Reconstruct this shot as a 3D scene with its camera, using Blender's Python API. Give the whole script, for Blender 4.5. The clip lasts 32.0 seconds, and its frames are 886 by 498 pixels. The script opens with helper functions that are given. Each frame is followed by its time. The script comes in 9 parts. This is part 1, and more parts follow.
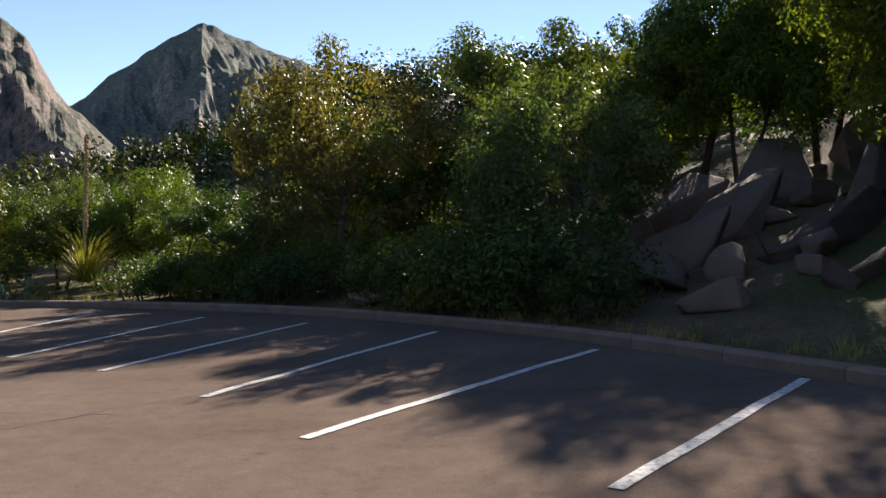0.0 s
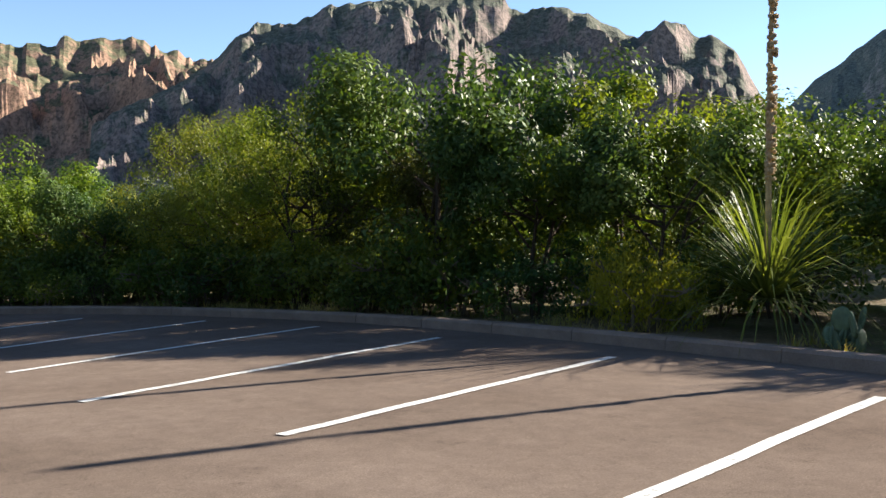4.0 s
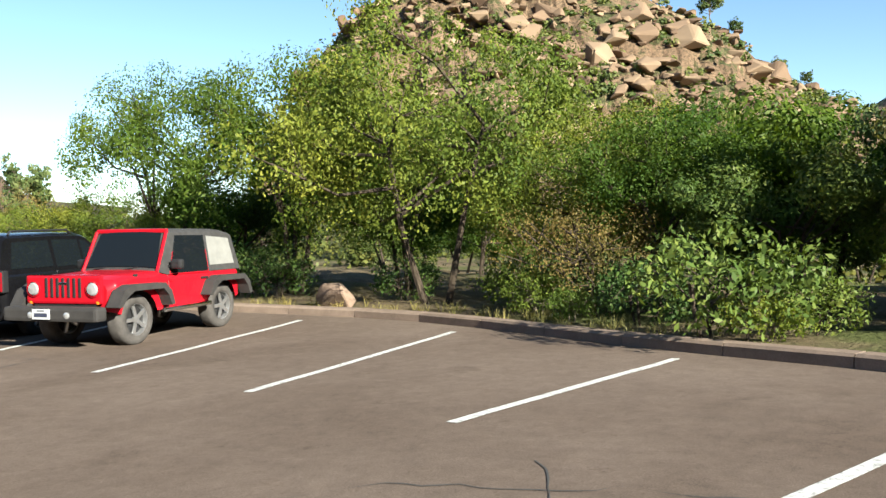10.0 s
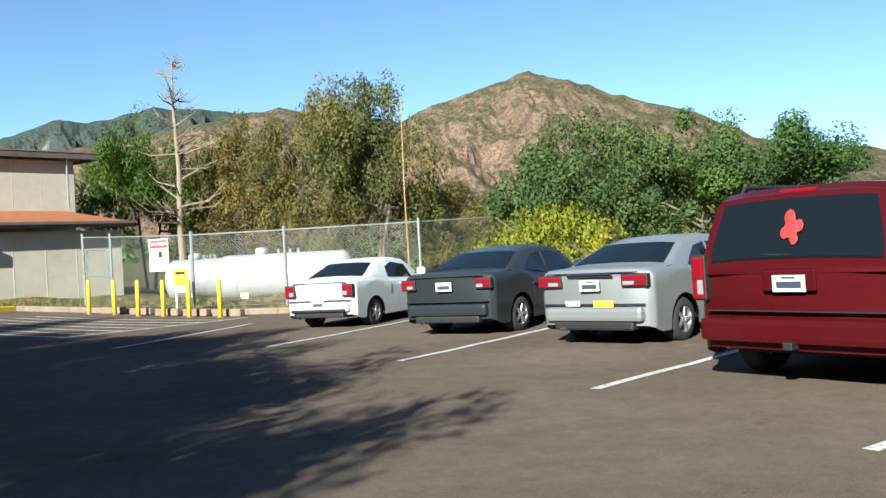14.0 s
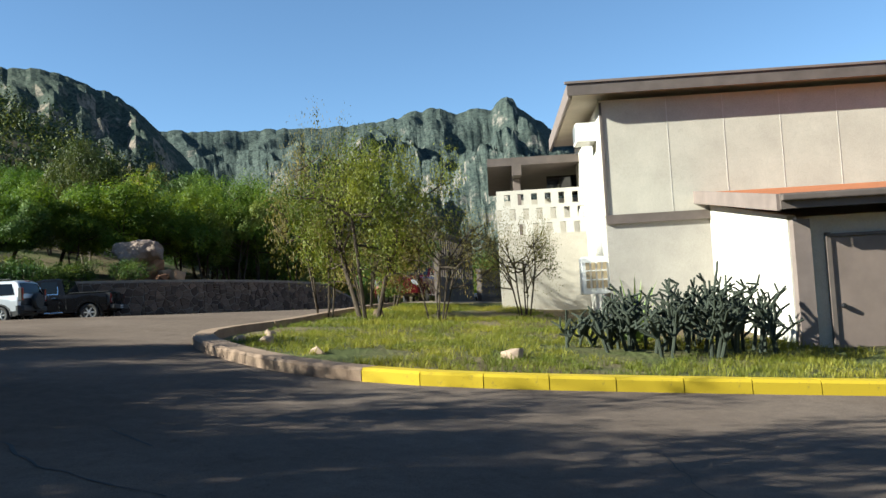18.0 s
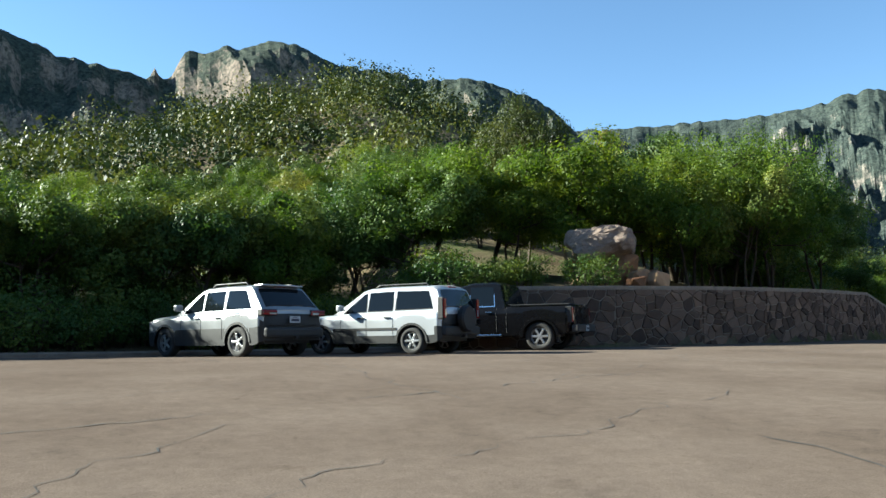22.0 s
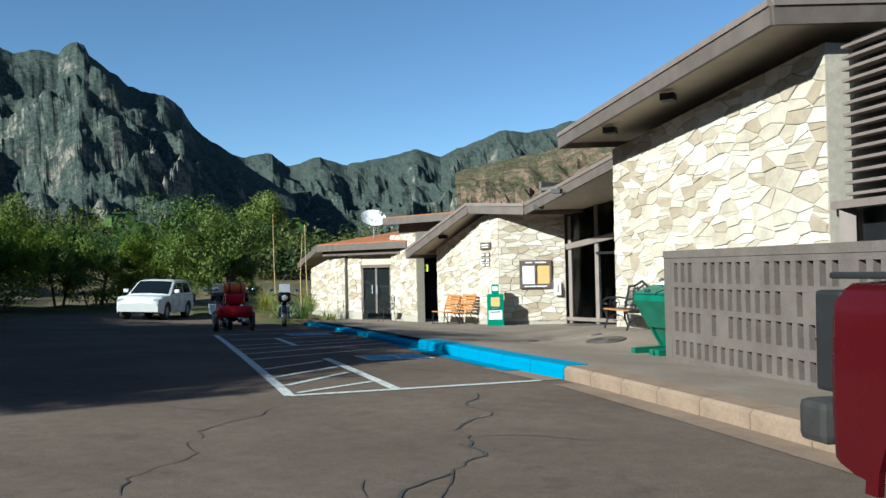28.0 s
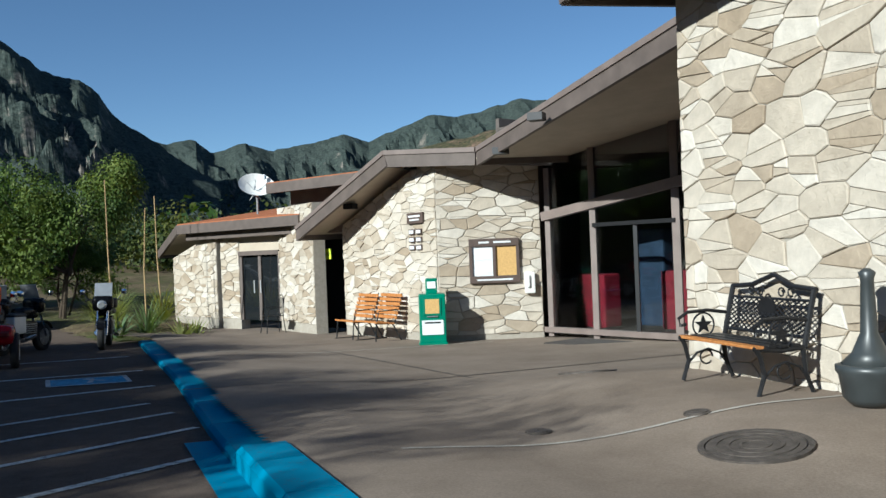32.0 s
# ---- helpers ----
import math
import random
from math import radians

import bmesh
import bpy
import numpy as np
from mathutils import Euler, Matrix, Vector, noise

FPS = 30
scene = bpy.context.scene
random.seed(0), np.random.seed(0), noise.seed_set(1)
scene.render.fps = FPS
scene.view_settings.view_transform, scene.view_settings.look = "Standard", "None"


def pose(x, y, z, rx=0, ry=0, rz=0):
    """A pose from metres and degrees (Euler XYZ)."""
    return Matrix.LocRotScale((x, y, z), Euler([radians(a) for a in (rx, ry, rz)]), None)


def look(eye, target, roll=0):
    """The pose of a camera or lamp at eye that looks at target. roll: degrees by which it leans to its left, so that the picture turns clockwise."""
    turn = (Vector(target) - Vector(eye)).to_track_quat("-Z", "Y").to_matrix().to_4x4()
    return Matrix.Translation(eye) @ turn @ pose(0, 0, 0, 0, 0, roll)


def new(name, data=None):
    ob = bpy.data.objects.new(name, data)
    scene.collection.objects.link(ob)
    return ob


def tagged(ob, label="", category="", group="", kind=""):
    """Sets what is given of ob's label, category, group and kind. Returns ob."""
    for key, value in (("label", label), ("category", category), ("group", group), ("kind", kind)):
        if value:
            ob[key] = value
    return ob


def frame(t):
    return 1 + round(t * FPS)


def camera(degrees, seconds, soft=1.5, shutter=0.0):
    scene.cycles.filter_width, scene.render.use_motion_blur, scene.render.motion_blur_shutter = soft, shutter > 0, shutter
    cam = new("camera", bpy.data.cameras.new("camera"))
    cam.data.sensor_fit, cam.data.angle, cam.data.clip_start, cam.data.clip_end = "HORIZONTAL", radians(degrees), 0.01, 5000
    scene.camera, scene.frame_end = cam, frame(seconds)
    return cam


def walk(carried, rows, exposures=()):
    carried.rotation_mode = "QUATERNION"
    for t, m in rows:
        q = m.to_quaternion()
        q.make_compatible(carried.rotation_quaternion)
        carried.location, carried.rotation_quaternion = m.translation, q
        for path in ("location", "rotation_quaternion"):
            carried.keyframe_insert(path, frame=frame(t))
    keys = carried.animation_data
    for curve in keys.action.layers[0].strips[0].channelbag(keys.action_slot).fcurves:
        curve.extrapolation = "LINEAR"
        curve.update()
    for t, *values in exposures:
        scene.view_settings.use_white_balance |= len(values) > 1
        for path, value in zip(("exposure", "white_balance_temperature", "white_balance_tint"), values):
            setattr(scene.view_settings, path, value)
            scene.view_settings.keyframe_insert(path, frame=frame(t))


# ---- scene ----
cam = camera(52.9, 32.0)
PATH = [
    (0, (-0.210, 1.815, 1.627), (-0.226, 3.815, 1.597), 1.03),
    (0.5, (-0.675, 4.063, 1.542), (-0.839, 6.056, 1.509), 1.00),
    (1, (-1.322, 6.002, 1.457), (-1.641, 7.976, 1.420), 1.00),
    (1.5, (-2.165, 7.890, 1.352), (-2.674, 9.824, 1.328), 0.79),
    (2, (-3.158, 9.656, 1.253), (-3.865, 11.526, 1.199), 0.78),
    (2.5, (-4.332, 11.306, 1.176), (-5.229, 13.093, 1.126), 0.87),
    (3, (-5.619, 12.785, 1.096), (-6.691, 14.472, 1.044), 0.70),
    (3.5, (-7.198, 14.413, 0.957), (-8.432, 15.986, 0.914), 0.58),
    (4, (-8.777, 15.597, 0.885), (-10.155, 17.045, 0.848), 0.67),
    (4.5, (-10.197, 16.338, 0.880), (-11.709, 17.647, 0.835), 0.91),
    (6.5, (-17.648, 16.828, 0.730), (-19.540, 17.472, 0.683), 1.18),
    (7, (-19.727, 17.023, 0.640), (-21.671, 17.488, 0.588), 1.08),
    (7.5, (-21.858, 16.973, 0.541), (-23.838, 17.251, 0.485), 0.98),
    (8, (-24.000, 16.677, 0.411), (-25.997, 16.748, 0.349), 0.82),
    (8.5, (-25.983, 16.175, 0.323), (-27.973, 15.982, 0.253), 0.59),
    (9, (-27.719, 15.396, 0.209), (-29.660, 14.917, 0.128), -0.01),
    (9.5, (-29.220, 14.450, 0.115), (-31.061, 13.672, 0.031), -0.66),
    (10, (-30.681, 13.172, 0.004), (-32.380, 12.120, -0.080), -0.87),
    (10.5, (-31.857, 11.799, -0.104), (-33.380, 10.505, -0.185), -1.36),
    (11, (-32.813, 10.318, -0.189), (-34.136, 8.820, -0.264), -1.72),
    (11.5, (-33.568, 8.718, -0.264), (-34.679, 7.056, -0.328), -1.92),
    (12, (-34.098, 7.040, -0.326), (-34.987, 5.249, -0.381), -2.26),
    (12.5, (-34.414, 5.379, -0.387), (-35.067, 3.489, -0.426), -2.55),
    (13, (-34.577, 3.564, -0.458), (-34.988, 1.607, -0.488), -2.94),
    (13.5, (-34.483, 1.904, -0.503), (-34.658, -0.088, -0.519), -3.16),
    (15.5, (-30.316, -6.177, -0.829), (-29.639, -8.059, -0.801), -2.22),
    (16, (-29.007, -8.058, -0.849), (-28.114, -9.847, -0.799), -2.35),
    (16.5, (-27.541, -9.797, -0.814), (-26.436, -11.463, -0.747), -2.55),
    (17, (-25.890, -11.302, -0.705), (-24.591, -12.820, -0.613), -2.77),
    (17.5, (-24.049, -12.601, -0.600), (-22.574, -13.948, -0.486), -3.03),
    (18, (-22.103, -13.642, -0.492), (-20.473, -14.793, -0.353), -3.14),
    (18.5, (-20.051, -14.437, -0.359), (-18.292, -15.378, -0.208), -2.87),
    (19, (-18.037, -14.978, -0.244), (-16.186, -15.718, -0.079), -2.30),
    (19.5, (-16.125, -15.377, -0.093), (-14.214, -15.941, 0.075), -1.44),
    (20, (-14.186, -15.655, 0.043), (-12.239, -16.078, 0.219), -0.79),
    (20.5, (-12.201, -15.929, 0.184), (-10.234, -16.238, 0.369), -0.38),
    (21, (-10.218, -16.081, 0.337), (-8.242, -16.324, 0.521), -0.28),
    (21.5, (-8.154, -16.296, 0.497), (-6.176, -16.535, 0.672), -0.49),
    (22, (-6.216, -16.607, 0.659), (-4.248, -16.927, 0.824), -0.85),
    (22.5, (-4.472, -16.964, 0.821), (-2.528, -17.403, 0.997), -1.23),
    (23, (-2.720, -17.477, 0.940), (-0.805, -18.024, 1.115), -1.52),
    (23.5, (-0.969, -18.104, 1.039), (0.906, -18.775, 1.214), -1.88),
    (24, (0.838, -18.868, 1.182), (2.653, -19.695, 1.334), -2.02),
    (24.5, (2.763, -19.924, 1.266), (4.495, -20.916, 1.395), -2.15),
    (25, (4.511, -21.111, 1.306), (6.146, -22.257, 1.416), -2.26),
    (25.5, (5.908, -22.288, 1.366), (7.434, -23.577, 1.475), -2.47),
    (26, (7.232, -23.670, 1.431), (8.632, -25.095, 1.530), -2.54),
    (26.5, (8.331, -25.134, 1.459), (9.589, -26.687, 1.539), -2.38),
    (28.5, (11.298, -32.774, 0.959), (12.132, -34.592, 0.988), -0.80),
    (29, (11.794, -34.027, 0.927), (12.537, -35.884, 0.943), -0.56),
    (29.5, (12.319, -35.242, 0.907), (12.983, -37.128, 0.924), -0.71),
    (30, (12.871, -36.410, 0.899), (13.485, -38.313, 0.919), -0.90),
    (30.5, (13.450, -37.641, 0.948), (14.045, -39.550, 0.962), -1.15),
    (31, (13.960, -38.694, 0.992), (14.566, -40.600, 0.996), -1.50),
    (31.5, (14.469, -39.568, 0.998), (15.135, -41.454, 1.000), -1.79),
    (32, (14.999, -40.331, 1.038), (15.784, -42.171, 1.043), -2.24),
]
walk(cam, [(t, look(eye, target, roll)) for t, eye, target, roll in PATH], exposures=[(0, 1.75, 6500, 16), (2.5, 1.9, 6400, 13), (4.5, 2.2, 6200, 9), (9, 2.05, 6100, 4), (11, 1.9, 5950, 1), (13, 1.7, 5650, -3), (16, 1.5, 5650, 0), (17, 1.55, 5600, -2), (19, 2.0, 5800, -2), (23, 2.1, 5600, -5), (26.5, 1.65, 5250, -5), (28.5, 0.95, 5250, -3), (32, 0.7, 5250, 0)])

# ---- daylight: a low morning sun and a clear sky ----
SUN_YAW, SUN_EL = -20.0, 26.0
world = bpy.data.worlds.new("sky")
scene.world = world
world.use_nodes = True
_n = world.node_tree.nodes
_bg = _n["Background"]
_sky = _n.new("ShaderNodeTexSky")
_sky.sky_type = "NISHITA"
_sky.sun_disc = False
_sky.sun_elevation = radians(SUN_EL)
_sky.sun_rotation = radians(-SUN_YAW)
_sky.altitude = 2600
_sky.air_density = 1.0
_sky.dust_density = 0.0
_sky.ozone_density = 1.2
world.node_tree.links.new(_sky.outputs["Color"], _bg.inputs["Color"])
_bg.inputs["Strength"].default_value = 0.055
sun_dir = Vector((-math.sin(radians(SUN_YAW)) * math.cos(radians(SUN_EL)), math.cos(radians(SUN_YAW)) * math.cos(radians(SUN_EL)), math.sin(radians(SUN_EL))))
_sun = bpy.data.lights.new("sun", "SUN")
_sun.energy, _sun.angle, _sun.color = 5.0, radians(0.6), (1.0, 0.89, 0.74)
sun = new("sun", _sun)
sun.matrix_world = look(sun_dir * 100, (0, 0, 0))

# ---- ground heights ----
GROUND = [-0.813, 0.532, 0.209, -0.047, 0.297, 0.974, -0.233, 0.152, -0.061, -0.661, -0.864, -0.436, 0.388, 0.551, 0.472, 0.516, 0.502, -0.017, 0.149, 0.014, 0.133, 0.294, 0.56, -0.646, 0.407, -0.141, -0.765, 0.059]
GX, GY = (-45, -25, -5, 15, 35), (-60, -40, -20, 0, 20)


def lot(x, y):
    """Height of the paved lot, from a tilted plane and soft swells."""
    x, y = np.asarray(x, float), np.asarray(y, float)
    z = GROUND[0] + GROUND[1] * x / 20 + GROUND[2] * y / 20
    n = 3
    for cx in GX:
        for cy in GY:
            z = z + GROUND[n] * np.exp(-((x - cx) ** 2 + (y - cy) ** 2) / 512.0)
            n += 1
    return z


def G(x, y):
    return float(lot(x, y))


def smooth(a, b, v):
    u = np.clip((np.asarray(v, float) - a) / (b - a), 0, 1)
    return u * u * (3 - 2 * u)


# outline of the paving, as a loop of kerb corners
KERB_OUT = [(6.8, 5), (4.6, 9), (3, 11.8), (1.8, 14.1), (-.2, 16.7), (-2.9, 19.8), (-6.2, 22.3), (-10.2, 24.2), (-14.6, 25.3), (-18.2, 25.8), (-21.1, 25.8), (-24.8, 25.1), (-27.6, 24.1),
            (-30.7, 22.3), (-35.1, 19.1), (-38.3, 16.2), (-40.4, 13.3), (-41.8, 9.3), (-43.7, 5.4), (-44.1, 2.8), (-43.9, .5), (-43.5, -4), (-42.4, -9), (-40.2, -14.5), (-37, -19.5), (-33.4, -23), (-30.4, -24), (-27.8, -24.1), (-22.4, -27.3), (-19.7, -27.7)]
KERB_IN = [(-19.7, -27.7), (-18, -24.8), (-15.3, -21.5), (-13.7, -19.6), (-12.4, -18.7), (-10.8, -18.35), (-8.7, -18.4), (-7.2, -18.8), (-6.3, -19.7), (-5.3, -21.2), (-2, -24.4), (2, -28), (6, -32.0), (9.3, -35.5), (11, -37.4), (12.2, -38.75), (13.3, -39.95), (14.4, -41.15)]
KERB_BLUE = [(14.4, -41.15), (15.3, -41.95), (16.1, -42.7), (16.9, -43.5), (17.8, -44.4), (18.7, -45.3), (19.6, -46.2), (21.3, -48.0), (23.2, -50.0), (25, -51.8), (27.6, -54.4), (29.2, -56)]
KERB_WALL = [(29.2, -56), (31.8, -57), (36.6, -60.4), (42.5, -61.5), (44, -57.5), (40.4, -52.8), (36.2, -49), (33.4, -46.6), (31, -44.6), (27.5, -41), (24.7, -37.9), (22.7, -34.8), (21, -31.7), (20, -29), (19.2, -26), (19.3, -22.5), (19.3, -18), (17.8, -12), (14.8, -6.5), (10.8, -.5), (6.8, 5)]
LOOP = np.array(KERB_OUT + KERB_IN[1:] + KERB_BLUE[1:] + KERB_WALL[1:-1])


LOOP_NEXT = np.roll(LOOP, -1, 0)


def outside(x, y):
    """Distance to the kerb line: above 0 off the paving, below 0 on it."""
    x, y = np.asarray(x, float), np.asarray(y, float)
    if x.ndim == 0:
        a, e = LOOP, LOOP_NEXT - LOOP
        u = np.clip(((x - a[:, 0]) * e[:, 0] + (y - a[:, 1]) * e[:, 1]) / (e ** 2).sum(1), 0, 1)
        near = np.hypot(x - a[:, 0] - u * e[:, 0], y - a[:, 1] - u * e[:, 1]).min()
        cross = (a[:, 1] > y) != (LOOP_NEXT[:, 1] > y)
        k = (cross & (x < e[:, 0] * (y - a[:, 1]) / (e[:, 1] + 1e-12) + a[:, 0])).sum() % 2
        return -near if k else near
    best, inside = np.full(x.shape, 1e9), np.zeros(x.shape, bool)
    for (ax, ay), (bx, by) in zip(LOOP, np.roll(LOOP, -1, 0)):
        dx, dy = bx - ax, by - ay
        u = np.clip(((x - ax) * dx + (y - ay) * dy) / (dx * dx + dy * dy), 0, 1)
        best = np.minimum(best, np.hypot(x - ax - u * dx, y - ay - u * dy))
        cross = (ay > y) != (by > y)
        inside ^= cross & (x < (bx - ax) * (y - ay) / (by - ay + 1e-12) + ax)
    return np.where(inside, -best, best)


def wall_top(x, y):
    """Height of the retaining wall over the paving, along the lot's east side."""
    return 1.62 * smooth(-46, -37.2, y) * smooth(-18.5, -21.5, y)


WALK = [(3, -29.3), (6.4, -31.6), (9.8, -35), (11.6, -37), (15, -41), (20.4, -46.4), (25.6, -51.5), (29.6, -55.6), (31.2, -57.2), (31, -64), (12, -64), (10, -46), (2, -33)]


def paved(X, Y):
    """Where the concrete walk lies."""
    k = np.zeros(np.shape(X), bool)
    for (ax, ay), (bx, by) in zip(WALK, WALK[1:] + WALK[:1]):
        k = k ^ (((ay > Y) != (by > Y)) & (X < (bx - ax) * (Y - ay) / (by - ay + 1e-9) + ax))
    return k


def land(x, y):
    """Height of the ground everywhere: paving, verges, banks and hills."""
    x, y = np.asarray(x, float), np.asarray(y, float)
    cx, cy = np.clip(x, -50, 46), np.clip(y, -64, 30)
    z, d = lot(cx, cy), outside(x, y)
    yaw = np.degrees(np.arctan2(-(x + 15), y + 4)) % 360
    east = smooth(226, 250, yaw) * (1 - smooth(332, 352, yaw))
    # the building stands on level ground
    level = smooth(-16, 12, (x - 31) * 0.6 + (y + 58) * 0.8 + 4)
    dd = np.maximum(d - 1.2, 0)
    bank = 15 * (1 - np.exp(-dd * 0.2 / 15)) * east
    south = smooth(205, 228, yaw) * (1 - east) * smooth(10, 40, d)
    bank = bank * level + south * np.maximum(d - 8, 0) * 0.05
    edge = np.where((x > 15) & (y < -15) & (x + y > -18), smooth(0.2, 0.55, d) * wall_top(x, y), 0)
    kerb = smooth(0.0, 0.45, d) * 0.22 - 0.13 - 0.25 * paved(x, y) * (d > 0.5)
    hill = 12 * np.exp(-(((x + 4) / 30) ** 2 + ((y - 82) / 26) ** 2)) + 21 * np.exp(-(((x - 125) / 46) ** 2 + ((y + 22) / 42) ** 2)) + 10 * np.exp(-(((x - 62) / 30) ** 2 + ((y - 58) / 34) ** 2))
    knoll = 2.6 * np.exp(-(((x - 17) / 9) ** 2 + ((y - 27) / 11) ** 2)) * smooth(2.0, 9, d)
    drop = -2.0 * smooth(6, 40, d) * (1 - east) * smooth(20, 40, yaw) * (1 - smooth(170, 200, yaw))
    rough = 0.10 * np.sin(x * 1.7 + 2 * np.sin(y * .9)) * np.sin(y * 1.3 + x * .4) * smooth(.8, 5, d)
    return z + kerb + edge + bank + knoll + hill * smooth(4, 30, d) + drop + rough * (1 - smooth(-8, -3, -np.abs(x + 8)) * (y < -18) * .5)


def H(x, y):
    return float(land(x, y))


# ---- small mesh tools ----
def mesh_of(name, verts, faces, mats=(), smooth_faces=False, slots=None):
    me = bpy.data.meshes.new(name)
    me.from_pydata([tuple(v) for v in verts], [], faces)
    for m in mats:
        me.materials.append(m)
    if slots is not None:
        me.polygons.foreach_set("material_index", slots)
    if smooth_faces:
        me.polygons.foreach_set("use_smooth", [True] * len(me.polygons))
    me.update()
    return me


def bm_mesh(name, bm, mats=(), smooth_faces=False):
    me = bpy.data.meshes.new(name)
    bm.to_mesh(me)
    bm.free()
    for m in mats if isinstance(mats, (list, tuple)) else (mats,):
        me.materials.append(m)
    if smooth_faces:
        me.polygons.foreach_set("use_smooth", [True] * len(me.polygons))
    return me


def part(name, bm, material, parent, label="", smooth_faces=False, at=None):
    """One mesh under a thing or a part."""
    me = bm if isinstance(bm, bpy.types.Mesh) else bm_mesh(name, bm, material, smooth_faces)
    if isinstance(bm, bpy.types.Mesh) and not me.materials:
        me.materials.append(material)
    ob = new(name, me)
    ob.parent = parent
    if at is not None:
        ob.matrix_basis = at
    if label:
        ob["label"] = label
    return ob


def thing(name, label, category, at=None, group="", kind=""):
    ob = new(name)
    ob.empty_display_size = 0.2
    if at is not None:
        ob.matrix_basis = at
    return tagged(ob, label, category, group, kind)


def solid(name, bm, material, label, category, at=None, group="", kind="", smooth_faces=False):
    me = bm if isinstance(bm, bpy.types.Mesh) else bm_mesh(name, bm, material, smooth_faces)
    ob = new(name, me)
    if at is not None:
        ob.matrix_basis = at
    return tagged(ob, label, category, group, kind)


def box(w, d, h, at=(0, 0, 0), bevel=0.0, bm=None, rot=None, base=True):
    """A box w by d by h, standing on its base point at."""
    bm = bm or bmesh.new()
    m = Matrix.Translation(at) @ (rot or Matrix()) @ Matrix.Translation((0, 0, h / 2 if base else 0)) @ Matrix.Diagonal((w, d, h, 1))
    got = bmesh.ops.create_cube(bm, size=1, matrix=m)["verts"]
    if bevel:
        edges = list({e for v in got for e in v.link_edges})
        bmesh.ops.bevel(bm, geom=edges, offset=bevel, segments=2, profile=0.6, affect="EDGES")
    return bm


def tube(path, radius, sides=8, bm=None, taper=None, caps=True):
    """A round bar along a path of points."""
    bm = bm or bmesh.new()
    pts, rings = [Vector(p) for p in path], []
    n = len(pts)
    for i, p in enumerate(pts):
        d = (pts[min(i + 1, n - 1)] - pts[max(i - 1, 0)]).normalized()
        u = d.cross((0, 0, 1)) if abs(d.z) < 0.95 else d.cross((1, 0, 0))
        u.normalize()
        v = d.cross(u)
        r = radius if taper is None else radius + (taper - radius) * i / max(n - 1, 1)
        rings.append([bm.verts.new(p + (u * math.cos(a) + v * math.sin(a)) * r) for a in (2 * math.pi * k / sides for k in range(sides))])
    for a, b in zip(rings, rings[1:]):
        for k in range(sides):
            bm.faces.new((a[k], a[(k + 1) % sides], b[(k + 1) % sides], b[k]))
    if caps:
        bm.faces.new(rings[0][::-1])
        bm.faces.new(rings[-1])
    return bm


def lathe(profile, sides=20, bm=None, at=(0, 0, 0), axis="z", caps=True):
    """A turned solid from (radius, height) pairs."""
    bm = bm or bmesh.new()
    rings = []
    for r, h in profile:
        ring = []
        for k in range(sides):
            a = 2 * math.pi * k / sides
            p = Vector((r * math.cos(a), r * math.sin(a), h))
            if axis == "x":
                p = Vector((p.z, p.x, p.y))
            elif axis == "y":
                p = Vector((p.x, p.z, p.y))
            ring.append(bm.verts.new(p + Vector(at)))
        rings.append(ring)
    for a, b in zip(rings, rings[1:]):
        for k in range(sides):
            bm.faces.new((a[k], a[(k + 1) % sides], b[(k + 1) % sides], b[k]))
    if caps:
        bm.faces.new(rings[0][::-1])
        bm.faces.new(rings[-1])
    bmesh.ops.recalc_face_normals(bm, faces=bm.faces)
    return bm


def prism(outline, depth, bm=None, m=None):
    """A flat outline of (x, z) pairs, given depth along y."""
    bm = bm or bmesh.new()
    m = m or Matrix()
    a = [bm.verts.new(m @ Vector((x, 0, z))) for x, z in outline]
    b = [bm.verts.new(m @ Vector((x, depth, z))) for x, z in outline]
    n = len(a)
    bm.faces.new(a)
    bm.faces.new(b[::-1])
    for i in range(n):
        bm.faces.new((a[i], b[i], b[(i + 1) % n], a[(i + 1) % n]))
    bmesh.ops.recalc_face_normals(bm, faces=bm.faces)
    return bm


def chain(points, step):
    """The points of a polyline at even steps, with its directions."""
    out, left = [], 0.0
    for (ax, ay), (bx, by) in zip(points, points[1:]):
        L = math.hypot(bx - ax, by - ay)
        s = left
        while s < L:
            out.append((ax + (bx - ax) * s / L, ay + (by - ay) * s / L, (bx - ax) / L, (by - ay) / L))
            s += step
        left = s - L
    return out


def rounded(points, times=2):
    """A polyline with its corners cut, so that it curves."""
    for _ in range(times):
        out = [points[0]]
        for (ax, ay), (bx, by) in zip(points, points[1:]):
            out += [(ax * .75 + bx * .25, ay * .75 + by * .25), (ax * .25 + bx * .75, ay * .25 + by * .75)]
        points = out + [points[-1]]
    return points


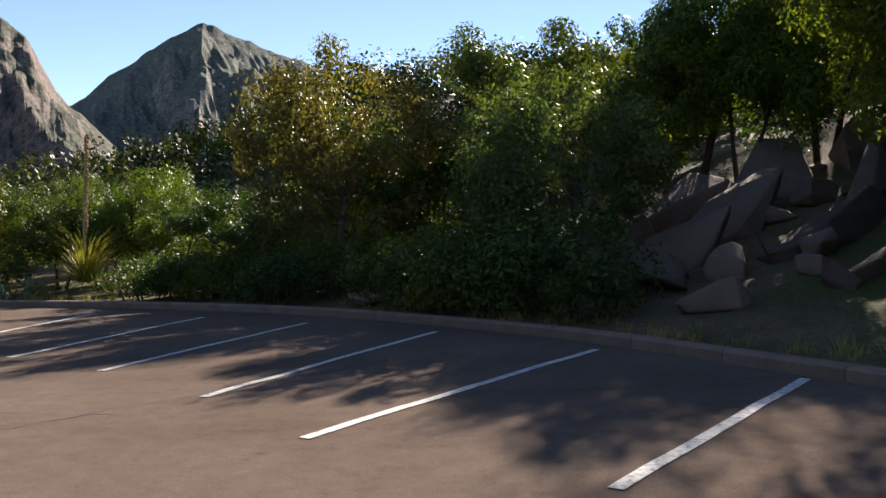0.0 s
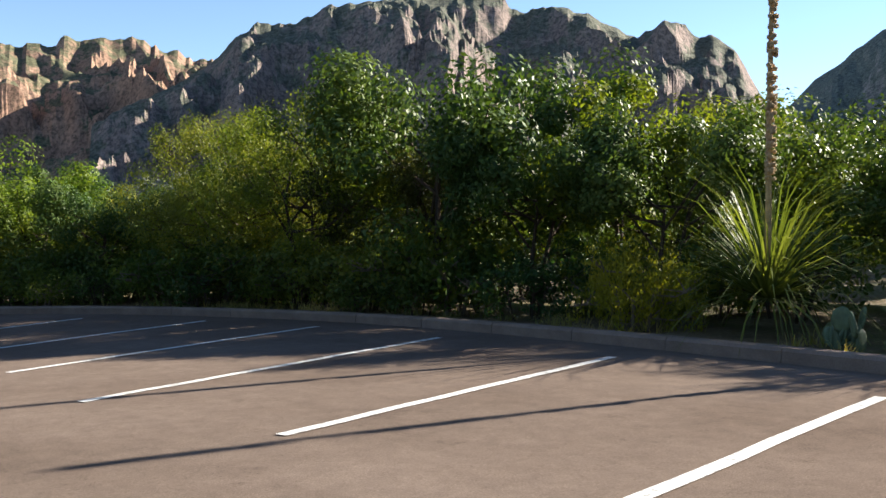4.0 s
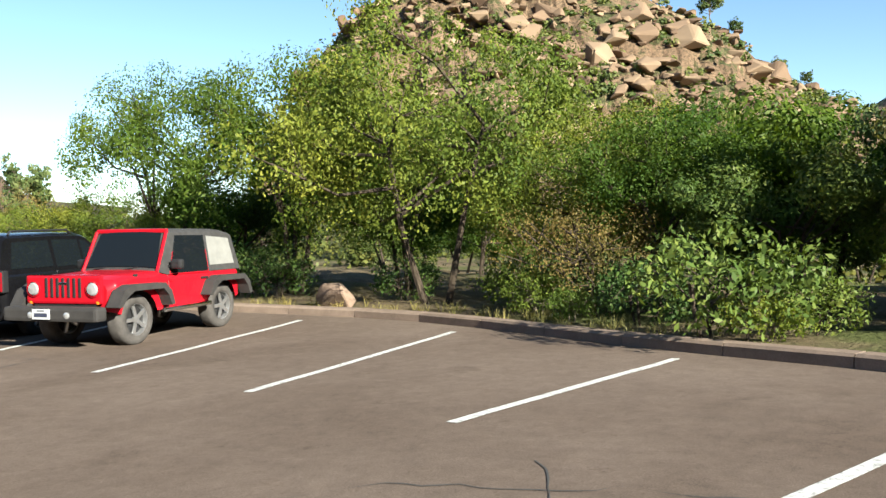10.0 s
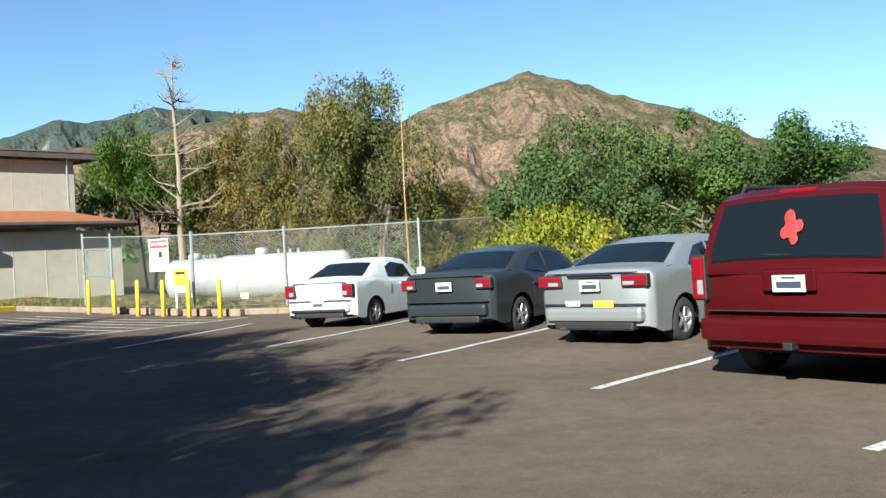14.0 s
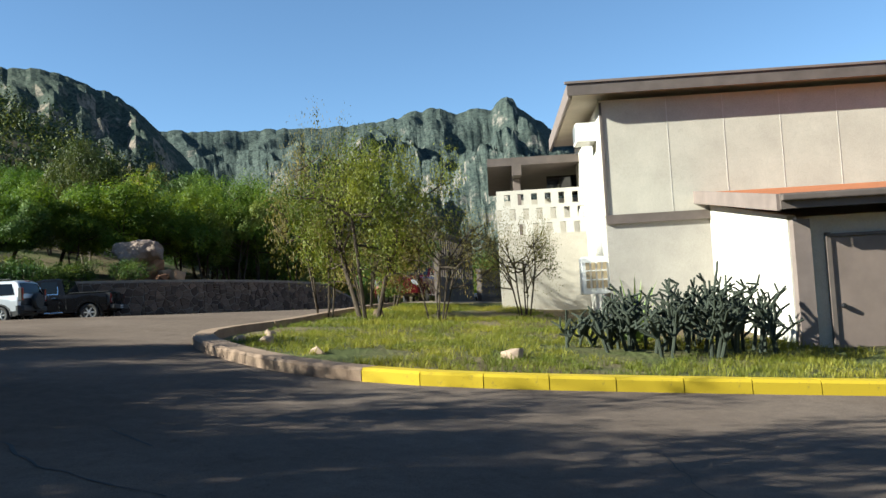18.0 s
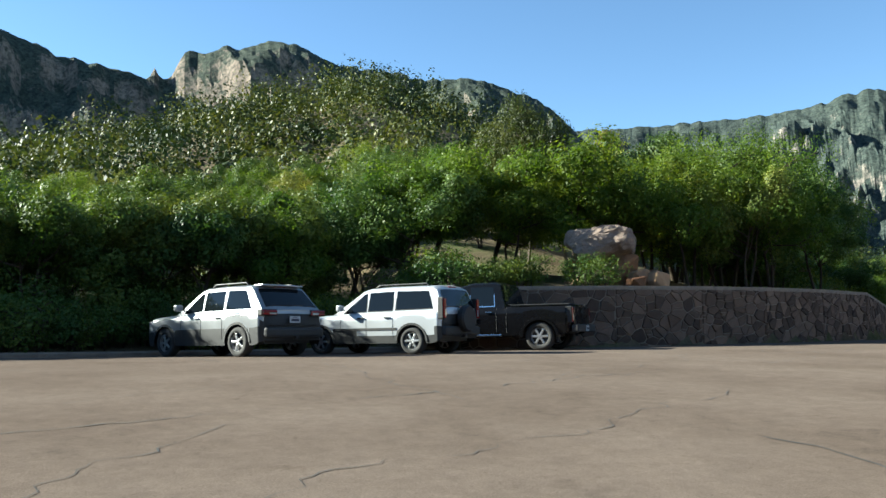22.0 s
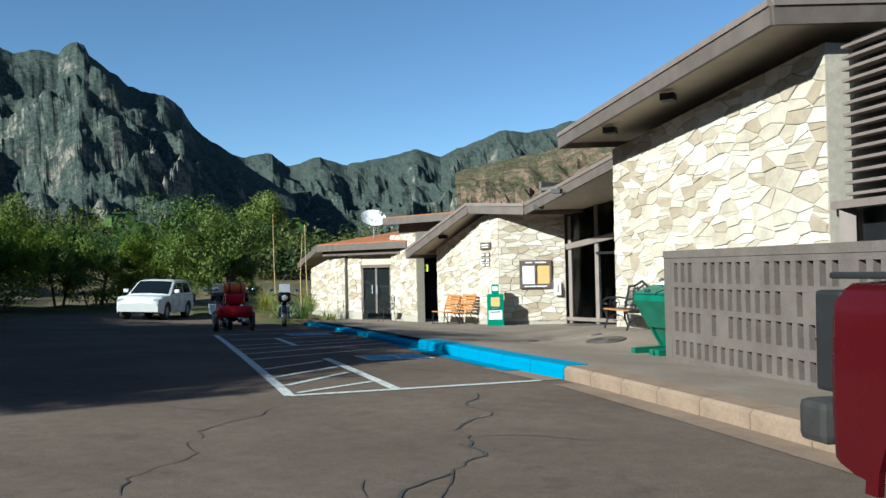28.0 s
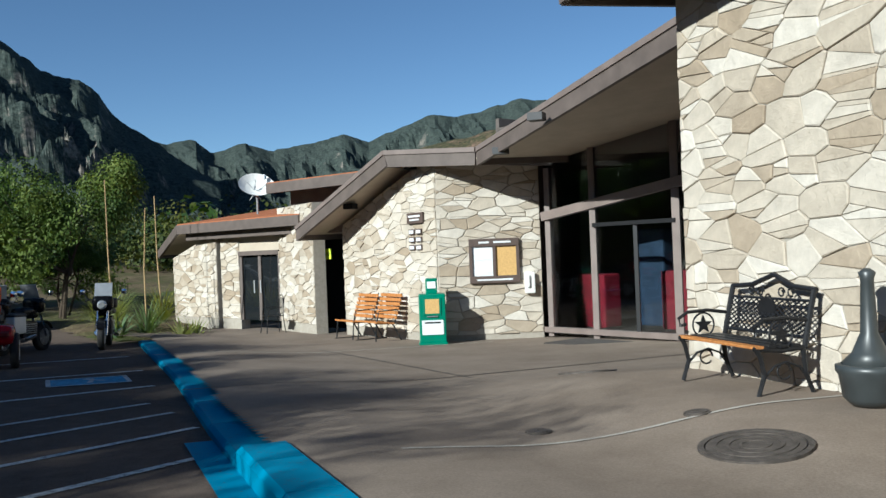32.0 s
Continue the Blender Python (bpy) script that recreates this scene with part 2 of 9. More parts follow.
# ---- materials ----
class Nodes:
    """A short way to write node trees."""

    def __init__(self, name, rough=0.8, metal=0.0, spec=0.5):
        self.mat = bpy.data.materials.new(name)
        self.mat.use_nodes = True
        self.t = self.mat.node_tree
        self.b = self.t.nodes["Principled BSDF"]
        self.b.inputs["Roughness"].default_value = rough
        self.b.inputs["Metallic"].default_value = metal
        self.b.inputs["Specular IOR Level"].default_value = spec
        self.where = self.t.nodes.new("ShaderNodeTexCoord").outputs["Object"]

    def link(self, a, b):
        self.t.links.new(a, b)

    def noise(self, scale, detail=4, rough=0.6, stretch=None, world_space=False):
        n = self.t.nodes.new("ShaderNodeTexNoise")
        n.inputs["Scale"].default_value, n.inputs["Detail"].default_value, n.inputs["Roughness"].default_value = scale, detail, rough
        src = self.t.nodes.new("ShaderNodeNewGeometry").outputs["Position"] if world_space else self.where
        if stretch:
            m = self.t.nodes.new("ShaderNodeMapping")
            m.inputs["Scale"].default_value = stretch
            self.link(src, m.inputs["Vector"])
            src = m.outputs["Vector"]
        self.link(src, n.inputs["Vector"])
        return n.outputs["Fac"]

    def voronoi(self, scale, feature="F1", out="Distance", stretch=None):
        n = self.t.nodes.new("ShaderNodeTexVoronoi")
        n.feature = feature
        n.inputs["Scale"].default_value = scale
        src = self.where
        if stretch:
            m = self.t.nodes.new("ShaderNodeMapping")
            m.inputs["Scale"].default_value = stretch
            self.link(src, m.inputs["Vector"])
            src = m.outputs["Vector"]
        self.link(src, n.inputs["Vector"])
        return n.outputs[out]

    def ramp(self, fac, *stops):
        n = self.t.nodes.new("ShaderNodeValToRGB")
        e = n.color_ramp.elements
        while len(e) < len(stops):
            e.new(0.5)
        for el, (p, c) in zip(e, stops):
            el.position = p
            el.color = (*c, 1) if len(c) == 3 else c
        self.link(fac, n.inputs["Fac"])
        return n.outputs["Color"]

    def mix(self, fac, a, b, how="MIX"):
        n = self.t.nodes.new("ShaderNodeMix")
        n.data_type, n.blend_type = "RGBA", how
        for sock, v in ((n.inputs[0], fac), (n.inputs[6], a), (n.inputs[7], b)):
            if isinstance(v, (int, float)):
                sock.default_value = v
            elif isinstance(v, tuple):
                sock.default_value = (*v, 1)
            else:
                self.link(v, sock)
        return n.outputs[2]

    def math(self, op, a, b):
        n = self.t.nodes.new("ShaderNodeMath")
        n.operation = op
        for sock, v in zip(n.inputs, (a, b)):
            if isinstance(v, (int, float)):
                sock.default_value = v
            else:
                self.link(v, sock)
        return n.outputs[0]

    def random(self):
        return self.t.nodes.new("ShaderNodeObjectInfo").outputs["Random"]

    def island(self):
        return self.t.nodes.new("ShaderNodeNewGeometry").outputs["Random Per Island"]

    def slope(self):
        n = self.t.nodes.new("ShaderNodeSeparateXYZ")
        self.link(self.t.nodes.new("ShaderNodeNewGeometry").outputs["Normal"], n.inputs[0])
        return n.outputs["Z"]

    def height(self):
        n = self.t.nodes.new("ShaderNodeSeparateXYZ")
        self.link(self.t.nodes.new("ShaderNodeNewGeometry").outputs["Position"], n.inputs[0])
        return n.outputs["Z"]

    def color(self, c):
        if isinstance(c, tuple):
            self.b.inputs["Base Color"].default_value = (*c, 1)
        else:
            self.link(c, self.b.inputs["Base Color"])
        return self

    def rough(self, v):
        self.link(v, self.b.inputs["Roughness"])
        return self

    def bump(self, h, strength=0.3, distance=0.02):
        n = self.t.nodes.new("ShaderNodeBump")
        n.inputs["Strength"].default_value, n.inputs["Distance"].default_value = strength, distance
        self.link(h, n.inputs["Height"])
        self.link(n.outputs["Normal"], self.b.inputs["Normal"])
        return self


def plain(name, c, rough=0.6, metal=0.0, vary=0.12, scale=6.0, bump=0.0, spec=0.5):
    """Paint, plastic or metal with slight unevenness."""
    n = Nodes(name, rough, metal, spec)
    dark = tuple(v * (1 - vary) for v in c)
    light = tuple(min(1, v * (1 + vary)) for v in c)
    f = n.noise(scale, 5)
    n.color(n.ramp(f, (0.3, dark), (0.7, light)))
    if bump:
        n.bump(n.noise(scale * 8, 4), bump, 0.01)
    return n.mat


def make_asphalt():
    n = Nodes("asphalt", 0.95, spec=0.0)
    base = n.ramp(n.noise(0.35, 5), (0.3, (0.112, 0.087, 0.070)), (0.75, (0.160, 0.127, 0.104)))
    grain = n.ramp(n.noise(90, 3), (0.25, (0.7, 0.7, 0.7)), (0.8, (1.25, 1.25, 1.25)))
    c = n.mix(1.0, base, grain, "MULTIPLY")
    stain = n.ramp(n.noise(0.9, 6, 0.7), (0.62, (1, 1, 1)), (0.74, (0.62, 0.62, 0.63)))
    c = n.mix(0.8, c, stain, "MULTIPLY")
    mid = n.ramp(n.noise(5, 6, 0.75), (0.3, (0.82, 0.82, 0.83)), (0.7, (1.14, 1.13, 1.12)))
    c = n.mix(0.9, c, mid, "MULTIPLY")
    fleck = n.ramp(n.noise(28, 2, 0.8), (0.62, (1, 1, 1)), (0.72, (0.66, 0.65, 0.64)))
    c = n.mix(0.7, c, fleck, "MULTIPLY")
    tar = n.ramp(n.noise(2.4, 8, 0.8), (0.60, (1, 1, 1)), (0.66, (0.74, 0.73, 0.72)))
    c = n.mix(0.8, c, tar, "MULTIPLY")
    grit = n.ramp(n.noise(260, 2), (0.58, (1, 1, 1)), (0.70, (1.5, 1.48, 1.45)))
    c = n.mix(0.8, c, grit, "MULTIPLY")
    streak = n.ramp(n.noise(0.25, 6, 0.65, (1, 3, 1)), (0.56, (1, 1, 1)), (0.70, (0.8, 0.79, 0.78)))
    c = n.mix(0.7, c, streak, "MULTIPLY")
    n.color(c).bump(n.noise(110, 5, 0.7), 0.6, 0.008)
    return n.mat


def make_ground():
    n = Nodes("dry_ground", 0.95, spec=0.1)
    c = n.ramp(n.noise(0.6, 8, 0.7), (0.3, (0.07, 0.053, 0.033)), (0.5, (0.13, 0.10, 0.06)), (0.72, (0.20, 0.158, 0.095)))
    g = n.ramp(n.noise(0.22, 6, 0.65), (0.46, (0, 0, 0)), (0.6, (1, 1, 1)))
    c = n.mix(g, c, (0.075, 0.085, 0.03))
    c = n.mix(1.0, c, n.ramp(n.noise(14, 5), (0.3, (0.65, 0.65, 0.65)), (0.7, (1.25, 1.25, 1.25))), "MULTIPLY")
    n.color(c).bump(n.noise(9, 8), 0.9, 0.08)
    return n.mat


def make_paint(name, c, worn=0.5):
    n = Nodes(name, 0.85, spec=0.2)
    w = n.ramp(n.noise(16, 8, 0.75), (worn - 0.06, (0, 0, 0)), (worn + 0.06, (1, 1, 1)))
    n.color(n.mix(w, tuple(v * 0.35 + 0.03 for v in c), c))
    return n.mat


def make_concrete(name, a, b, scale=2.0):
    n = Nodes(name, 0.92, spec=0.06)
    c = n.ramp(n.noise(scale, 8, 0.7), (0.3, a), (0.7, b))
    c = n.mix(0.6, c, n.ramp(n.noise(60, 3), (0.3, (0.75, 0.75, 0.75)), (0.7, (1.2, 1.2, 1.2))), "MULTIPLY")
    n.color(c).bump(n.noise(50, 5), 0.25, 0.01)
    return n.mat


def make_stone(name, dark, mid, light, rand="object", scale=5.0, bump=0.5):
    n = Nodes(name, 0.9, spec=0.2)
    r = n.random() if rand == "object" else n.island()
    c = n.ramp(r, (0.0, dark), (0.45, mid), (1.0, light))
    c = n.mix(0.75, c, n.ramp(n.noise(scale, 8, 0.7), (0.25, (0.62, 0.60, 0.57)), (0.75, (1.25, 1.22, 1.18))), "MULTIPLY")
    n.color(c).bump(n.noise(scale * 4, 8, 0.7), bump, 0.03)
    return n.mat


def make_leaf(name, dark, mid, light, warm=None, thin=0.3):
    n = Nodes(name, 0.5, spec=0.12)
    low = tuple(.45 * a + .55 * b for a, b in zip(dark, mid))
    top = tuple(.5 * a + .5 * b for a, b in zip(warm or light, mid))
    c = n.ramp(n.island(), (0.0, low), (0.5, mid), (1.0, top))
    patch = n.ramp(n.noise(0.9, 3, 0.5), (0.35, (0.66, 0.74, 0.66)), (0.65, (1.28, 1.2, 1.05)))
    c = n.mix(1.0, c, patch, "MULTIPLY")
    broad = n.ramp(n.noise(0.21, 3, 0.6, None, True), (0.38, (0.68, 0.78, 0.8)), (0.62, (1.3, 1.18, 1.0)))
    c = n.mix(1.0, c, broad, "MULTIPLY")
    own = n.ramp(n.random(), (0.0, (0.62, 0.74, 0.74)), (0.5, (0.95, 1.0, 0.95)), (1.0, (1.36, 1.16, 0.95)))
    c = n.mix(1.0, c, own, "MULTIPLY")
    n.color(c)
    back = n.t.nodes.new("ShaderNodeBsdfTranslucent")
    hot = n.mix(1.0, c, (1.5, 1.55, 0.5), "MULTIPLY")
    n.link(hot, back.inputs["Color"])
    add = n.t.nodes.new("ShaderNodeMixShader")
    add.inputs[0].default_value = thin
    n.link(n.b.outputs[0], add.inputs[1])
    n.link(back.outputs[0], add.inputs[2])
    n.link(add.outputs[0], n.t.nodes["Material Output"].inputs["Surface"])
    return n.mat


def make_bark(name, a, b):
    n = Nodes(name, 0.95, spec=0.1)
    n.color(n.ramp(n.noise(8, 8, 0.7, (3, 3, 0.6)), (0.3, a), (0.7, b))).bump(n.noise(20, 6, 0.7, (3, 3, 0.5)), 0.8, 0.03)
    return n.mat


def make_mountain(name, rock_a, rock_b, green_a, green_b, cover=0.5, scale=0.02):
    """Cliffs where it is steep, scrub where it is gentle."""
    n = Nodes(name, 0.95, spec=0.05)
    rock = n.ramp(n.noise(scale * 2.2, 9, 0.72, (1, 1, 0.35)), (0.3, rock_a), (0.7, rock_b))
    green = n.ramp(n.noise(scale * 9, 7, 0.75), (0.35, green_a), (0.68, green_b))
    s = n.math("ADD", n.slope(), n.math("MULTIPLY", n.math("SUBTRACT", n.noise(scale * 2.2, 9, 0.75), 0.5), 2.0))
    f = n.ramp(s, (cover - 0.10, (0, 0, 0)), (cover + 0.10, (1, 1, 1)))
    c = n.mix(f, rock, green)
    spots = n.ramp(n.noise(scale * 15, 8, 0.85), (0.45, (1.15, 1.12, 1.08)), (0.57, (0.36, 0.41, 0.40)))
    c = n.mix(0.95, c, spots, "MULTIPLY")
    n.color(c).bump(n.noise(scale * 9, 9, 0.8), 0.7, 0.05 / scale)
    return n.mat


def make_glass(name, tint=(0.02, 0.025, 0.03), rough=0.05):
    n = Nodes(name, rough, spec=0.6)
    n.color(tint)
    return n.mat


ASPHALT, GROUND_MAT = make_asphalt(), make_ground()
LINE_WHITE = make_paint("road_paint_white", (0.54, 0.54, 0.515), 0.455)
LINE_BLUE = make_paint("road_paint_blue", (0.10, 0.32, 0.50), 0.46)
CRACK = plain("crack_filler", (0.035, 0.033, 0.032), 0.95, vary=0.3)
KERB_MAT = make_concrete("kerb_concrete", (0.165, 0.115, 0.083), (0.26, 0.19, 0.138))
KERB_DARK = make_concrete("old_kerb_concrete", (0.15, 0.115, 0.09), (0.25, 0.19, 0.15))
KERB_YELLOW = make_paint("yellow_kerb_paint", (0.40, 0.29, 0.016), 0.36)
KERB_BLUE_MAT = make_paint("blue_kerb_paint", (0.012, 0.185, 0.325), 0.38)
WALK_MAT = make_concrete("walk_concrete", (0.165, 0.131, 0.103), (0.245, 0.20, 0.162), 0.8)

# ---- the large structure: ground, paving, kerbs, lines ----
def spread(lo, hi, step, far):
    """Coordinates that are dense from lo to hi and grow apart out to far."""
    mid = list(np.arange(lo, hi + step / 2, step))
    out, s, v = [], step, hi
    while v < far:
        s *= 1.16
        v += s
        out.append(v)
    low, s, v = [], step, lo
    while v > -far:
        s *= 1.16
        v -= s
        low.append(v)
    return np.array(low[::-1] + mid + out)


def sheet(name, xs, ys, height, material, keep=None):
    X, Y = np.meshgrid(xs, ys)
    Z = height(X, Y)
    nx, ny = len(xs), len(ys)
    idx = np.arange(nx * ny).reshape(ny, nx)
    quads = np.stack([idx[:-1, :-1], idx[:-1, 1:], idx[1:, 1:], idx[1:, :-1]], -1).reshape(-1, 4)
    if keep is not None:
        k = keep(X, Y)
        ok = (k[:-1, :-1] | k[:-1, 1:] | k[1:, 1:] | k[1:, :-1]).ravel()
        quads = quads[ok]
    verts = np.stack([X.ravel(), Y.ravel(), Z.ravel()], -1)
    if keep is not None:
        used, inv = np.unique(quads, return_inverse=True)
        verts, quads = verts[used], inv.reshape(-1, 4)
    return mesh_of(name, verts.tolist(), quads.tolist(), [material], True)


def far_land(X, Y):
    d = np.hypot(X + 10, Y + 15)
    z = land(X, Y)
    return z * (1 - smooth(220, 420, d)) - 6 * smooth(220, 600, d)


solid("ground", sheet("ground", spread(-62, 52, 0.6, 4200), spread(-82, 46, 0.6, 4200), far_land, GROUND_MAT), None,
      "dry tan earth with sparse grass round the paved lot", "ground", kind="structure")
solid("road", sheet("road", np.arange(-46, 45.5, 0.5), np.arange(-62.5, 28, 0.5), lot, ASPHALT, lambda X, Y: outside(X, Y) < 0.05), None,
      "worn grey-brown asphalt parking lot with cracks", "asphalt", kind="structure")


def kerb_pieces(owner, points, material, height=0.16, wide=0.26, length=1.6, skip=()):
    """Cast kerb stones end to end, each with a worn rounded edge."""
    pts = chain(rounded(points), length)
    pts.append((*points[-1], 0, 0))
    for i, ((ax, ay, dx, dy), (bx, by, ex, ey)) in enumerate(zip(pts, pts[1:])):
        L = math.hypot(bx - ax, by - ay) - 0.012
        if L < 0.05:
            continue
        bm = bmesh.new()
        prof = [(0, -0.12), (0, height - 0.035), (0.035, height), (wide, height), (wide, -0.12)]
        ca, cb = G(ax, ay), G(bx, by)
        tx, ty = (bx - ax) / (L + 0.012), (by - ay) / (L + 0.012)
        ox, oy = ty, -tx
        ring = []
        for (px, py, pz) in ((ax, ay, ca), (ax + tx * L, ay + ty * L, cb)):
            ring.append([bm.verts.new((px + ox * u - ax, py + oy * u - ay, pz + h - ca)) for u, h in prof])
        for k in range(len(prof) - 1):
            bm.faces.new((ring[0][k], ring[0][k + 1], ring[1][k + 1], ring[1][k]))
        bm.faces.new(ring[0][::-1])
        bm.faces.new(ring[1])
        bmesh.ops.recalc_face_normals(bm, faces=bm.faces)
        mat = material(i) if callable(material) else material
        part("kerb_stone", bm, mat, owner, at=Matrix.Translation((ax, ay, ca)))


def ribbon(name, pts, width, material, owner, lift=0.008, dash=0):
    """A painted line on the paving, laid on in short lengths."""
    line = chain(pts, 0.6)
    line.append((*pts[-1], line[-1][2], line[-1][3]))
    v, f = [], []
    for x, y, dx, dy in line:
        for s in (-1, 1):
            px, py = x - dy * s * width / 2, y + dx * s * width / 2
            v.append((px, py, G(px, py) + lift))
    f = [(2 * i, 2 * i + 1, 2 * i + 3, 2 * i + 2) for i in range(len(line) - 1)]
    ob = new(name, mesh_of(name, v, f, [material]))
    ob.parent = owner
    return ob


def wander(a, b, amount, seed, n=9):
    rnd = random.Random(seed)
    out = []
    L = math.hypot(b[0] - a[0], b[1] - a[1])
    for i in range(n + 1):
        u = i / n
        j = amount * L * rnd.uniform(-1, 1) * (0 if i in (0, n) else 1)
        out.append((a[0] + (b[0] - a[0]) * u - (b[1] - a[1]) / L * j, a[1] + (b[1] - a[1]) * u + (b[0] - a[0]) / L * j))
    return out


outer_kerb = thing("kerb", "low weathered concrete kerb along the parking lot edge", "kerb", kind="structure")
kerb_pieces(outer_kerb, KERB_OUT, lambda i: KERB_DARK)
inner_kerb = thing("kerb", "tan concrete kerb with a faded yellow painted stretch", "kerb", kind="structure")
kerb_pieces(inner_kerb, KERB_IN, lambda i: KERB_YELLOW if i < 15 else KERB_MAT, 0.165, 0.34, 0.75)
blue_kerb = thing("kerb", "bright blue painted kerb beside the accessible stalls", "kerb", kind="structure")
kerb_pieces(blue_kerb, KERB_BLUE[:6], KERB_BLUE_MAT, 0.17, 0.34, 0.9)
kerb_pieces(blue_kerb, KERB_BLUE[5:], KERB_BLUE_MAT, 0.09, 0.5, 1.6)
east_kerb = thing("kerb", "old concrete kerb under the retaining wall", "kerb", kind="structure")
kerb_pieces(east_kerb, KERB_WALL[8:], KERB_DARK, 0.13, 0.2)

# the gutter pan at the kerb's foot, and blue paint spilt over it
def beside(points, off):
    """The same line moved off to its left."""
    return [(x - dy * off, y + dx * off) for x, y, dx, dy in chain(rounded(points), 0.6)]


gutter = thing("gutter", "pale concrete gutter strip along the kerb's foot", "gutter", kind="structure")
ribbon("gutter_strip", beside(KERB_IN[12:], 0.15), 0.30, KERB_MAT, gutter, 0.007)
ribbon("gutter_strip", beside(KERB_BLUE[:3], 0.15), 0.30, KERB_MAT, gutter, 0.007)
ribbon("gutter_paint", beside(KERB_BLUE[1:7], 0.11), 0.22, KERB_BLUE_MAT, gutter, 0.012)
# painted stall lines, from the aisle end to the kerb end
STALLS = [((.8, 7.1), (3.4, 10.8)), ((-1.3, 8.6), (1.7, 13.3)), ((-2.6, 10.5), (-.4, 15.9)), ((-4.4, 12.5), (-2.8, 18)), ((-6.3, 14.1), (-5.2, 19.9)), ((-8.4, 16), (-8.1, 21.6)), ((-11, 18), (-11.1, 23.1)),
          ((-13.7, 19.2), (-14.3, 24.2)), ((-16.3, 19), (-17.5, 24.7)), ((-19, 19.4), (-20.5, 24.9)), ((-21.5, 19.2), (-23.3, 24.5)), ((-23.9, 18.2), (-26.2, 23.5)), ((-25.95, 17.15), (-28.7, 22.6)), ((-28.1, 16.2), (-32.1, 20.9)), ((-30.4, 15.1), (-34.5, 18.8)),
          ((-32.75, 13.6), (-37.7, 16)), ((-34, 11.8), (-39.5, 13.4)), ((-36.7, 9.5), (-41, 10)), ((-37.2, 6.8), (-42.7, 5.9)), ((-37.5, 4), (-43.2, 2.3)), ((-38.1, .8), (-43.2, -1.2)), ((-37.5, -2.5), (-42, -5.2)),
          ((-36.4, -5.6), (-40.6, -8.9)), ((-35.1, -8.5), (-38.9, -12.4)), ((-33, -11.6), (-36.2, -16)), ((-30.6, -14.6), (-33.2, -19.4)), ((-27.6, -15.6), (-28.9, -20.5))]
stall_lines = thing("stall_lines", "worn white painted stall lines on the asphalt", "road marking", kind="structure")
for i, (a, b) in enumerate(STALLS):
    ribbon("stall_line", wander(a, b, 0.004, i), 0.11, LINE_WHITE, stall_lines)
# hatched corner by the posts
hatch = thing("hatching", "white hatched no-parking area beside the yellow posts", "road marking", kind="structure")
HA, HB, HC, HD = (-19.9, -21.7), (-25.4, -18.5), (-28.2, -23), (-21.6, -25.9)
ribbon("border_line", [HA, HB], 0.11, LINE_WHITE, hatch)
ribbon("border_line", [HB, HC], 0.11, LINE_WHITE, hatch)
for i in range(1, 7):
    u = i / 7
    ribbon("hatch_line", [(HA[0] + (HD[0] - HA[0]) * u * 1.05, HA[1] + (HD[1] - HA[1]) * u * 1.05), (HB[0] + (HC[0] - HB[0]) * u, HB[1] + (HC[1] - HB[1]) * u)], 0.1, LINE_WHITE, hatch)
# accessible stalls by the blue kerb
bays = thing("accessible_stalls", "white lines and blue symbols of the accessible stalls", "road marking", kind="structure")
for a, b in (((16.54, -38.66), (26.2, -48.3)), ((16.54, -38.66), (14.62, -40.93)), ((15.8, -39.6), (18.95, -42.75)), ((21.6, -45.44), (23.8, -47.65)), ((26.4, -48.3), (24.6, -51)), ((28.6, -50.6), (26.9, -53.2)), ((24.3, -46.4), (22.9, -49.3))):
    ribbon("bay_line", [a, b], 0.12, LINE_WHITE, bays)
for a, b in (((17.17, -39.4), (17.34, -40.95)), ((16.62, -38.9), (16.45, -40.12)), ((17.87, -40.05), (17.95, -41.6)), ((18.7, -40.9), (18.75, -42.35)), ((20.0, -42.1), (19.2, -45.8)), ((20.9, -43.0), (20.15, -46.7)), ((21.8, -43.9), (21.0, -47.4)), ((22.6, -44.7), (21.75, -47.9))):
    ribbon("hatch_line", [a, b], 0.09, LINE_WHITE, bays)
for cx, cy in ((18.05, -43.35), (24.3, -49.6)):
    ribbon("blue_patch", [(cx - .33, cy - .36), (cx + .33, cy + .36)], 1.0, LINE_BLUE, bays, 0.006)
    for s in (-1, 1):
        ribbon("patch_border", [(cx - .36 + s * .36, cy - .39 - s * .33), (cx + .36 + s * .36, cy + .39 - s * .33)], 0.06, LINE_WHITE, bays, 0.011)
        ribbon("patch_border", [(cx + s * .34 - .36, cy + s * .37 + .33), (cx + s * .34 + .36, cy + s * .37 - .33)], 0.06, LINE_WHITE, bays, 0.0105)
    ribbon("symbol_stroke", [(cx - .2, cy + .17), (cx + .03, cy + .03), (cx + .07, cy - .23), (cx + .27, cy - .2)], 0.08, LINE_WHITE, bays, 0.012)
    ribbon("symbol_stroke", [(cx - .23, cy - .1), (cx - .07, cy - .3), (cx + .2, cy - .13)], 0.07, LINE_WHITE, bays, 0.0125)
# the worn arrow
arrow = thing("arrow_marking", "worn white direction arrow painted on the asphalt", "road marking", kind="structure")
AC, AD, AN = (-32.66, 15.09), (-.16, -.987), (.987, -.16)
_o = [(-.42, -.09), (.05, -.09), (.02, -.26), (.45, .02), (.06, .28), (.06, .1), (-.2, .12), (-.42, .2)]
_v = [(AC[0] + AD[0] * u + AN[0] * w, AC[1] + AD[1] * u + AN[1] * w) for u, w in _o]
_ob = new("arrow_shape", mesh_of("arrow_shape", [(x, y, G(x, y) + .009) for x, y in _v], [tuple(range(8))], [LINE_WHITE]))
_ob.parent = arrow
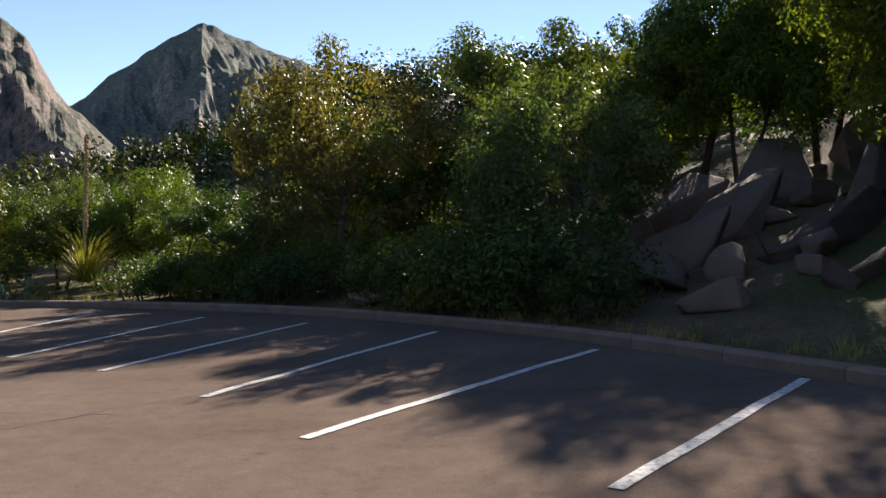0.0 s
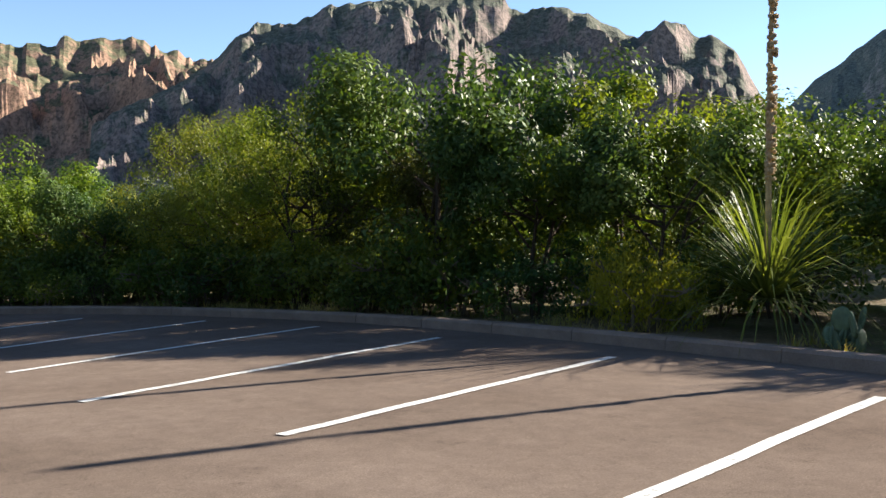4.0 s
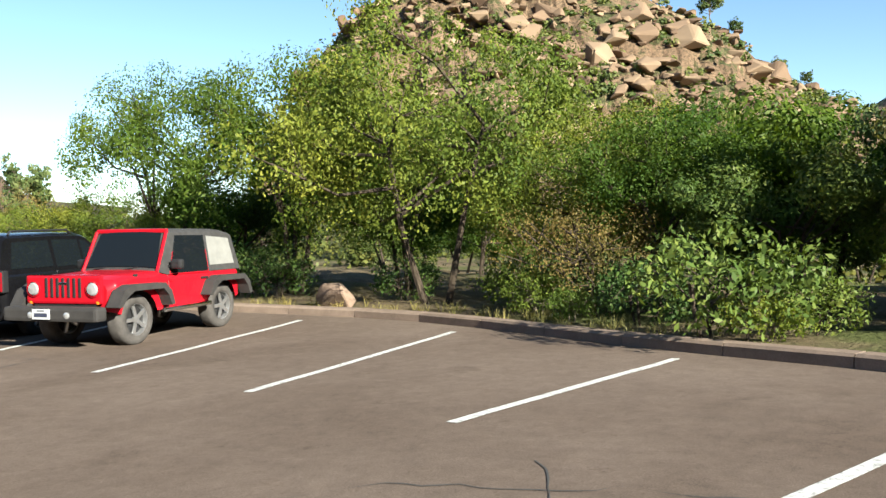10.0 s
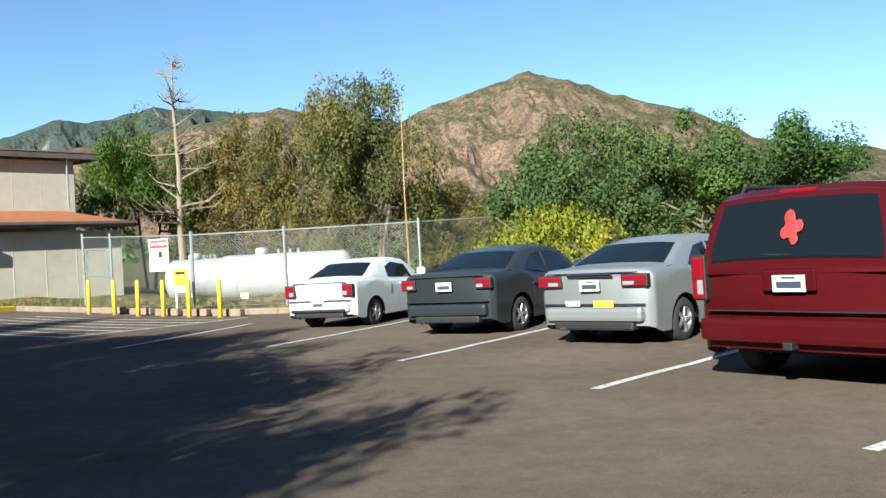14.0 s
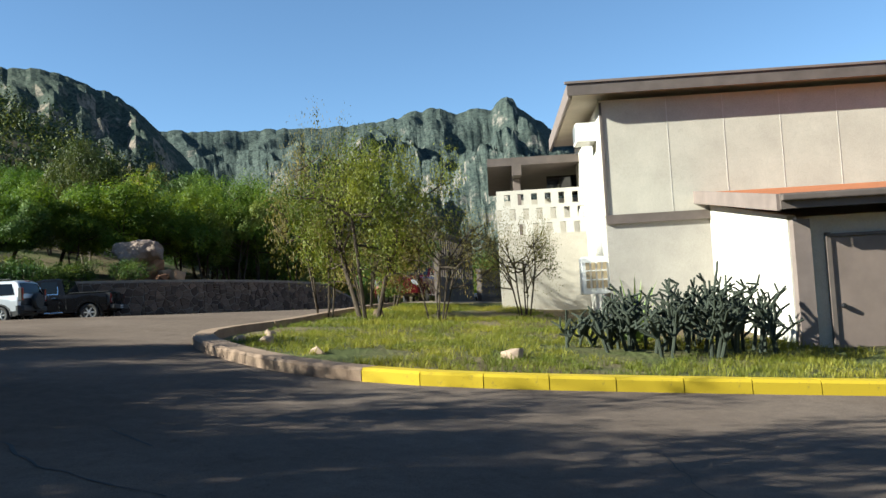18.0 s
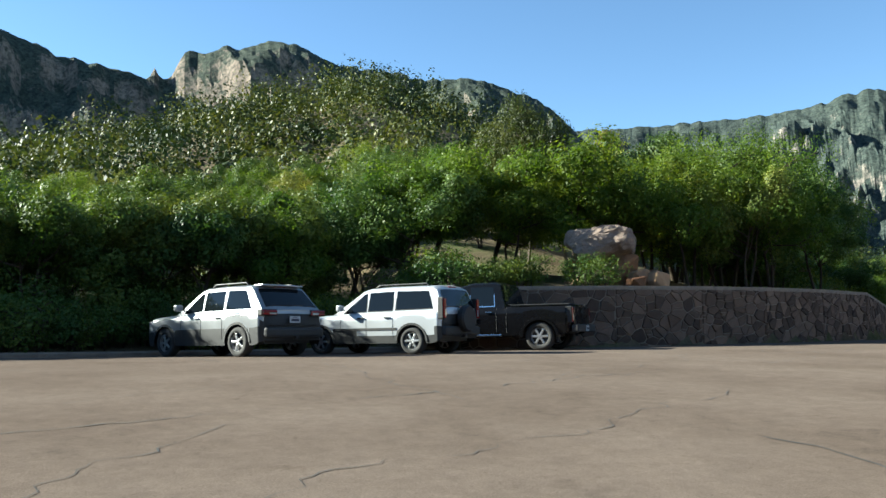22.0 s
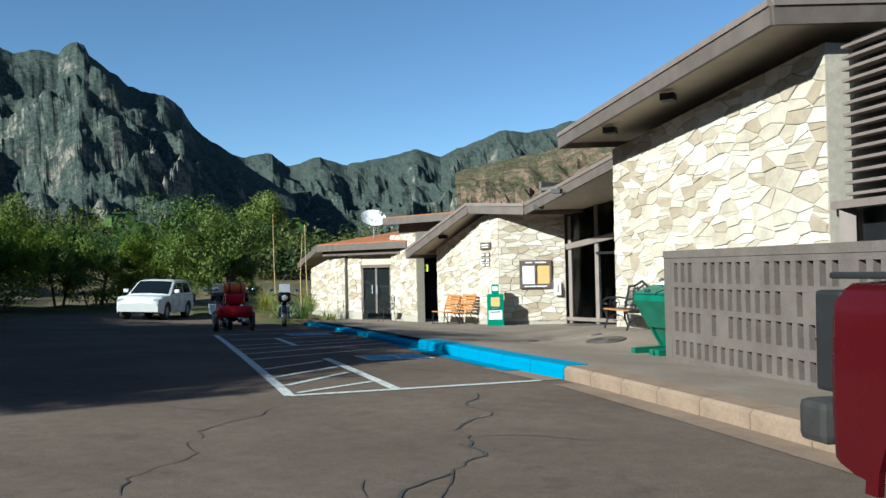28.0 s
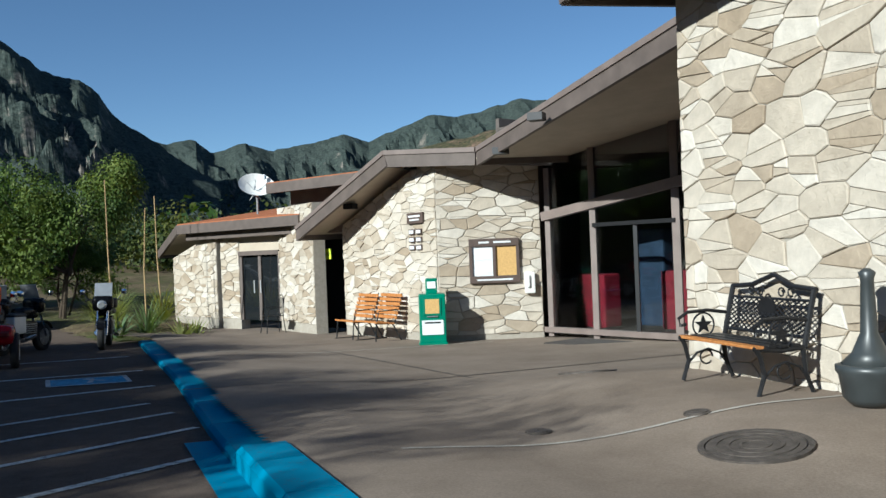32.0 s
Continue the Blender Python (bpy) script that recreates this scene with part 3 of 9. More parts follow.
# sealed cracks
def crack(a, b, seed, width):
    """A branching break in the asphalt that swells and closes along its way."""
    L = math.hypot(b[0] - a[0], b[1] - a[1])
    nx, ny = -(b[1] - a[1]) / L, (b[0] - a[0]) / L
    n = max(6, int(L / 0.11))
    v = []
    for i in range(n + 1):
        u = i / n
        j = 0.07 * L * noise.fractal(Vector((u * L * 0.45, seed * 3.1, 0)), 0.75, 2.2, 5) * min(1, 6 * u, 6 * (1 - u))
        x, y = a[0] + (b[0] - a[0]) * u + nx * j, a[1] + (b[1] - a[1]) * u + ny * j
        w = width * max(0.12, 0.55 + 1.1 * noise.noise(Vector((u * L * 2.2, seed * 1.7, 4)))) * 0.5
        for s in (-w, w):
            v.append((x + nx * s, y + ny * s, G(x, y) + 0.005))
    ob = new("crack", mesh_of("crack", v, [(2 * i, 2 * i + 1, 2 * i + 3, 2 * i + 2) for i in range(n)], [CRACK]))
    ob.parent = cracks


cracks = thing("crack_lines", "dark wandering cracks in the asphalt", "road crack", kind="structure")
CRACKS = [((-29.5, 12.5), (-33.5, 16.5)), ((-27.2, 14.4), (-24.6, 19.6)), ((-14.5, 15), (-8.2, 17)), ((-4.5, 8.4), (-1.2, 12.6)), ((-8.7, 11), (-3.2, 9.8)), ((-31, 3.6), (-36.6, -4)), ((-33, 6), (-38, 2)), ((-30.2, -3), (-38.3, 1.6)), ((-34.2, 9.5), (-37.2, 14.6)),
          ((-9, -12.5), (-4, -18)), ((-4.5, -13.6), (1.5, -16)), ((-2.5, -15), (3.5, -21.5)), ((1, -14), (6.5, -22)), ((3, -18.3), (9.5, -17)), ((5.5, -20), (12.5, -25.5)), ((8, -24.5), (13.8, -30)), ((11.5, -26.5), (16.5, -34)), ((13.3, -31), (16.2, -38)), ((12.4, -33.4), (14.8, -39.6)), ((15, -33), (20, -37)), ((-13.4, -13.2), (-9.6, -16.6)), ((-16.5, -15.4), (-12.6, -14.3)), ((-11.5, -15.5), (-7.6, -15)), ((-6, -14.7), (-2.6, -18.4)), ((9.2, -28.3), (13.6, -33.3)), ((6.6, -18.6), (11.6, -21.4)), ((-33.4, .6), (-31.5, -2.2)), ((-32.7, 1.8), (-30.2, 1))]
for i, (a, b) in enumerate(CRACKS):
    crack(a, b, 40 + i, 0.018 if i % 3 else 0.03)
_rk = random.Random(31)
for i in range(70):
    x, y = _rk.uniform(-20, 20), _rk.uniform(-40, -12)
    if not -14 < float(outside(x, y)) < -.8:
        continue
    a, L = _rk.gauss(.6, .7), _rk.uniform(.8, 3.6)
    crack((x, y), (x + L * math.cos(a), y + L * math.sin(a)), 500 + i, _rk.choice((.014, .018, .03)))
_rc = random.Random(77)
for i in range(46):
    t = _rc.choice(CRACKS)
    u = _rc.random()
    x, y = t[0][0] + (t[1][0] - t[0][0]) * u + _rc.uniform(-.4, .4), t[0][1] + (t[1][1] - t[0][1]) * u + _rc.uniform(-.4, .4)
    a, L = _rc.uniform(0, 6.28), _rc.uniform(.5, 2.4)
    crack((x, y), (x + L * math.cos(a), y + L * math.sin(a)), 200 + i, 0.016)

# ---- mountains ----
ORIGIN = Vector((-12, -5, 0))


def mountain(name, label, ridge, R, material, seed, near=0.45, gully=0.16, jag=0.012, cliff=0.0, steps=(150, 44), fall=1.5, origin=ORIGIN, fine=1.0):
    """A range seen from the lot: its crest rises and dips along a ring at distance R."""
    yaws = [r[0] for r in ridge]
    lo, hi = min(yaws), max(yaws)
    order = sorted(ridge)
    ty, te = [o[0] for o in order], [o[1] for o in order]
    nu, nv = steps
    verts = []
    for i in range(nu + 1):
        yaw = lo + (hi - lo) * i / nu
        el = float(np.interp(yaw, ty, te))
        a = radians(yaw)
        top = R * math.tan(radians(el)) + 1
        crest = jag * 1.6 * noise.fractal(Vector((yaw * 0.9, seed + 3, 0)), 0.8, 2.1, 3)
        for j in range(nv + 1):
            v = j / nv
            r = R * (near + (1 - near) * v * 1.18)
            u = v * 1.18
            w = min(u, 1.0)
            bell = math.sin(math.pi * min(w, 1.0))
            x, y = -math.sin(a) * r, math.cos(a) * r
            p = Vector((yaw * fine * 0.12, w * 4.5, seed))
            n1 = noise.fractal(p, 1.0, 2.1, 3)
            buttress = 1 - 2 * abs(noise.fractal(Vector((yaw * fine * 0.2 + 0.6 * n1, w * 3.2 + 0.5 * n1, seed + 5)), 1.0, 2.2, 3))
            q = max(0.0, min(1.0, w + 0.7 * gully * (0.75 * n1 + 0.55 * (buttress - 0.5)) * bell))
            h = q ** fall
            if cliff:
                k = 0.52 + 0.2 * noise.fractal(Vector((yaw * 0.2, 3, seed)), 0.9, 2.1, 3)
                st = max(0.0, min(1.0, (q - k) / 0.16))
                k2 = max(0.0, min(1.0, (q - k - 0.28) / 0.1))
                h = h * (1 - cliff) + cliff * (0.30 * q + 0.38 * st * st * (3 - 2 * st) + 0.2 * k2 + 0.12 * q ** 3)
            rough = noise.fractal(Vector((x / R * 14, y / R * 14, seed)), 0.85, 2.2, 6)
            crag = 1 - 2 * abs(noise.fractal(Vector((yaw * 1.1, w * 7 + 0.4 * n1, seed + 8)), 0.8, 2.1, 4))
            z = top * (h + crest * w ** 8) + top * (0.09 * rough + 0.022 * crag * w) * bell
            if u > 1:
                z -= top * (u - 1) * 1.2
            verts.append((origin.x + x, origin.y + y, z - 6 * (1 - w)))
    m = nv + 1
    faces = [(i * m + j, i * m + j + 1, (i + 1) * m + j + 1, (i + 1) * m + j) for i in range(nu) for j in range(nv)]
    return solid(name, mesh_of(name, verts, faces, [material]), None, label, "mountain", kind="structure")


RED_CLIFF = make_mountain("red_cliff_rock", (0.19, 0.12, 0.09), (0.35, 0.23, 0.17), (0.085, 0.092, 0.06), (0.15, 0.145, 0.09), 0.74, 0.012)
# peak and cliff rock are greyed, so shade and haze sit in the colour
DARK_PEAK = make_mountain("shaded_peak", (0.17, 0.155, 0.15), (0.27, 0.245, 0.23), (0.10, 0.115, 0.105), (0.16, 0.17, 0.145), 0.4, 0.012)
SHADE_GREY_CLIFF = make_mountain("shade_greyed_cliff_rock", (0.15, 0.122, 0.117), (0.26, 0.208, 0.188), (0.095, 0.103, 0.085), (0.15, 0.152, 0.118), 0.62, 0.012)
RED_HILL = make_mountain("red_hill_soil", (0.15, 0.098, 0.072), (0.23, 0.16, 0.12), (0.040, 0.05, 0.026), (0.15, 0.122, 0.075), 0.80, 0.014)
# woods' greens lean blue-grey here, with distance haze put into the base colour
HAZED_RANGE = make_mountain("hazed_wooded_range", (0.14, 0.125, 0.115), (0.26, 0.23, 0.20), (0.042, 0.056, 0.054), (0.08, 0.094, 0.082), 0.34, 0.014)
MESA_ROCK = make_mountain("mesa_rock", (0.15, 0.125, 0.11), (0.28, 0.23, 0.19), (0.042, 0.056, 0.048), (0.088, 0.10, 0.08), 0.44, 0.014)

mountain("mountain_north", "hazy blue-grey pointed peak beyond the wooded slope", [(40, 5), (22.9, 7.2), (20.9, 9), (19, 10.5), (17, 11.9), (15.5, 12.8), (12.6, 11.9), (10.7, 11.2), (5, 9.5), (-8, 8)], 2000, DARK_PEAK, 1.3, gully=0.2, fine=2.0)
mountain("mountain_cliffs", "broad red-brown cliff massif with buttresses in shade", [(20, 5), (23.1, 7.8), (23.6, 8.5), (25, 11.1), (27.3, 12.5), (29.2, 13), (30.7, 12), (33.9, 13.5), (37.4, 14.5), (41.4, 14.7), (47.1, 14.4), (53.9, 13.4), (56, 11.6), (57.5, 10), (64, 6)], 1150, SHADE_GREY_CLIFF, 5.1, gully=0.3, cliff=0.42, steps=(260, 60))
mountain("mountain_ridge", "jagged sunlit ridge of red-brown volcanic rock", [(50, 7), (57.4, 10.3), (62.4, 11.3), (66.2, 10.9), (70, 10.2), (74.4, 9.7), (78.3, 8.1), (81.9, 7.3), (85.5, 7.6), (87.9, 6.5), (90, 7.2), (93.7, 6.4), (96.5, 5.1), (101, 4.5), (112, 3)], 1600, RED_CLIFF, 9.7, gully=0.34, jag=0.03, cliff=0.4, steps=(280, 60))
mountain("mountain_red", "bare red-brown hill with green scrub on its flanks", [(140, .5), (145, 1), (146.5, 1.6), (147, 2.4), (149.9, 3.4), (151.2, 2.85), (152.9, 3.7), (154.9, 4.5), (157.4, 4.6), (160.9, 5.5), (164.4, 7.4), (168.3, 8.6), (171.5, 9.8), (174.4, 10.75), (176.9, 10), (180.5, 9), (182.9, 8.1), (186.2, 8.55), (188.8, 8.9), (190.6, 9.2), (193.4, 8.7), (200, 7.5), (207, 6)], 1500, RED_HILL, 3.9, gully=0.2, steps=(220, 54), fine=1.6)
mountain("mountain_south", "rolling green mountain range with pale outcrops", [(186, 8.3), (197.8, 9.4), (202, 8.4), (203.8, 8.6), (207.8, 7.1), (209.5, 7.5), (213.8, 6.6), (215.4, 7.2), (217.4, 6.5), (218.4, 7.4), (220.1, 7.1), (222.6, 7.4), (228, 6)], 1900, HAZED_RANGE, 7.3, gully=0.22, steps=(200, 54), fine=2.5)
mountain("mountain_peak", "wooded mountain with a craggy grey summit tower", [(217, 4.5), (221.4, 7.6), (223, 8.7), (223.7, 9.8), (224.5, 10.5), (225.4, 10.7), (226.7, 11.1), (227.8, 11.9), (228.5, 12.6), (228.9, 12.7), (229.1, 13.2), (229.5, 13.5), (230, 13.3), (230.5, 12.7), (231.5, 12.8), (232.8, 12.6), (234.5, 13.05), (235.6, 12.85), (237.1, 12.45), (238.7, 12.2), (241.9, 12.1), (245.3, 11.95), (247.7, 12), (250.2, 11.9), (253.9, 12.4), (260, 11)], 1350, HAZED_RANGE, 11.2, gully=0.3, cliff=0.14, steps=(340, 84))
mountain("mountain_mesa", "flat-topped cliff mountain above the wooded hill", [(248, 8), (252.2, 12.5), (253.9, 14.05), (256.4, 15), (259.4, 15.45), (262.3, 15.7), (264.9, 16), (266.7, 16.35), (268.9, 17.3), (270.3, 17.6), (273.8, 17.1), (277.3, 16.5), (278.1, 16), (278.5, 15), (279.3, 15.35), (281.6, 15.8), (283.8, 16), (286.8, 17), (290, 17.4), (300, 16), (315, 11)], 950, MESA_ROCK, 2.4, gully=0.28, cliff=0.6, steps=(260, 60))

# ---- plants and rocks ----
def tree_parts(seed, height, width, crown_low=0.25, leaf=0.14, count=2600, trunks=1, limbs=9, tuft=0.42, upright=0.3, droop=0.0, trunk_r=0.11, twigs=True, lean=0.15, fill=0.5):
    """The wood and the leaves of one tree: limbs that fork, with tufts of leaves round their ends."""
    rnd = np.random.RandomState(seed)
    bm = bmesh.new()
    tips = []
    for k in range(trunks):
        a0 = rnd.uniform(0, 6.28)
        off = 0.0 if trunks == 1 else 0.18
        base = Vector((off * math.cos(a0), off * math.sin(a0), -0.15))
        bend = Vector((math.cos(a0), math.sin(a0), 0)) * lean * height
        top = base + bend + Vector((0, 0, height * rnd.uniform(0.5, 0.66)))
        mid = base.lerp(top, 0.5) + Vector(rnd.uniform(-.1, .1, 3).tolist()) * height * 0.3
        stem = [base, base.lerp(mid, 0.5), mid, mid.lerp(top, 0.55), top]
        tube(stem, trunk_r / (trunks ** 0.5), 7, bm, 0.03)
        for i in range(max(3, limbs // trunks)):
            u = rnd.uniform(0.35, 1.0)
            s = stem[1].lerp(stem[-1], u)
            a = a0 + rnd.uniform(-3.14, 3.14)
            reach = width * 0.5 * rnd.uniform(0.55, 1.0)
            rise = height * rnd.uniform(0.05, 0.42) * (1 - droop)
            end = s + Vector((math.cos(a) * reach, math.sin(a) * reach, rise))
            end.z = min(end.z, height * 0.93)
            knee = s.lerp(end, 0.5) + Vector((0, 0, -0.06 * height if rnd.rand() < .5 else 0.05 * height))
            tube([s, knee, end], 0.035 * height / 4.5, 5, bm, 0.012, False)
            tips += [end, knee.lerp(end, 0.5)]
            for _ in range(3):
                t2 = knee.lerp(end, rnd.uniform(0.2, 1)) + Vector((rnd.uniform(-1, 1), rnd.uniform(-1, 1), rnd.uniform(-.2, 0.8))) * width * 0.17
                if twigs:
                    tube([knee.lerp(end, 0.5), t2], 0.014, 4, bm, 0.006, False)
                tips.append(t2)
    wood = bm
    # an uneven shell of tufts over the limbs
    n_fill = int(len(tips) * fill)
    for _ in range(n_fill):
        a, c = rnd.uniform(0, 6.28), rnd.uniform(-0.75, 1)
        s = math.sqrt(max(0, 1 - c * c)) * rnd.uniform(0.7, 1.0) * width * 0.5
        z = height * (crown_low + (1 - crown_low) * (0.5 + 0.47 * c * rnd.uniform(0.8, 1.05)))
        tips.append(Vector((s * math.cos(a), s * math.sin(a), z)))
    T = np.array([t[:] for t in tips])
    T[:, 2] = np.clip(T[:, 2], height * crown_low, height * 0.97)
    pick = rnd.randint(0, len(T), count)
    size = rnd.uniform(0.6, 1.3, len(T))[pick]
    g = rnd.normal(0, 1, (count, 3))
    g /= np.maximum(np.linalg.norm(g, axis=1, keepdims=True), 1e-6)
    g *= (rnd.uniform(0.25, 1, (count, 1)) ** 0.5)
    C = T[pick] + g * (tuft * size)[:, None] * np.array([1, 1, 0.8 + upright])
    C[:, 2] = np.maximum(C[:, 2], 0.05)
    n = rnd.normal(0, 1, (count, 3)) * 0.36 + g * 1.6 + [0, 0, 0.4]
    n /= np.linalg.norm(n, axis=1, keepdims=True)
    u = np.cross(n, rnd.normal(0, 1, (count, 3)))
    u[:, 2] += upright * 1.5
    u /= np.maximum(np.linalg.norm(u, axis=1, keepdims=True), 1e-6)
    v = np.cross(n, u)
    L = leaf * rnd.uniform(0.6, 1.35, (count, 1))
    V = np.stack([C - u * L, C + v * L * 0.48, C + u * L, C - v * L * 0.48], 1).reshape(-1, 3)
    F = np.arange(count * 4).reshape(-1, 4)
    return wood, V, F


BARK = make_bark("grey_bark", (0.09, 0.07, 0.055), (0.22, 0.18, 0.14))
BARK_DARK = make_bark("dark_bark", (0.03, 0.024, 0.02), (0.09, 0.07, 0.05))
DEAD_WOOD = make_bark("dead_wood", (0.16, 0.12, 0.09), (0.34, 0.27, 0.21))
OAK_LEAF = make_leaf("oak_leaves", (0.042, 0.074, 0.014), (0.086, 0.128, 0.024), (0.155, 0.18, 0.04), thin=0.38)
LIVE_LEAF = make_leaf("dark_oak_leaves", (0.034, 0.06, 0.02), (0.072, 0.112, 0.034), (0.13, 0.155, 0.05), thin=0.2)
JUNIPER_LEAF = make_leaf("juniper_sprays", (0.05, 0.072, 0.034), (0.10, 0.132, 0.058), (0.16, 0.18, 0.085))
OLIVE_LEAF = make_leaf("olive_juniper_sprays", (0.055, 0.058, 0.026), (0.105, 0.10, 0.042), (0.17, 0.15, 0.065))
MESQUITE_LEAF = make_leaf("mesquite_leaves", (0.066, 0.092, 0.02), (0.12, 0.148, 0.03), (0.185, 0.20, 0.044), thin=0.28)
YELLOW_LEAF = make_leaf("yellow_green_leaves", (0.09, 0.12, 0.015), (0.15, 0.175, 0.025), (0.22, 0.23, 0.04))
TAN_TWIG = make_leaf("tan_twigs", (0.10, 0.07, 0.04), (0.17, 0.13, 0.06), (0.22, 0.19, 0.08))
WILLOW_LEAF = make_leaf("willow_leaves", (0.09, 0.095, 0.02), (0.15, 0.15, 0.03), (0.22, 0.20, 0.045))
GRASS_LEAF = make_leaf("grass_blades", (0.075, 0.095, 0.02), (0.135, 0.15, 0.034), (0.24, 0.22, 0.075))
DRY_GRASS = make_leaf("dry_grass_blades", (0.22, 0.17, 0.07), (0.34, 0.27, 0.12), (0.46, 0.38, 0.2))
SOTOL_LEAF = make_leaf("sotol_blades", (0.10, 0.12, 0.035), (0.18, 0.19, 0.06), (0.32, 0.30, 0.12))
AGAVE_LEAF = make_leaf("agave_blades", (0.10, 0.14, 0.09), (0.17, 0.22, 0.14), (0.26, 0.31, 0.2))
CACTUS_SKIN = plain("cactus_skin", (0.10, 0.14, 0.07), 0.7, vary=0.3, scale=12, bump=0.4)
CHOLLA_SKIN = plain("cholla_skin", (0.020, 0.027, 0.015), 0.8, vary=0.35, scale=20, bump=0.6)
STALK_MAT = plain("dry_flower_stalk", (0.36, 0.25, 0.12), 0.9, vary=0.35, scale=14, bump=0.8)
SLAB_ROCK = make_stone("slab_rock", (0.075, 0.058, 0.048), (0.125, 0.098, 0.08), (0.19, 0.15, 0.122), "object", 1.6, 0.8)
TAN_ROCK = make_stone("tan_rock", (0.115, 0.075, 0.05), (0.18, 0.125, 0.083), (0.26, 0.19, 0.125), "object", 0.45, 0.9)
TAN_ROCKS = make_stone("tan_rocks", (0.11, 0.072, 0.048), (0.175, 0.122, 0.08), (0.25, 0.185, 0.12), "island", 0.45, 0.9)
ORANGE_ROCK = make_stone("orange_broken_rock", (0.22, 0.11, 0.06), (0.32, 0.18, 0.10), (0.42, 0.27, 0.16), "object", 2.5, 0.9)
PINK_ROCK = make_stone("pink_boulder_rock", (0.20, 0.145, 0.11), (0.27, 0.20, 0.15), (0.34, 0.255, 0.195), "object", 2.5, 0.9)

HILL_LEAF = make_leaf("hillside_leaves", (0.034, 0.050, 0.018), (0.066, 0.084, 0.030), (0.10, 0.11, 0.042), thin=0.15)
HILL_DARK = make_leaf("hillside_evergreen", (0.024, 0.036, 0.017), (0.046, 0.06, 0.028), (0.072, 0.084, 0.037), thin=0.1)
KINDS = {}


def grow(kind, label, category, wood_mat, leaf_mat, variants=2, **spec):
    """Tree prototypes out of sight below the ground sheet are not kept: the first of each kind is used as it stands."""
    KINDS[kind] = dict(label=label, category=category, wood=wood_mat, leaf=leaf_mat, spec=spec, meshes=[], variants=variants)


def plant(kind, x, y, height, width=None, turn=None, label="", group="", sink=0.05):
    """One tree or shrub standing on the ground."""
    k = KINDS[kind]
    spec = k["spec"]
    if len(k["meshes"]) < k["variants"]:
        s = 11 * len(k["meshes"]) + 17 * len(kind) + sum(map(ord, kind))
        wood, V, F = tree_parts(s, **spec)
        wm = bm_mesh(kind + "_wood", wood, k["wood"])
        lm = mesh_of(kind + "_crown", V.tolist(), F.tolist(), [k["leaf"]])
        k["meshes"].append((wm, lm))
    wm, lm = k["meshes"][plant.count % len(k["meshes"])]
    plant.count += 1
    rnd = random.Random(plant.count * 7 + 3)
    sz = height / spec["height"]
    sx = (width / spec["width"]) if width else sz * rnd.uniform(0.9, 1.15)
    m = Matrix.Translation((x, y, H(x, y) - sink)) @ Matrix.Rotation(rnd.uniform(0, 6.28) if turn is None else turn, 4, "Z") @ Matrix.Diagonal((sx, sx, sz, 1))
    t = thing(k["category"].replace(" ", "_"), label or k["label"], k["category"], m, group)
    part("trunk", wm, k["wood"], t)
    part("crown", lm, k["leaf"], t)
    return t


plant.count = 0
grow("oak", "leafy green oak lit from behind at the lot edge", "tree", BARK_DARK, OAK_LEAF, 3, height=4.5, width=4.6, crown_low=0.18, leaf=0.056, count=22000, trunks=2, limbs=10, tuft=0.6, upright=0.05, fill=0.35, twigs=True)
grow("live_oak", "dense dark green evergreen oak", "tree", BARK_DARK, LIVE_LEAF, 2, height=4.5, width=4.8, crown_low=0.05, leaf=0.056, count=23000, trunks=2, limbs=10, tuft=0.62, upright=0.05, fill=0.45)
grow("juniper", "dense grey-green juniper with ragged upright sprays", "tree", BARK, JUNIPER_LEAF, 3, height=4.5, width=3.8, crown_low=0.1, leaf=0.055, count=25000, trunks=2, limbs=14, tuft=0.40, upright=0.5, fill=0.8)
grow("olive_juniper", "olive brown juniper with dense drooping sprays", "tree", BARK, OLIVE_LEAF, 2, height=5.5, width=4.8, crown_low=0.08, leaf=0.055, count=26000, trunks=2, limbs=15, tuft=0.44, upright=0.4, fill=0.9)
grow("mesquite", "feathery yellow-green mesquite with dark forked trunk", "tree", BARK_DARK, MESQUITE_LEAF, 2, height=5.0, width=6.0, crown_low=0.14, leaf=0.04, count=34000, trunks=2, limbs=16, tuft=0.5, upright=0.2, droop=0.3, fill=0.9)
grow("acacia", "feathery mid-green acacia with many thin stems", "tree", BARK_DARK, OAK_LEAF, 2, height=5.0, width=5.0, crown_low=0.1, leaf=0.04, count=34000, trunks=3, limbs=15, tuft=0.55, upright=0.3, fill=0.8)
grow("shrub", "low green shrub on the verge", "shrub", BARK, MESQUITE_LEAF, 3, height=1.2, width=1.7, crown_low=0.04, leaf=0.042, count=2200, trunks=3, limbs=9, tuft=0.2, upright=0.4, trunk_r=0.03, fill=1.0)
grow("dark_shrub", "low dark green shrub on the verge", "shrub", BARK_DARK, LIVE_LEAF, 3, height=1.3, width=2.0, crown_low=0.02, leaf=0.045, count=2200, trunks=3, limbs=9, tuft=0.24, upright=0.2, trunk_r=0.03, fill=1.2)
grow("yellow_bush", "round bright yellow-green bush at the kerb", "bush", BARK, YELLOW_LEAF, 2, height=1.0, width=1.2, crown_low=0.04, leaf=0.026, count=6500, trunks=4, limbs=12, tuft=0.13, upright=1.2, trunk_r=0.02, fill=1.6)
grow("twiggy", "leggy half-bare shrub with tan twigs", "bush", BARK_DARK, TAN_TWIG, 2, height=3.0, width=3.0, crown_low=0.14, leaf=0.026, count=8000, trunks=5, limbs=24, tuft=0.3, upright=1.0, trunk_r=0.055, fill=0.6)
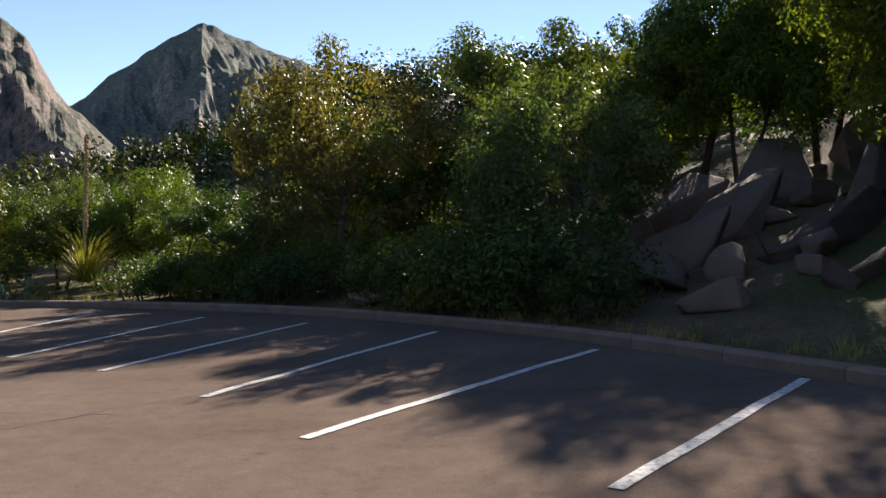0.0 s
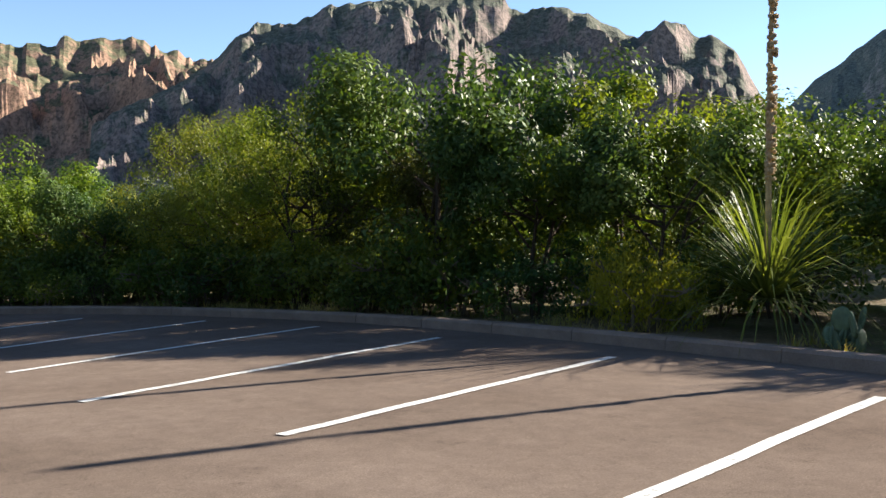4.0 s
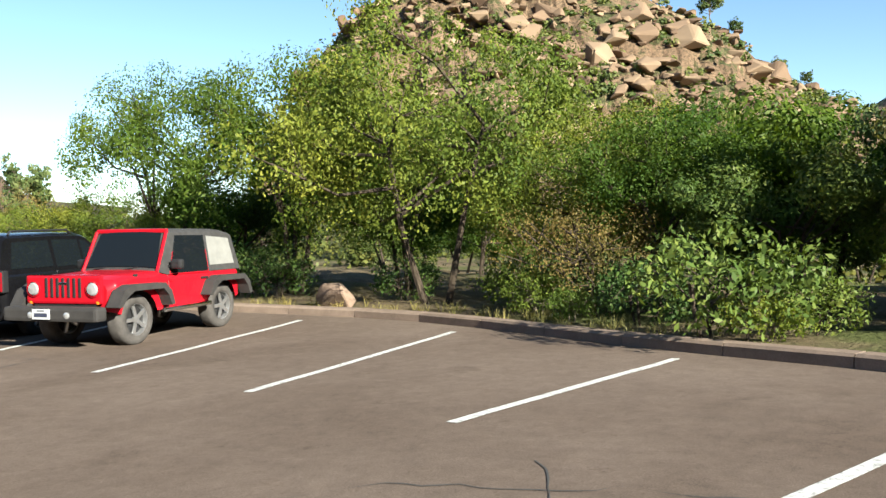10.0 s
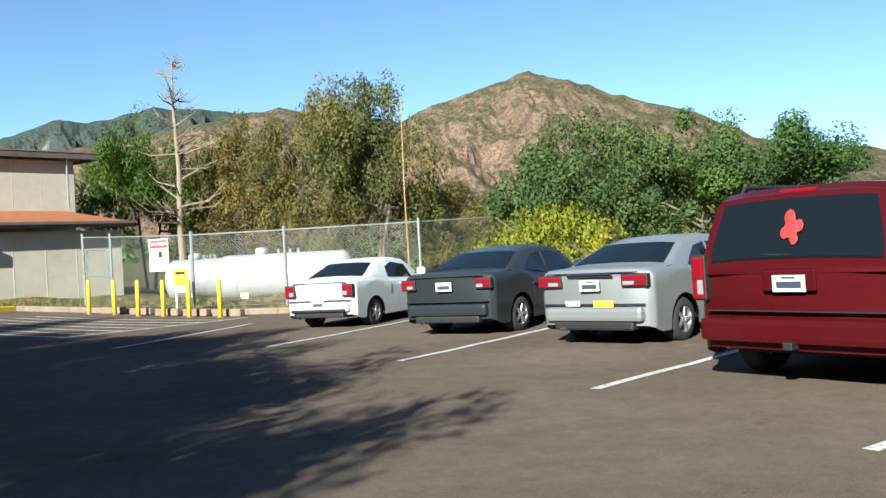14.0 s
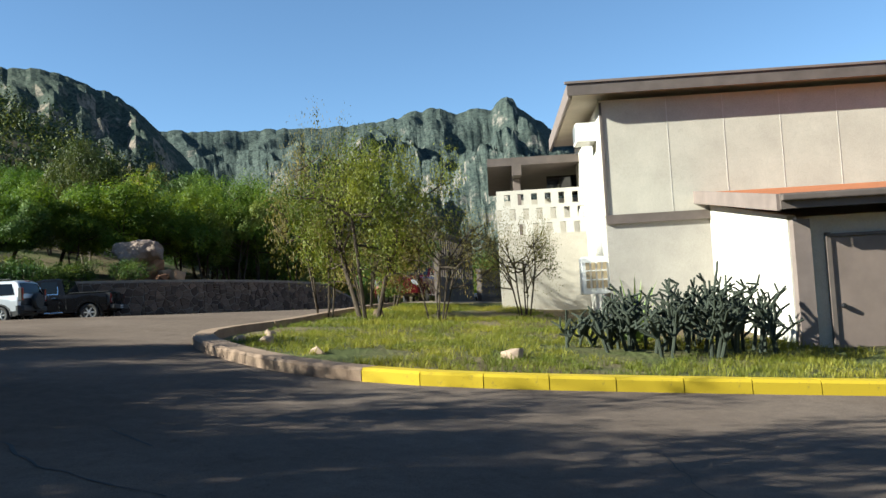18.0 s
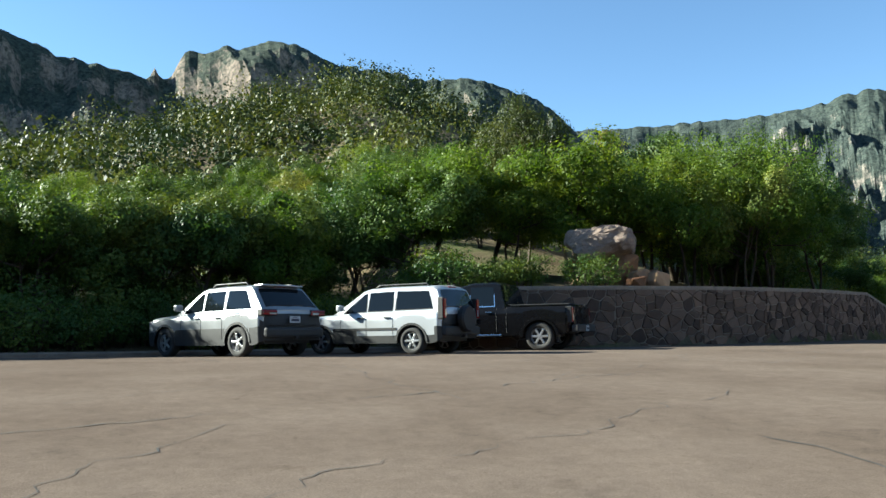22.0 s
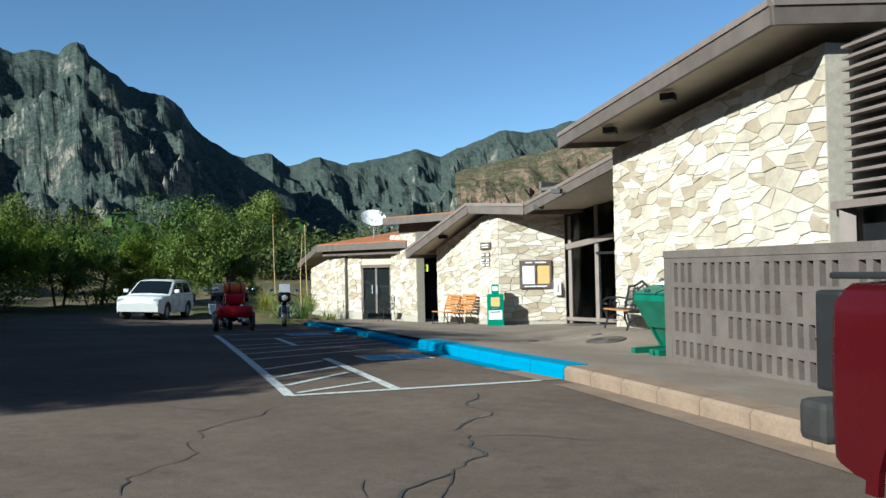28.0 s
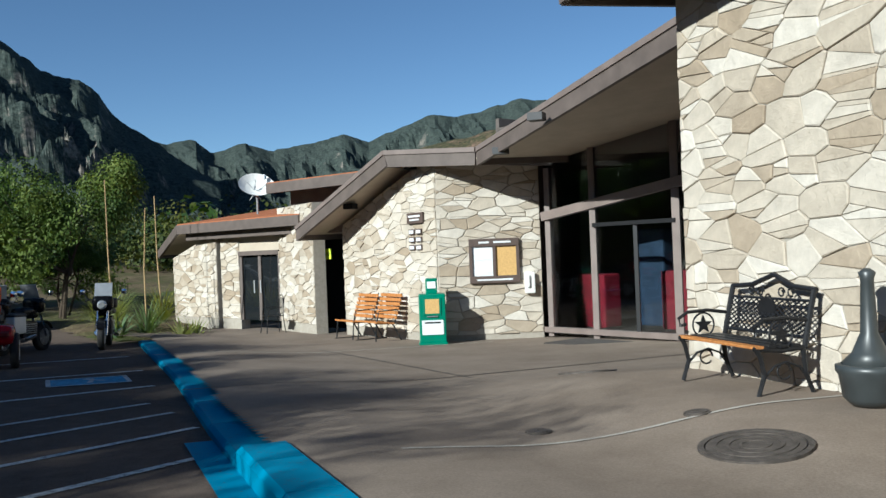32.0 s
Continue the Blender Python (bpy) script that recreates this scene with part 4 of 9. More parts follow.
grow("willow", "tall yellow-green desert willow with many stems", "tree", BARK_DARK, WILLOW_LEAF, 1, height=5.0, width=3.4, crown_low=0.12, leaf=0.038, count=26000, trunks=5, limbs=20, tuft=0.42, upright=0.9, trunk_r=0.12, fill=0.8)
grow("pine", "dark blue-green pine with layered boughs", "tree", BARK, JUNIPER_LEAF, 1, height=8.0, width=4.4, crown_low=0.2, leaf=0.16, count=5200, trunks=1, limbs=26, tuft=0.42, upright=0.3, trunk_r=0.16, lean=0.03, fill=0.2)


def boulder(seed, sx, sy, sz, n=16, flat=0.6):
    """An angular block with broken faces."""
    rnd = np.random.RandomState(seed)
    bm = bmesh.new()
    p = rnd.uniform(-1, 1, (n, 3))
    p /= np.maximum(np.abs(p).max(1, keepdims=True), 1e-6) ** flat
    for q in p:
        bm.verts.new((q[0] * sx / 2, q[1] * sy / 2, q[2] * sz / 2))
    got = bmesh.ops.convex_hull(bm, input=bm.verts)
    bmesh.ops.delete(bm, geom=[v for v in bm.verts if not v.link_faces], context="VERTS")
    bmesh.ops.bevel(bm, geom=list(bm.edges), offset=min(sx, sy, sz) * 0.04, segments=1, affect="EDGES")
    return bm


def blades(seed, n, length, width, spread_a=(10, 80), bend=0.3, base=0.12):
    """A rosette of narrow arching blades."""
    rnd = np.random.RandomState(seed)
    V, F = [], []
    for i in range(n):
        az, tilt = rnd.uniform(0, 6.283), radians(rnd.uniform(*spread_a))
        L, w = length * rnd.uniform(0.65, 1.1), width * rnd.uniform(0.7, 1.2)
        d = Vector((math.cos(az), math.sin(az), 0))
        side = Vector((-d.y, d.x, 0))
        p = d * rnd.uniform(0, base)
        k0 = len(V)
        for s in range(4):
            u = s / 3
            t = tilt + bend * u * u
            q = p + (d * math.sin(t) + Vector((0, 0, math.cos(t)))) * L * u
            ww = w * (1 - u) ** 0.7 * 0.5 if s else w * 0.5
            V += [q - side * ww, q + side * ww]
        for s in range(3):
            a = k0 + 2 * s
            F.append((a, a + 1, a + 3, a + 2))
    return V, F


def rosette(name, label, category, x, y, n, length, width, mat, seed, spread_a=(10, 80), bend=0.3, stalk=0.0, lift=0.0, group=""):
    t = thing(name, label, category, Matrix.Translation((x, y, H(x, y) + lift)), group)
    V, F = blades(seed, n, length, width, spread_a, bend)
    part("leaf_rosette", mesh_of("leaf_rosette", V, F, [mat]), mat, t)
    if stalk:
        rnd = random.Random(seed)
        bm = tube([(0, 0, 0), (rnd.uniform(-.06, .06), rnd.uniform(-.06, .06), stalk * .5), (rnd.uniform(-.12, .12), 0.03, stalk)], 0.045 if stalk > 4 else 0.022, 8, None, 0.03 if stalk > 4 else 0.014)
        for i in range(int(stalk * 40) if stalk > 4 else 0):
            z = stalk * (0.35 + 0.65 * rnd.random())
            a = rnd.uniform(0, 6.28)
            bmesh.ops.create_icosphere(bm, subdivisions=1, radius=0.035, matrix=Matrix.Translation((0.045 * math.cos(a), 0.045 * math.sin(a), z)))
        part("flower_stalk", bm, STALK_MAT, t, "tall dry brown flower stalk")
    return t


def along(points, u0, u1, offset):
    """A place u of the way along a polyline, offset to its outer side."""
    L = [0.0]
    for (ax, ay), (bx, by) in zip(points, points[1:]):
        L.append(L[-1] + math.hypot(bx - ax, by - ay))
    s = u0 * L[-1]
    for i in range(len(points) - 1):
        if s <= L[i + 1] or i == len(points) - 2:
            f = (s - L[i]) / (L[i + 1] - L[i])
            (ax, ay), (bx, by) = points[i], points[i + 1]
            d = L[i + 1] - L[i]
            return ax + (bx - ax) * f - (by - ay) / d * offset, ay + (by - ay) * f + (bx - ax) / d * offset
    return points[-1]


# trees that stand out, round the lot
for kind, x, y, h, w in (("olive_juniper", -2.9, 23.4, 5.9, 5.2), ("live_oak", -.4, 24.6, 4.2, 4.6), ("live_oak", -5.6, 25.4, 3.0, 3.8), ("oak", -9.2, 30.6, 3.6, 4.0), ("live_oak", -13.2, 31.4, 3.8, 4.2),
                         ("oak", -11.0, 33.0, 4.6, 4.4), ("oak", -16.9, 29.2, 4.4, 4.2), ("live_oak", -16.0, 28.4, 3.2, 3.4), ("live_oak", -20.3, 28.0, 5.2, 5.2), ("live_oak", -18.4, 28.0, 3.6, 3.4), ("olive_juniper", -22.3, 28.4, 4.0, 3.6), ("mesquite", -26, 28.4, 3.9, 4.6), ("mesquite", -26.6, 26.8, 4.2, 4.4), ("acacia", -23.6, 27.0, 4.4, 4.2), ("live_oak", -29.8, 25.9, 3.2, 3.4), ("mesquite", -30.2, 27.2, 3.0, 4.2), ("oak", -28.2, 29.6, 3.4, 3.8),
                         ("oak", -33, 25.2, 4.1, 4.2), ("mesquite", -36.4, 23.0, 4.1, 4.6), ("live_oak", -34.5, 26.2, 3.6, 4.0), ("twiggy", -39.4, 21.2, 3.0, 3.0), ("mesquite", -40.6, 22.4, 3.2, 3.6), ("juniper", -44.8, 19.6, 4.4, 3.8), ("juniper", -45.6, 16.4, 4.9, 4.0), ("juniper", -46.4, 13.6, 4.6, 3.6), ("olive_juniper", -44.2, 13.9, 4.0, 3.2), ("juniper", -47.6, 18.4, 4.8, 4.0), ("juniper", -43.4, 17.9, 4.2, 3.0),
                         ("oak", -47.4, 10.6, 3.9, 4.0), ("acacia", -46.6, 8.4, 3.6, 4.0), ("twiggy", -45.2, 7.4, 2.1, 2.8), ("live_oak", -45.6, 10.4, 2.8, 3.2), ("oak", -48.6, 8.0, 4.2, 4.2), ("mesquite", -46.2, 3.4, 6.0, 6.6), ("acacia", -47.2, -1.4, 5.8, 5.8), ("acacia", -46.8, -5.2, 5.6, 5.2), ("acacia", -49, .8, 5.0, 5.0), ("mesquite", -49, 5.4, 4.4, 5.0), ("live_oak", -48.8, -4.4, 3.2, 4.0),
                         ("juniper", -40.8, -27.4, 5.0, 5.0), ("juniper", -38, -29, 5.4, 5.0), ("live_oak", -43, -25.5, 4.2, 4.6), ("yellow_bush", -36.4, -25.6, 2.3, 3.2), ("olive_juniper", -30, -39, 9.4, 6.6), ("olive_juniper", -27, -42, 9.4, 6.4), ("olive_juniper", -33.6, -41, 5.0, 5.0), ("olive_juniper", -22.5, -47, 9.4, 6.6), ("oak", -17.5, -46, 9.0, 5.6), ("olive_juniper", -37.5, -45, 6, 6.4), ("olive_juniper", -41, -43, 5.6, 6), ("juniper", -44.5, -46, 5, 5.0), ("twiggy", -23.6, -45.5, 5.6, 5.6), ("live_oak", -46.6, -21, 3.0, 4.0), ("shrub", -48, -15, 2.0, 4.0), ("mesquite", -47, -11, 2.2, 4.4), ("mesquite", -46.4, -7, 2.6, 4.0), ("twiggy", -50, -18, 3.4, 4),
                         ("pine", -100, -92, 13, 6.0),
                         ("live_oak", 46.4, -60, 4.2, 4.6), ("oak", 45.6, -55.5, 4.4, 4.8), ("live_oak", 42.4, -50.4, 4.0, 4.4), ("oak", 38.8, -47.4, 3.8, 4.2), ("live_oak", 41.4, -46.6, 4.6, 4.8), ("oak", 35.8, -44.6, 3.4, 3.8), ("live_oak", 47.8, -63.6, 4.5, 5), ("oak", 44.2, -64.6, 4.0, 4.4), ("live_oak", 40.2, -64.4, 3.2, 3.6), ("live_oak", 50, -57, 5.2, 5.4), ("oak", 48, -51, 5.0, 5.2), ("live_oak", 45, -47, 5.2, 5.4),
                         ("willow", -5.0, -23.6, 4.1, 3.2), ("twiggy", -3.4, -23.4, 4.8, 2.4), ("twiggy", -6.2, -24.6, 2.6, 2.2), ("twiggy", -1.6, -25.6, 2.6, 2.2), ("twiggy", -6.1, -27.2, 2.5, 2.0), ("live_oak", -.2, -27.2, 2.2, 2.4), ("pine", 3.6, -41.5, 8.6, 3.6),
                         # several tall oaks here are hidden behind front trees, added to shade the lot
                         ("oak", 32, -38.6, 6.2, 5.6), ("live_oak", 34.4, -43, 3.6, 4.0), ("oak", 38.6, -51, 3.6, 4.4), ("oak", 42, -62, 4.2, 4.6), ("mesquite", 36, -47, 2.6, 3.4), ("live_oak", 36.4, -60.4, 5.2, 4.8), ("live_oak", 42, -55.5, 4.0, 4.4), ("live_oak", 39, -63, 6, 5.4), ("oak", 48, -57, 4.6, 4.6), ("live_oak", 46, -53, 4.6, 4.6), ("oak", 24.0, -30.6, 4.6, 4.2), ("live_oak", 30, -32.4, 6.4, 5.4), ("oak", 28.4, -29.4, 5.6, 4.8), ("live_oak", 30.2, -36, 6.4, 5.2), ("live_oak", 33.2, -34.2, 7.0, 5.6), ("live_oak", 27.4, -35.4, 6.0, 4.8), ("oak", 35, -40, 6.4, 5.6), ("live_oak", 23.2, -32.2, 4.6, 3.6), ("acacia", 25.8, -32.8, 6.2, 6.2), ("oak", 23.8, -33.6, 4.4, 4.2), ("oak", 27.2, -30.4, 4.8, 4.6), ("live_oak", 25.6, -36.6, 4.6, 3.6), ("olive_juniper", 31, -26.2, 7.0, 4.6), ("olive_juniper", 35.5, -31.5, 6.6, 5.0), ("oak", 26.6, -23.5, 4.6, 5.0)):
    if float(outside(x, y)) > 0.7 or x < 15:
        plant(kind, x, y, h, w)

# woods on the banks and behind the first row
_r = random.Random(5)
near_kinds = ["oak", "live_oak", "oak", "live_oak", "acacia", "juniper"]
taken = []
_xs, _ys = np.random.RandomState(8).uniform((-75, -84), (62, 66), (5000, 2)).T
for x, y, d in zip(_xs.tolist(), _ys.tolist(), outside(_xs, _ys).tolist()):
    if d < 3.0 or d > 34:
        continue
    yaw = math.degrees(math.atan2(-(x + 15), y + 4)) % 360
    if 100 < yaw < 232 or (x < 36 and y < -19 and x < 15):
        continue
    if (x + 10) ** 2 < 676 and -64 < y < -27 or (y < -46 and x < 38):
        continue
    if (yaw > 338 or yaw < 20) and (d < 6.0 or _r.random() < .35):
        continue
    if 20 < yaw < 100 and d < 6.5:
        continue
    if 2 < x < 13 and 13 < y < 24:
        continue
    if any((x - a) ** 2 + (y - b) ** 2 < 7.6 for a, b in taken):
        continue
    if x > 18 and -40 < y < -24 and d < 4.5:
        continue
    taken.append((x, y))
    if len(taken) > 235:
        break
    plant(_r.choice(near_kinds), x, y, _r.uniform(3.4, 5.4) * (0.72 if yaw > 335 or yaw < 110 else 1), group="woods round the lot", label="")
# a planted island in the middle of the loop, out of view, that shades the paving
for kind, x, y, h, w in (("live_oak", -22, -4.2, 6.6, 6.2), ("live_oak", -18.2, -6.4, 6.4, 5.8), ("oak", -14.2, -7.4, 6.3, 5.6), ("live_oak", -10.2, -7.6, 5.8, 5.2), ("oak", -24.2, .8, 7.6, 6.4), ("live_oak", -19.4, -1, 7.8, 6.6), ("live_oak", -14.4, -2.4, 7.4, 6.4), ("oak", -20, 4.6, 6.8, 6.0), ("live_oak", -24.4, -5.6, 5.5, 5.0), ("live_oak", -20.6, -8.8, 5.4, 5.0), ("live_oak", -16.6, -9.8, 5.8, 5.2), ("live_oak", -25.6, -2.6, 6.2, 5.2), ("live_oak", -27.2, 5.6, 5.6, 5.0), ("live_oak", -27, 1.8, 6.6, 5.0), ("live_oak", -17, -4.4, 8.0, 6.6), ("live_oak", -6.2, -6.4, 6.8, 5.4), ("live_oak", -2.2, -6.0, 5.4, 5.0), ("live_oak", -4.6, -3, 7.4, 5.8)):
    plant(kind, x, y, h, w)

# low growth along the kerb
OPEN_SPOTS = [(-43.2, 15.8), (-37.7, 20.6), (-42.6, 18.3), (-44.4, 19.4), (-35.6, 20.9), (-36.9, 20.5), (-42.0, 18.9), (-13.6, 26.7), (-10.6, 27.1)]


def kept_open(x, y):
    return any((x - a) ** 2 + (y - b) ** 2 < 3.6 for a, b in OPEN_SPOTS)


for i in range(150):
    u = _r.random()
    x, y = along(KERB_OUT, u, 0, -_r.uniform(0.7, 2.6))
    if x > 0 or y < -12 or (-45.5 < x < -43 and -2 < y < 3):
        continue
    if math.hypot(x + 12, y - 26.5) < 3.6 or kept_open(x, y):
        continue
    k = _r.choice(["dark_shrub", "shrub", "dark_shrub", "shrub", "dark_shrub"])
    plant(k, x, y, _r.uniform(0.6, 1.6), group="verge shrubs")
for x, y, h, w in ((-43.2, 15.8, 1.15, 1.3), (-37.7, 20.6, 1.5, 1.6), (-42.6, 18.3, 2.4, 1.7), (-15.4, 26.6, 1.2, 1.4), (-44.4, 19.4, 1.2, 1.2)):
    plant("yellow_bush", x, y, h, w)
for i in range(70):
    u = _r.random()
    x, y = along(KERB_WALL[14:], u, 0, -_r.uniform(1.0, 3.0))
    plant(_r.choice(["dark_shrub", "shrub", "dark_shrub"]), x, y, _r.uniform(0.6, 1.7), group="verge shrubs")
for i in range(34):
    u = _r.uniform(0, 1)
    x, y = 15.2 + 5.0 * u + _r.uniform(1.4, 4.6) + _r.uniform(-.4, .4), -5.5 - 16.5 * u + _r.uniform(-.8, .8)
    if float(outside(x, y)) > 1.0:
        plant("dark_shrub", x, y, _r.uniform(0.7, 1.5), group="thicket behind the cars", label="dense oak scrub on the bank behind the cars")
for i in range(26):
    u = (i + _r.random()) / 26
    x, y = 12.0 + 9.0 * u + _r.uniform(4.6, 7.6), 1.5 - 23.5 * u + _r.uniform(-.8, .8)
    if float(outside(x, y)) > 3.2:
        plant(_r.choice(["live_oak", "live_oak", "oak"]), x, y, _r.uniform(3.8, 5.0), group="oaks behind the cars", label="broad leafy oak on the bank behind the cars")
for i in range(60):
    x, y = _r.uniform(24, 50), _r.uniform(-68, -34)
    if float(outside(x, y)) > 1.2 and (x > 36 or y > -54):
        plant(_r.choice(["dark_shrub", "shrub", "shrub"]), x, y, _r.uniform(0.8, 2.2), group="verge shrubs")

# deep shrubs under the trees on the shaded side, and tall oaks above the rock slabs
for i in range(130):
    u = _r.uniform(.07, .5)
    x, y = along(KERB_OUT, u, 0, -_r.uniform(1.0, 5.0))
    if kept_open(x, y) or math.hypot(x + 12, y - 26.5) < 3.4 or (2 < x < 13 and 13 < y < 24):
        continue
    plant(_r.choice(["dark_shrub", "shrub", "shrub"] if u > .27 else ["dark_shrub", "dark_shrub", "shrub"]), x, y, _r.uniform(0.9, 1.8), group="verge shrubs")
# oaks added to shade the lot's edge, several of them out of view
for x, y, h in ((9.4, 25, 6.2), (12.6, 24, 6.4), (14, 20, 6.2), (6.4, 26.4, 5.8), (15.6, 25.4, 6.8), (3, 27, 5.6), (12.4, 15.4, 5.2), (14.6, 12, 5.4), (12.2, 9.6, 4.6), (16.4, 16.6, 6.4), (9.8, 13, 4.6), (8.8, 16.2, 5.8), (9.9, 18.8, 6.2), (7.4, 12.2, 4.4)):
    plant(_r.choice(["oak", "live_oak"]), x, y, h, h * .95, label="tall leafy oak above the rock slabs")
# sotols with their tall stalks, and other spiky plants
rosette("sotol", "yellow-green sotol with a tall dry flower stalk", "plant", -13.6, 26.7, 380, 2.1, 0.036, SOTOL_LEAF, 3, (5, 95), 0.4, 4.3, 0.5)
rosette("sotol", "yellow-green sotol with a tall dry flower stalk", "plant", -10.6, 27.1, 380, 2.0, 0.036, SOTOL_LEAF, 4, (5, 95), 0.4, 4.2, 0.4)
rosette("sotol", "spiky pale sotol beside the kerb", "plant", -35.6, 20.9, 160, 1.25, 0.03, SOTOL_LEAF, 5, (0, 60), 0.2, 0, 0.1)
rosette("sotol", "spiky pale sotol beside the kerb", "plant", -36.9, 20.5, 120, 0.8, 0.03, SOTOL_LEAF, 6, (0, 60), 0.2, 0, 0.1)
rosette("sotol", "spiky pale sotol beside the kerb", "plant", -42.0, 18.9, 140, 1.3, 0.03, SOTOL_LEAF, 7, (0, 65), 0.2, 0, 0.1)
rosette("sotol", "spiky pale sotol on the bank", "plant", 20.6, -10.5, 140, 1.0, 0.03, SOTOL_LEAF, 8, (0, 60), 0.2, 0, 0.1)
rosette("sotol", "green sotol on the bank above the wall", "plant", 28.4, -38.4, 140, 0.9, 0.035, AGAVE_LEAF, 9, (0, 75), 0.2, 0, 0.1)
rosette("agave", "pale blue-green agave beside the cactus", "plant", -11.9, -24.6, 34, 1.15, 0.11, AGAVE_LEAF, 10, (5, 75), 0.1, 0, 0.05)
for i, (x, y, s) in enumerate(((32.4, -58.6, 3.8), (33.6, -59.4, 0), (30.9, -58.2, 3.2), (31.6, -59.6, 3.4), (34.6, -61.2, 0))):
    rosette("yucca", "green yucca clump with a bare stalk by the entrance", "plant", x, y, 170, 1.15, 0.035, SOTOL_LEAF if i % 2 else AGAVE_LEAF, 20 + i, (0, 85), 0.35, s, 0.25, "yuccas by the entrance")
for i, (x, y) in enumerate(((30.4, -59.4), (29.9, -58.4), (31.3, -57.4), (30.6, -56.9))):
    rosette("agave", "broad green agave at the edge of the walk", "plant", x, y, 26, 0.75, 0.12, AGAVE_LEAF, 30 + i, (5, 70), 0.15, 0, 0.03, "agaves by the entrance")


def tufts(name, label, spots, mat, length, width, n, seed):
    """Grass in one sheet of blades."""
    V, F = [], []
    rnd = random.Random(seed)
    Z = land(*np.array(spots).T)
    sets = [blades(rnd.randint(0, 99999), n, length * rnd.uniform(.6, 1.3), width, (0, 45), 0.4, 0.1) for _ in range(40)]
    for i, (x, y) in enumerate(spots):
        v, f = sets[i % 40]
        k = len(V)
        z = float(Z[i]) - 0.01
        V += [(p[0] + x, p[1] + y, p[2] + z) for p in v]
        F += [tuple(i + k for i in q) for q in f]
    return solid(name, mesh_of(name, V, F, [mat]), None, label, "grass", kind="stuff")


spots, dry = [], []
ISLAND = [(-18.4, -26.3), (-15.6, -22), (-13.6, -20.1), (-12, -19.2), (-8.6, -18.9), (-6.9, -20), (-5.4, -21.9), (-2, -25.2), (2, -29), (-2, -30), (-8, -27), (-12, -26), (-16, -27.4)]


def within(poly, x, y):
    k = False
    for (ax, ay), (bx, by) in zip(poly, poly[1:] + poly[:1]):
        if (ay > y) != (by > y) and x < (bx - ax) * (y - ay) / (by - ay) + ax:
            k = not k
    return k


while len(spots) < 5200:
    x, y = _r.uniform(-19, 3), _r.uniform(-31, -18)
    if within(ISLAND, x, y) and noise.noise(Vector((x * .5, y * .5, 4))) > -0.25:
        spots.append((x, y))
tufts("grass", "green grass on the kerbed island", spots, GRASS_LEAF, 0.13, 0.009, 12, 1)
for i in range(900):
    u = _r.random()
    x, y = along(KERB_OUT, u, 0, -_r.uniform(0.35, 1.3))
    if noise.noise(Vector((x * .4, y * .4, 1))) > -0.1:
        dry.append((x, y))
for i in range(420):
    x, y = along(KERB_WALL, _r.uniform(.3, .75), 0, -_r.uniform(0.6, 2.4))
    dry.append((x, y))
for i in range(260):
    dry.append((_r.uniform(-29, -18), _r.uniform(-32, -28)))
tufts("dry_grass", "dry straw grass along the kerb", dry, DRY_GRASS, 0.26, 0.01, 14, 2)

# far woods on the hills: one sheet of leaf clumps
def far_woods(name, label, spots, mat, seed, leaf=0.2, per=250, heights=None):
    rnd = np.random.RandomState(seed)
    base = []
    for k in range(5):
        g = rnd.normal(0, 1, (per, 3))
        g /= np.linalg.norm(g, axis=1, keepdims=True)
        hub = rnd.uniform((-.8, -.8, .05), (.8, .8, 1.2), (10, 3))
        C = hub[rnd.randint(0, 10, per)] + g * rnd.uniform(.36, .5, (per, 1))
        n = g + rnd.normal(0, .2, (per, 3)) + [0, 0, .25]
        n /= np.linalg.norm(n, axis=1, keepdims=True)
        u = np.cross(n, rnd.normal(0, 1, (per, 3)))
        u /= np.linalg.norm(u, axis=1, keepdims=True)
        v = np.cross(n, u)
        base.append((C, u, v))
    Vs = []
    A = np.array(spots)
    Z = land(A[:, 0], A[:, 1]) if heights is None else heights
    for i, (x, y, s) in enumerate(spots):
        C, u, v = base[i % 5]
        L = leaf * rnd.uniform(0.6, 1.2, (per, 1))
        P = C * s * [1, 1, rnd.uniform(.9, 1.3)] + [x, y, float(Z[i]) - 0.2]
        Vs.append(np.stack([P - u * L, P + v * L * .7, P + u * L, P - v * L * .7], 1).reshape(-1, 3))
    V = np.concatenate(Vs)
    F = np.arange(len(V)).reshape(-1, 4)
    return solid(name, mesh_of(name, V.tolist(), F.tolist(), [mat]), None, label, "woods", kind="stuff")


hill_spots, dark_spots = [], []
_xs, _ys = np.random.RandomState(9).uniform((20, -150), (215, 130), (4200, 2)).T
for x, y, d in zip(_xs.tolist(), _ys.tolist(), outside(_xs, _ys).tolist()):
    yaw = math.degrees(math.atan2(-(x + 15), y + 4)) % 360
    if d < 32 or (yaw < 205 and yaw > 30):
        continue
    (hill_spots if _r.random() < .5 else dark_spots).append((x, y, _r.choice((1.4, 1.9, 2.4, 3.2, 3.8))))
for _ in range(500):
    x, y = _r.uniform(-120, 30), _r.uniform(30, 130)
    if y > 62 or x < -50:
        dark_spots.append((x, y, _r.uniform(1.5, 2.6)))
for _ in range(620):
    x, y = _r.uniform(-34, 74), _r.uniform(44, 112)
    (dark_spots if _r.random() < .6 else hill_spots).append((x, y, _r.uniform(1.4, 2.6)))
for _ in range(420):
    x, y = _r.uniform(-150, -72), _r.uniform(-110, 60)
    hill_spots.append((x, y, _r.uniform(1.2, 2.2)))
for _ in range(260):
    x, y = _r.uniform(-70, -18), _r.uniform(-120, -50)
    hill_spots.append((x, y, _r.uniform(1.2, 2.4)))
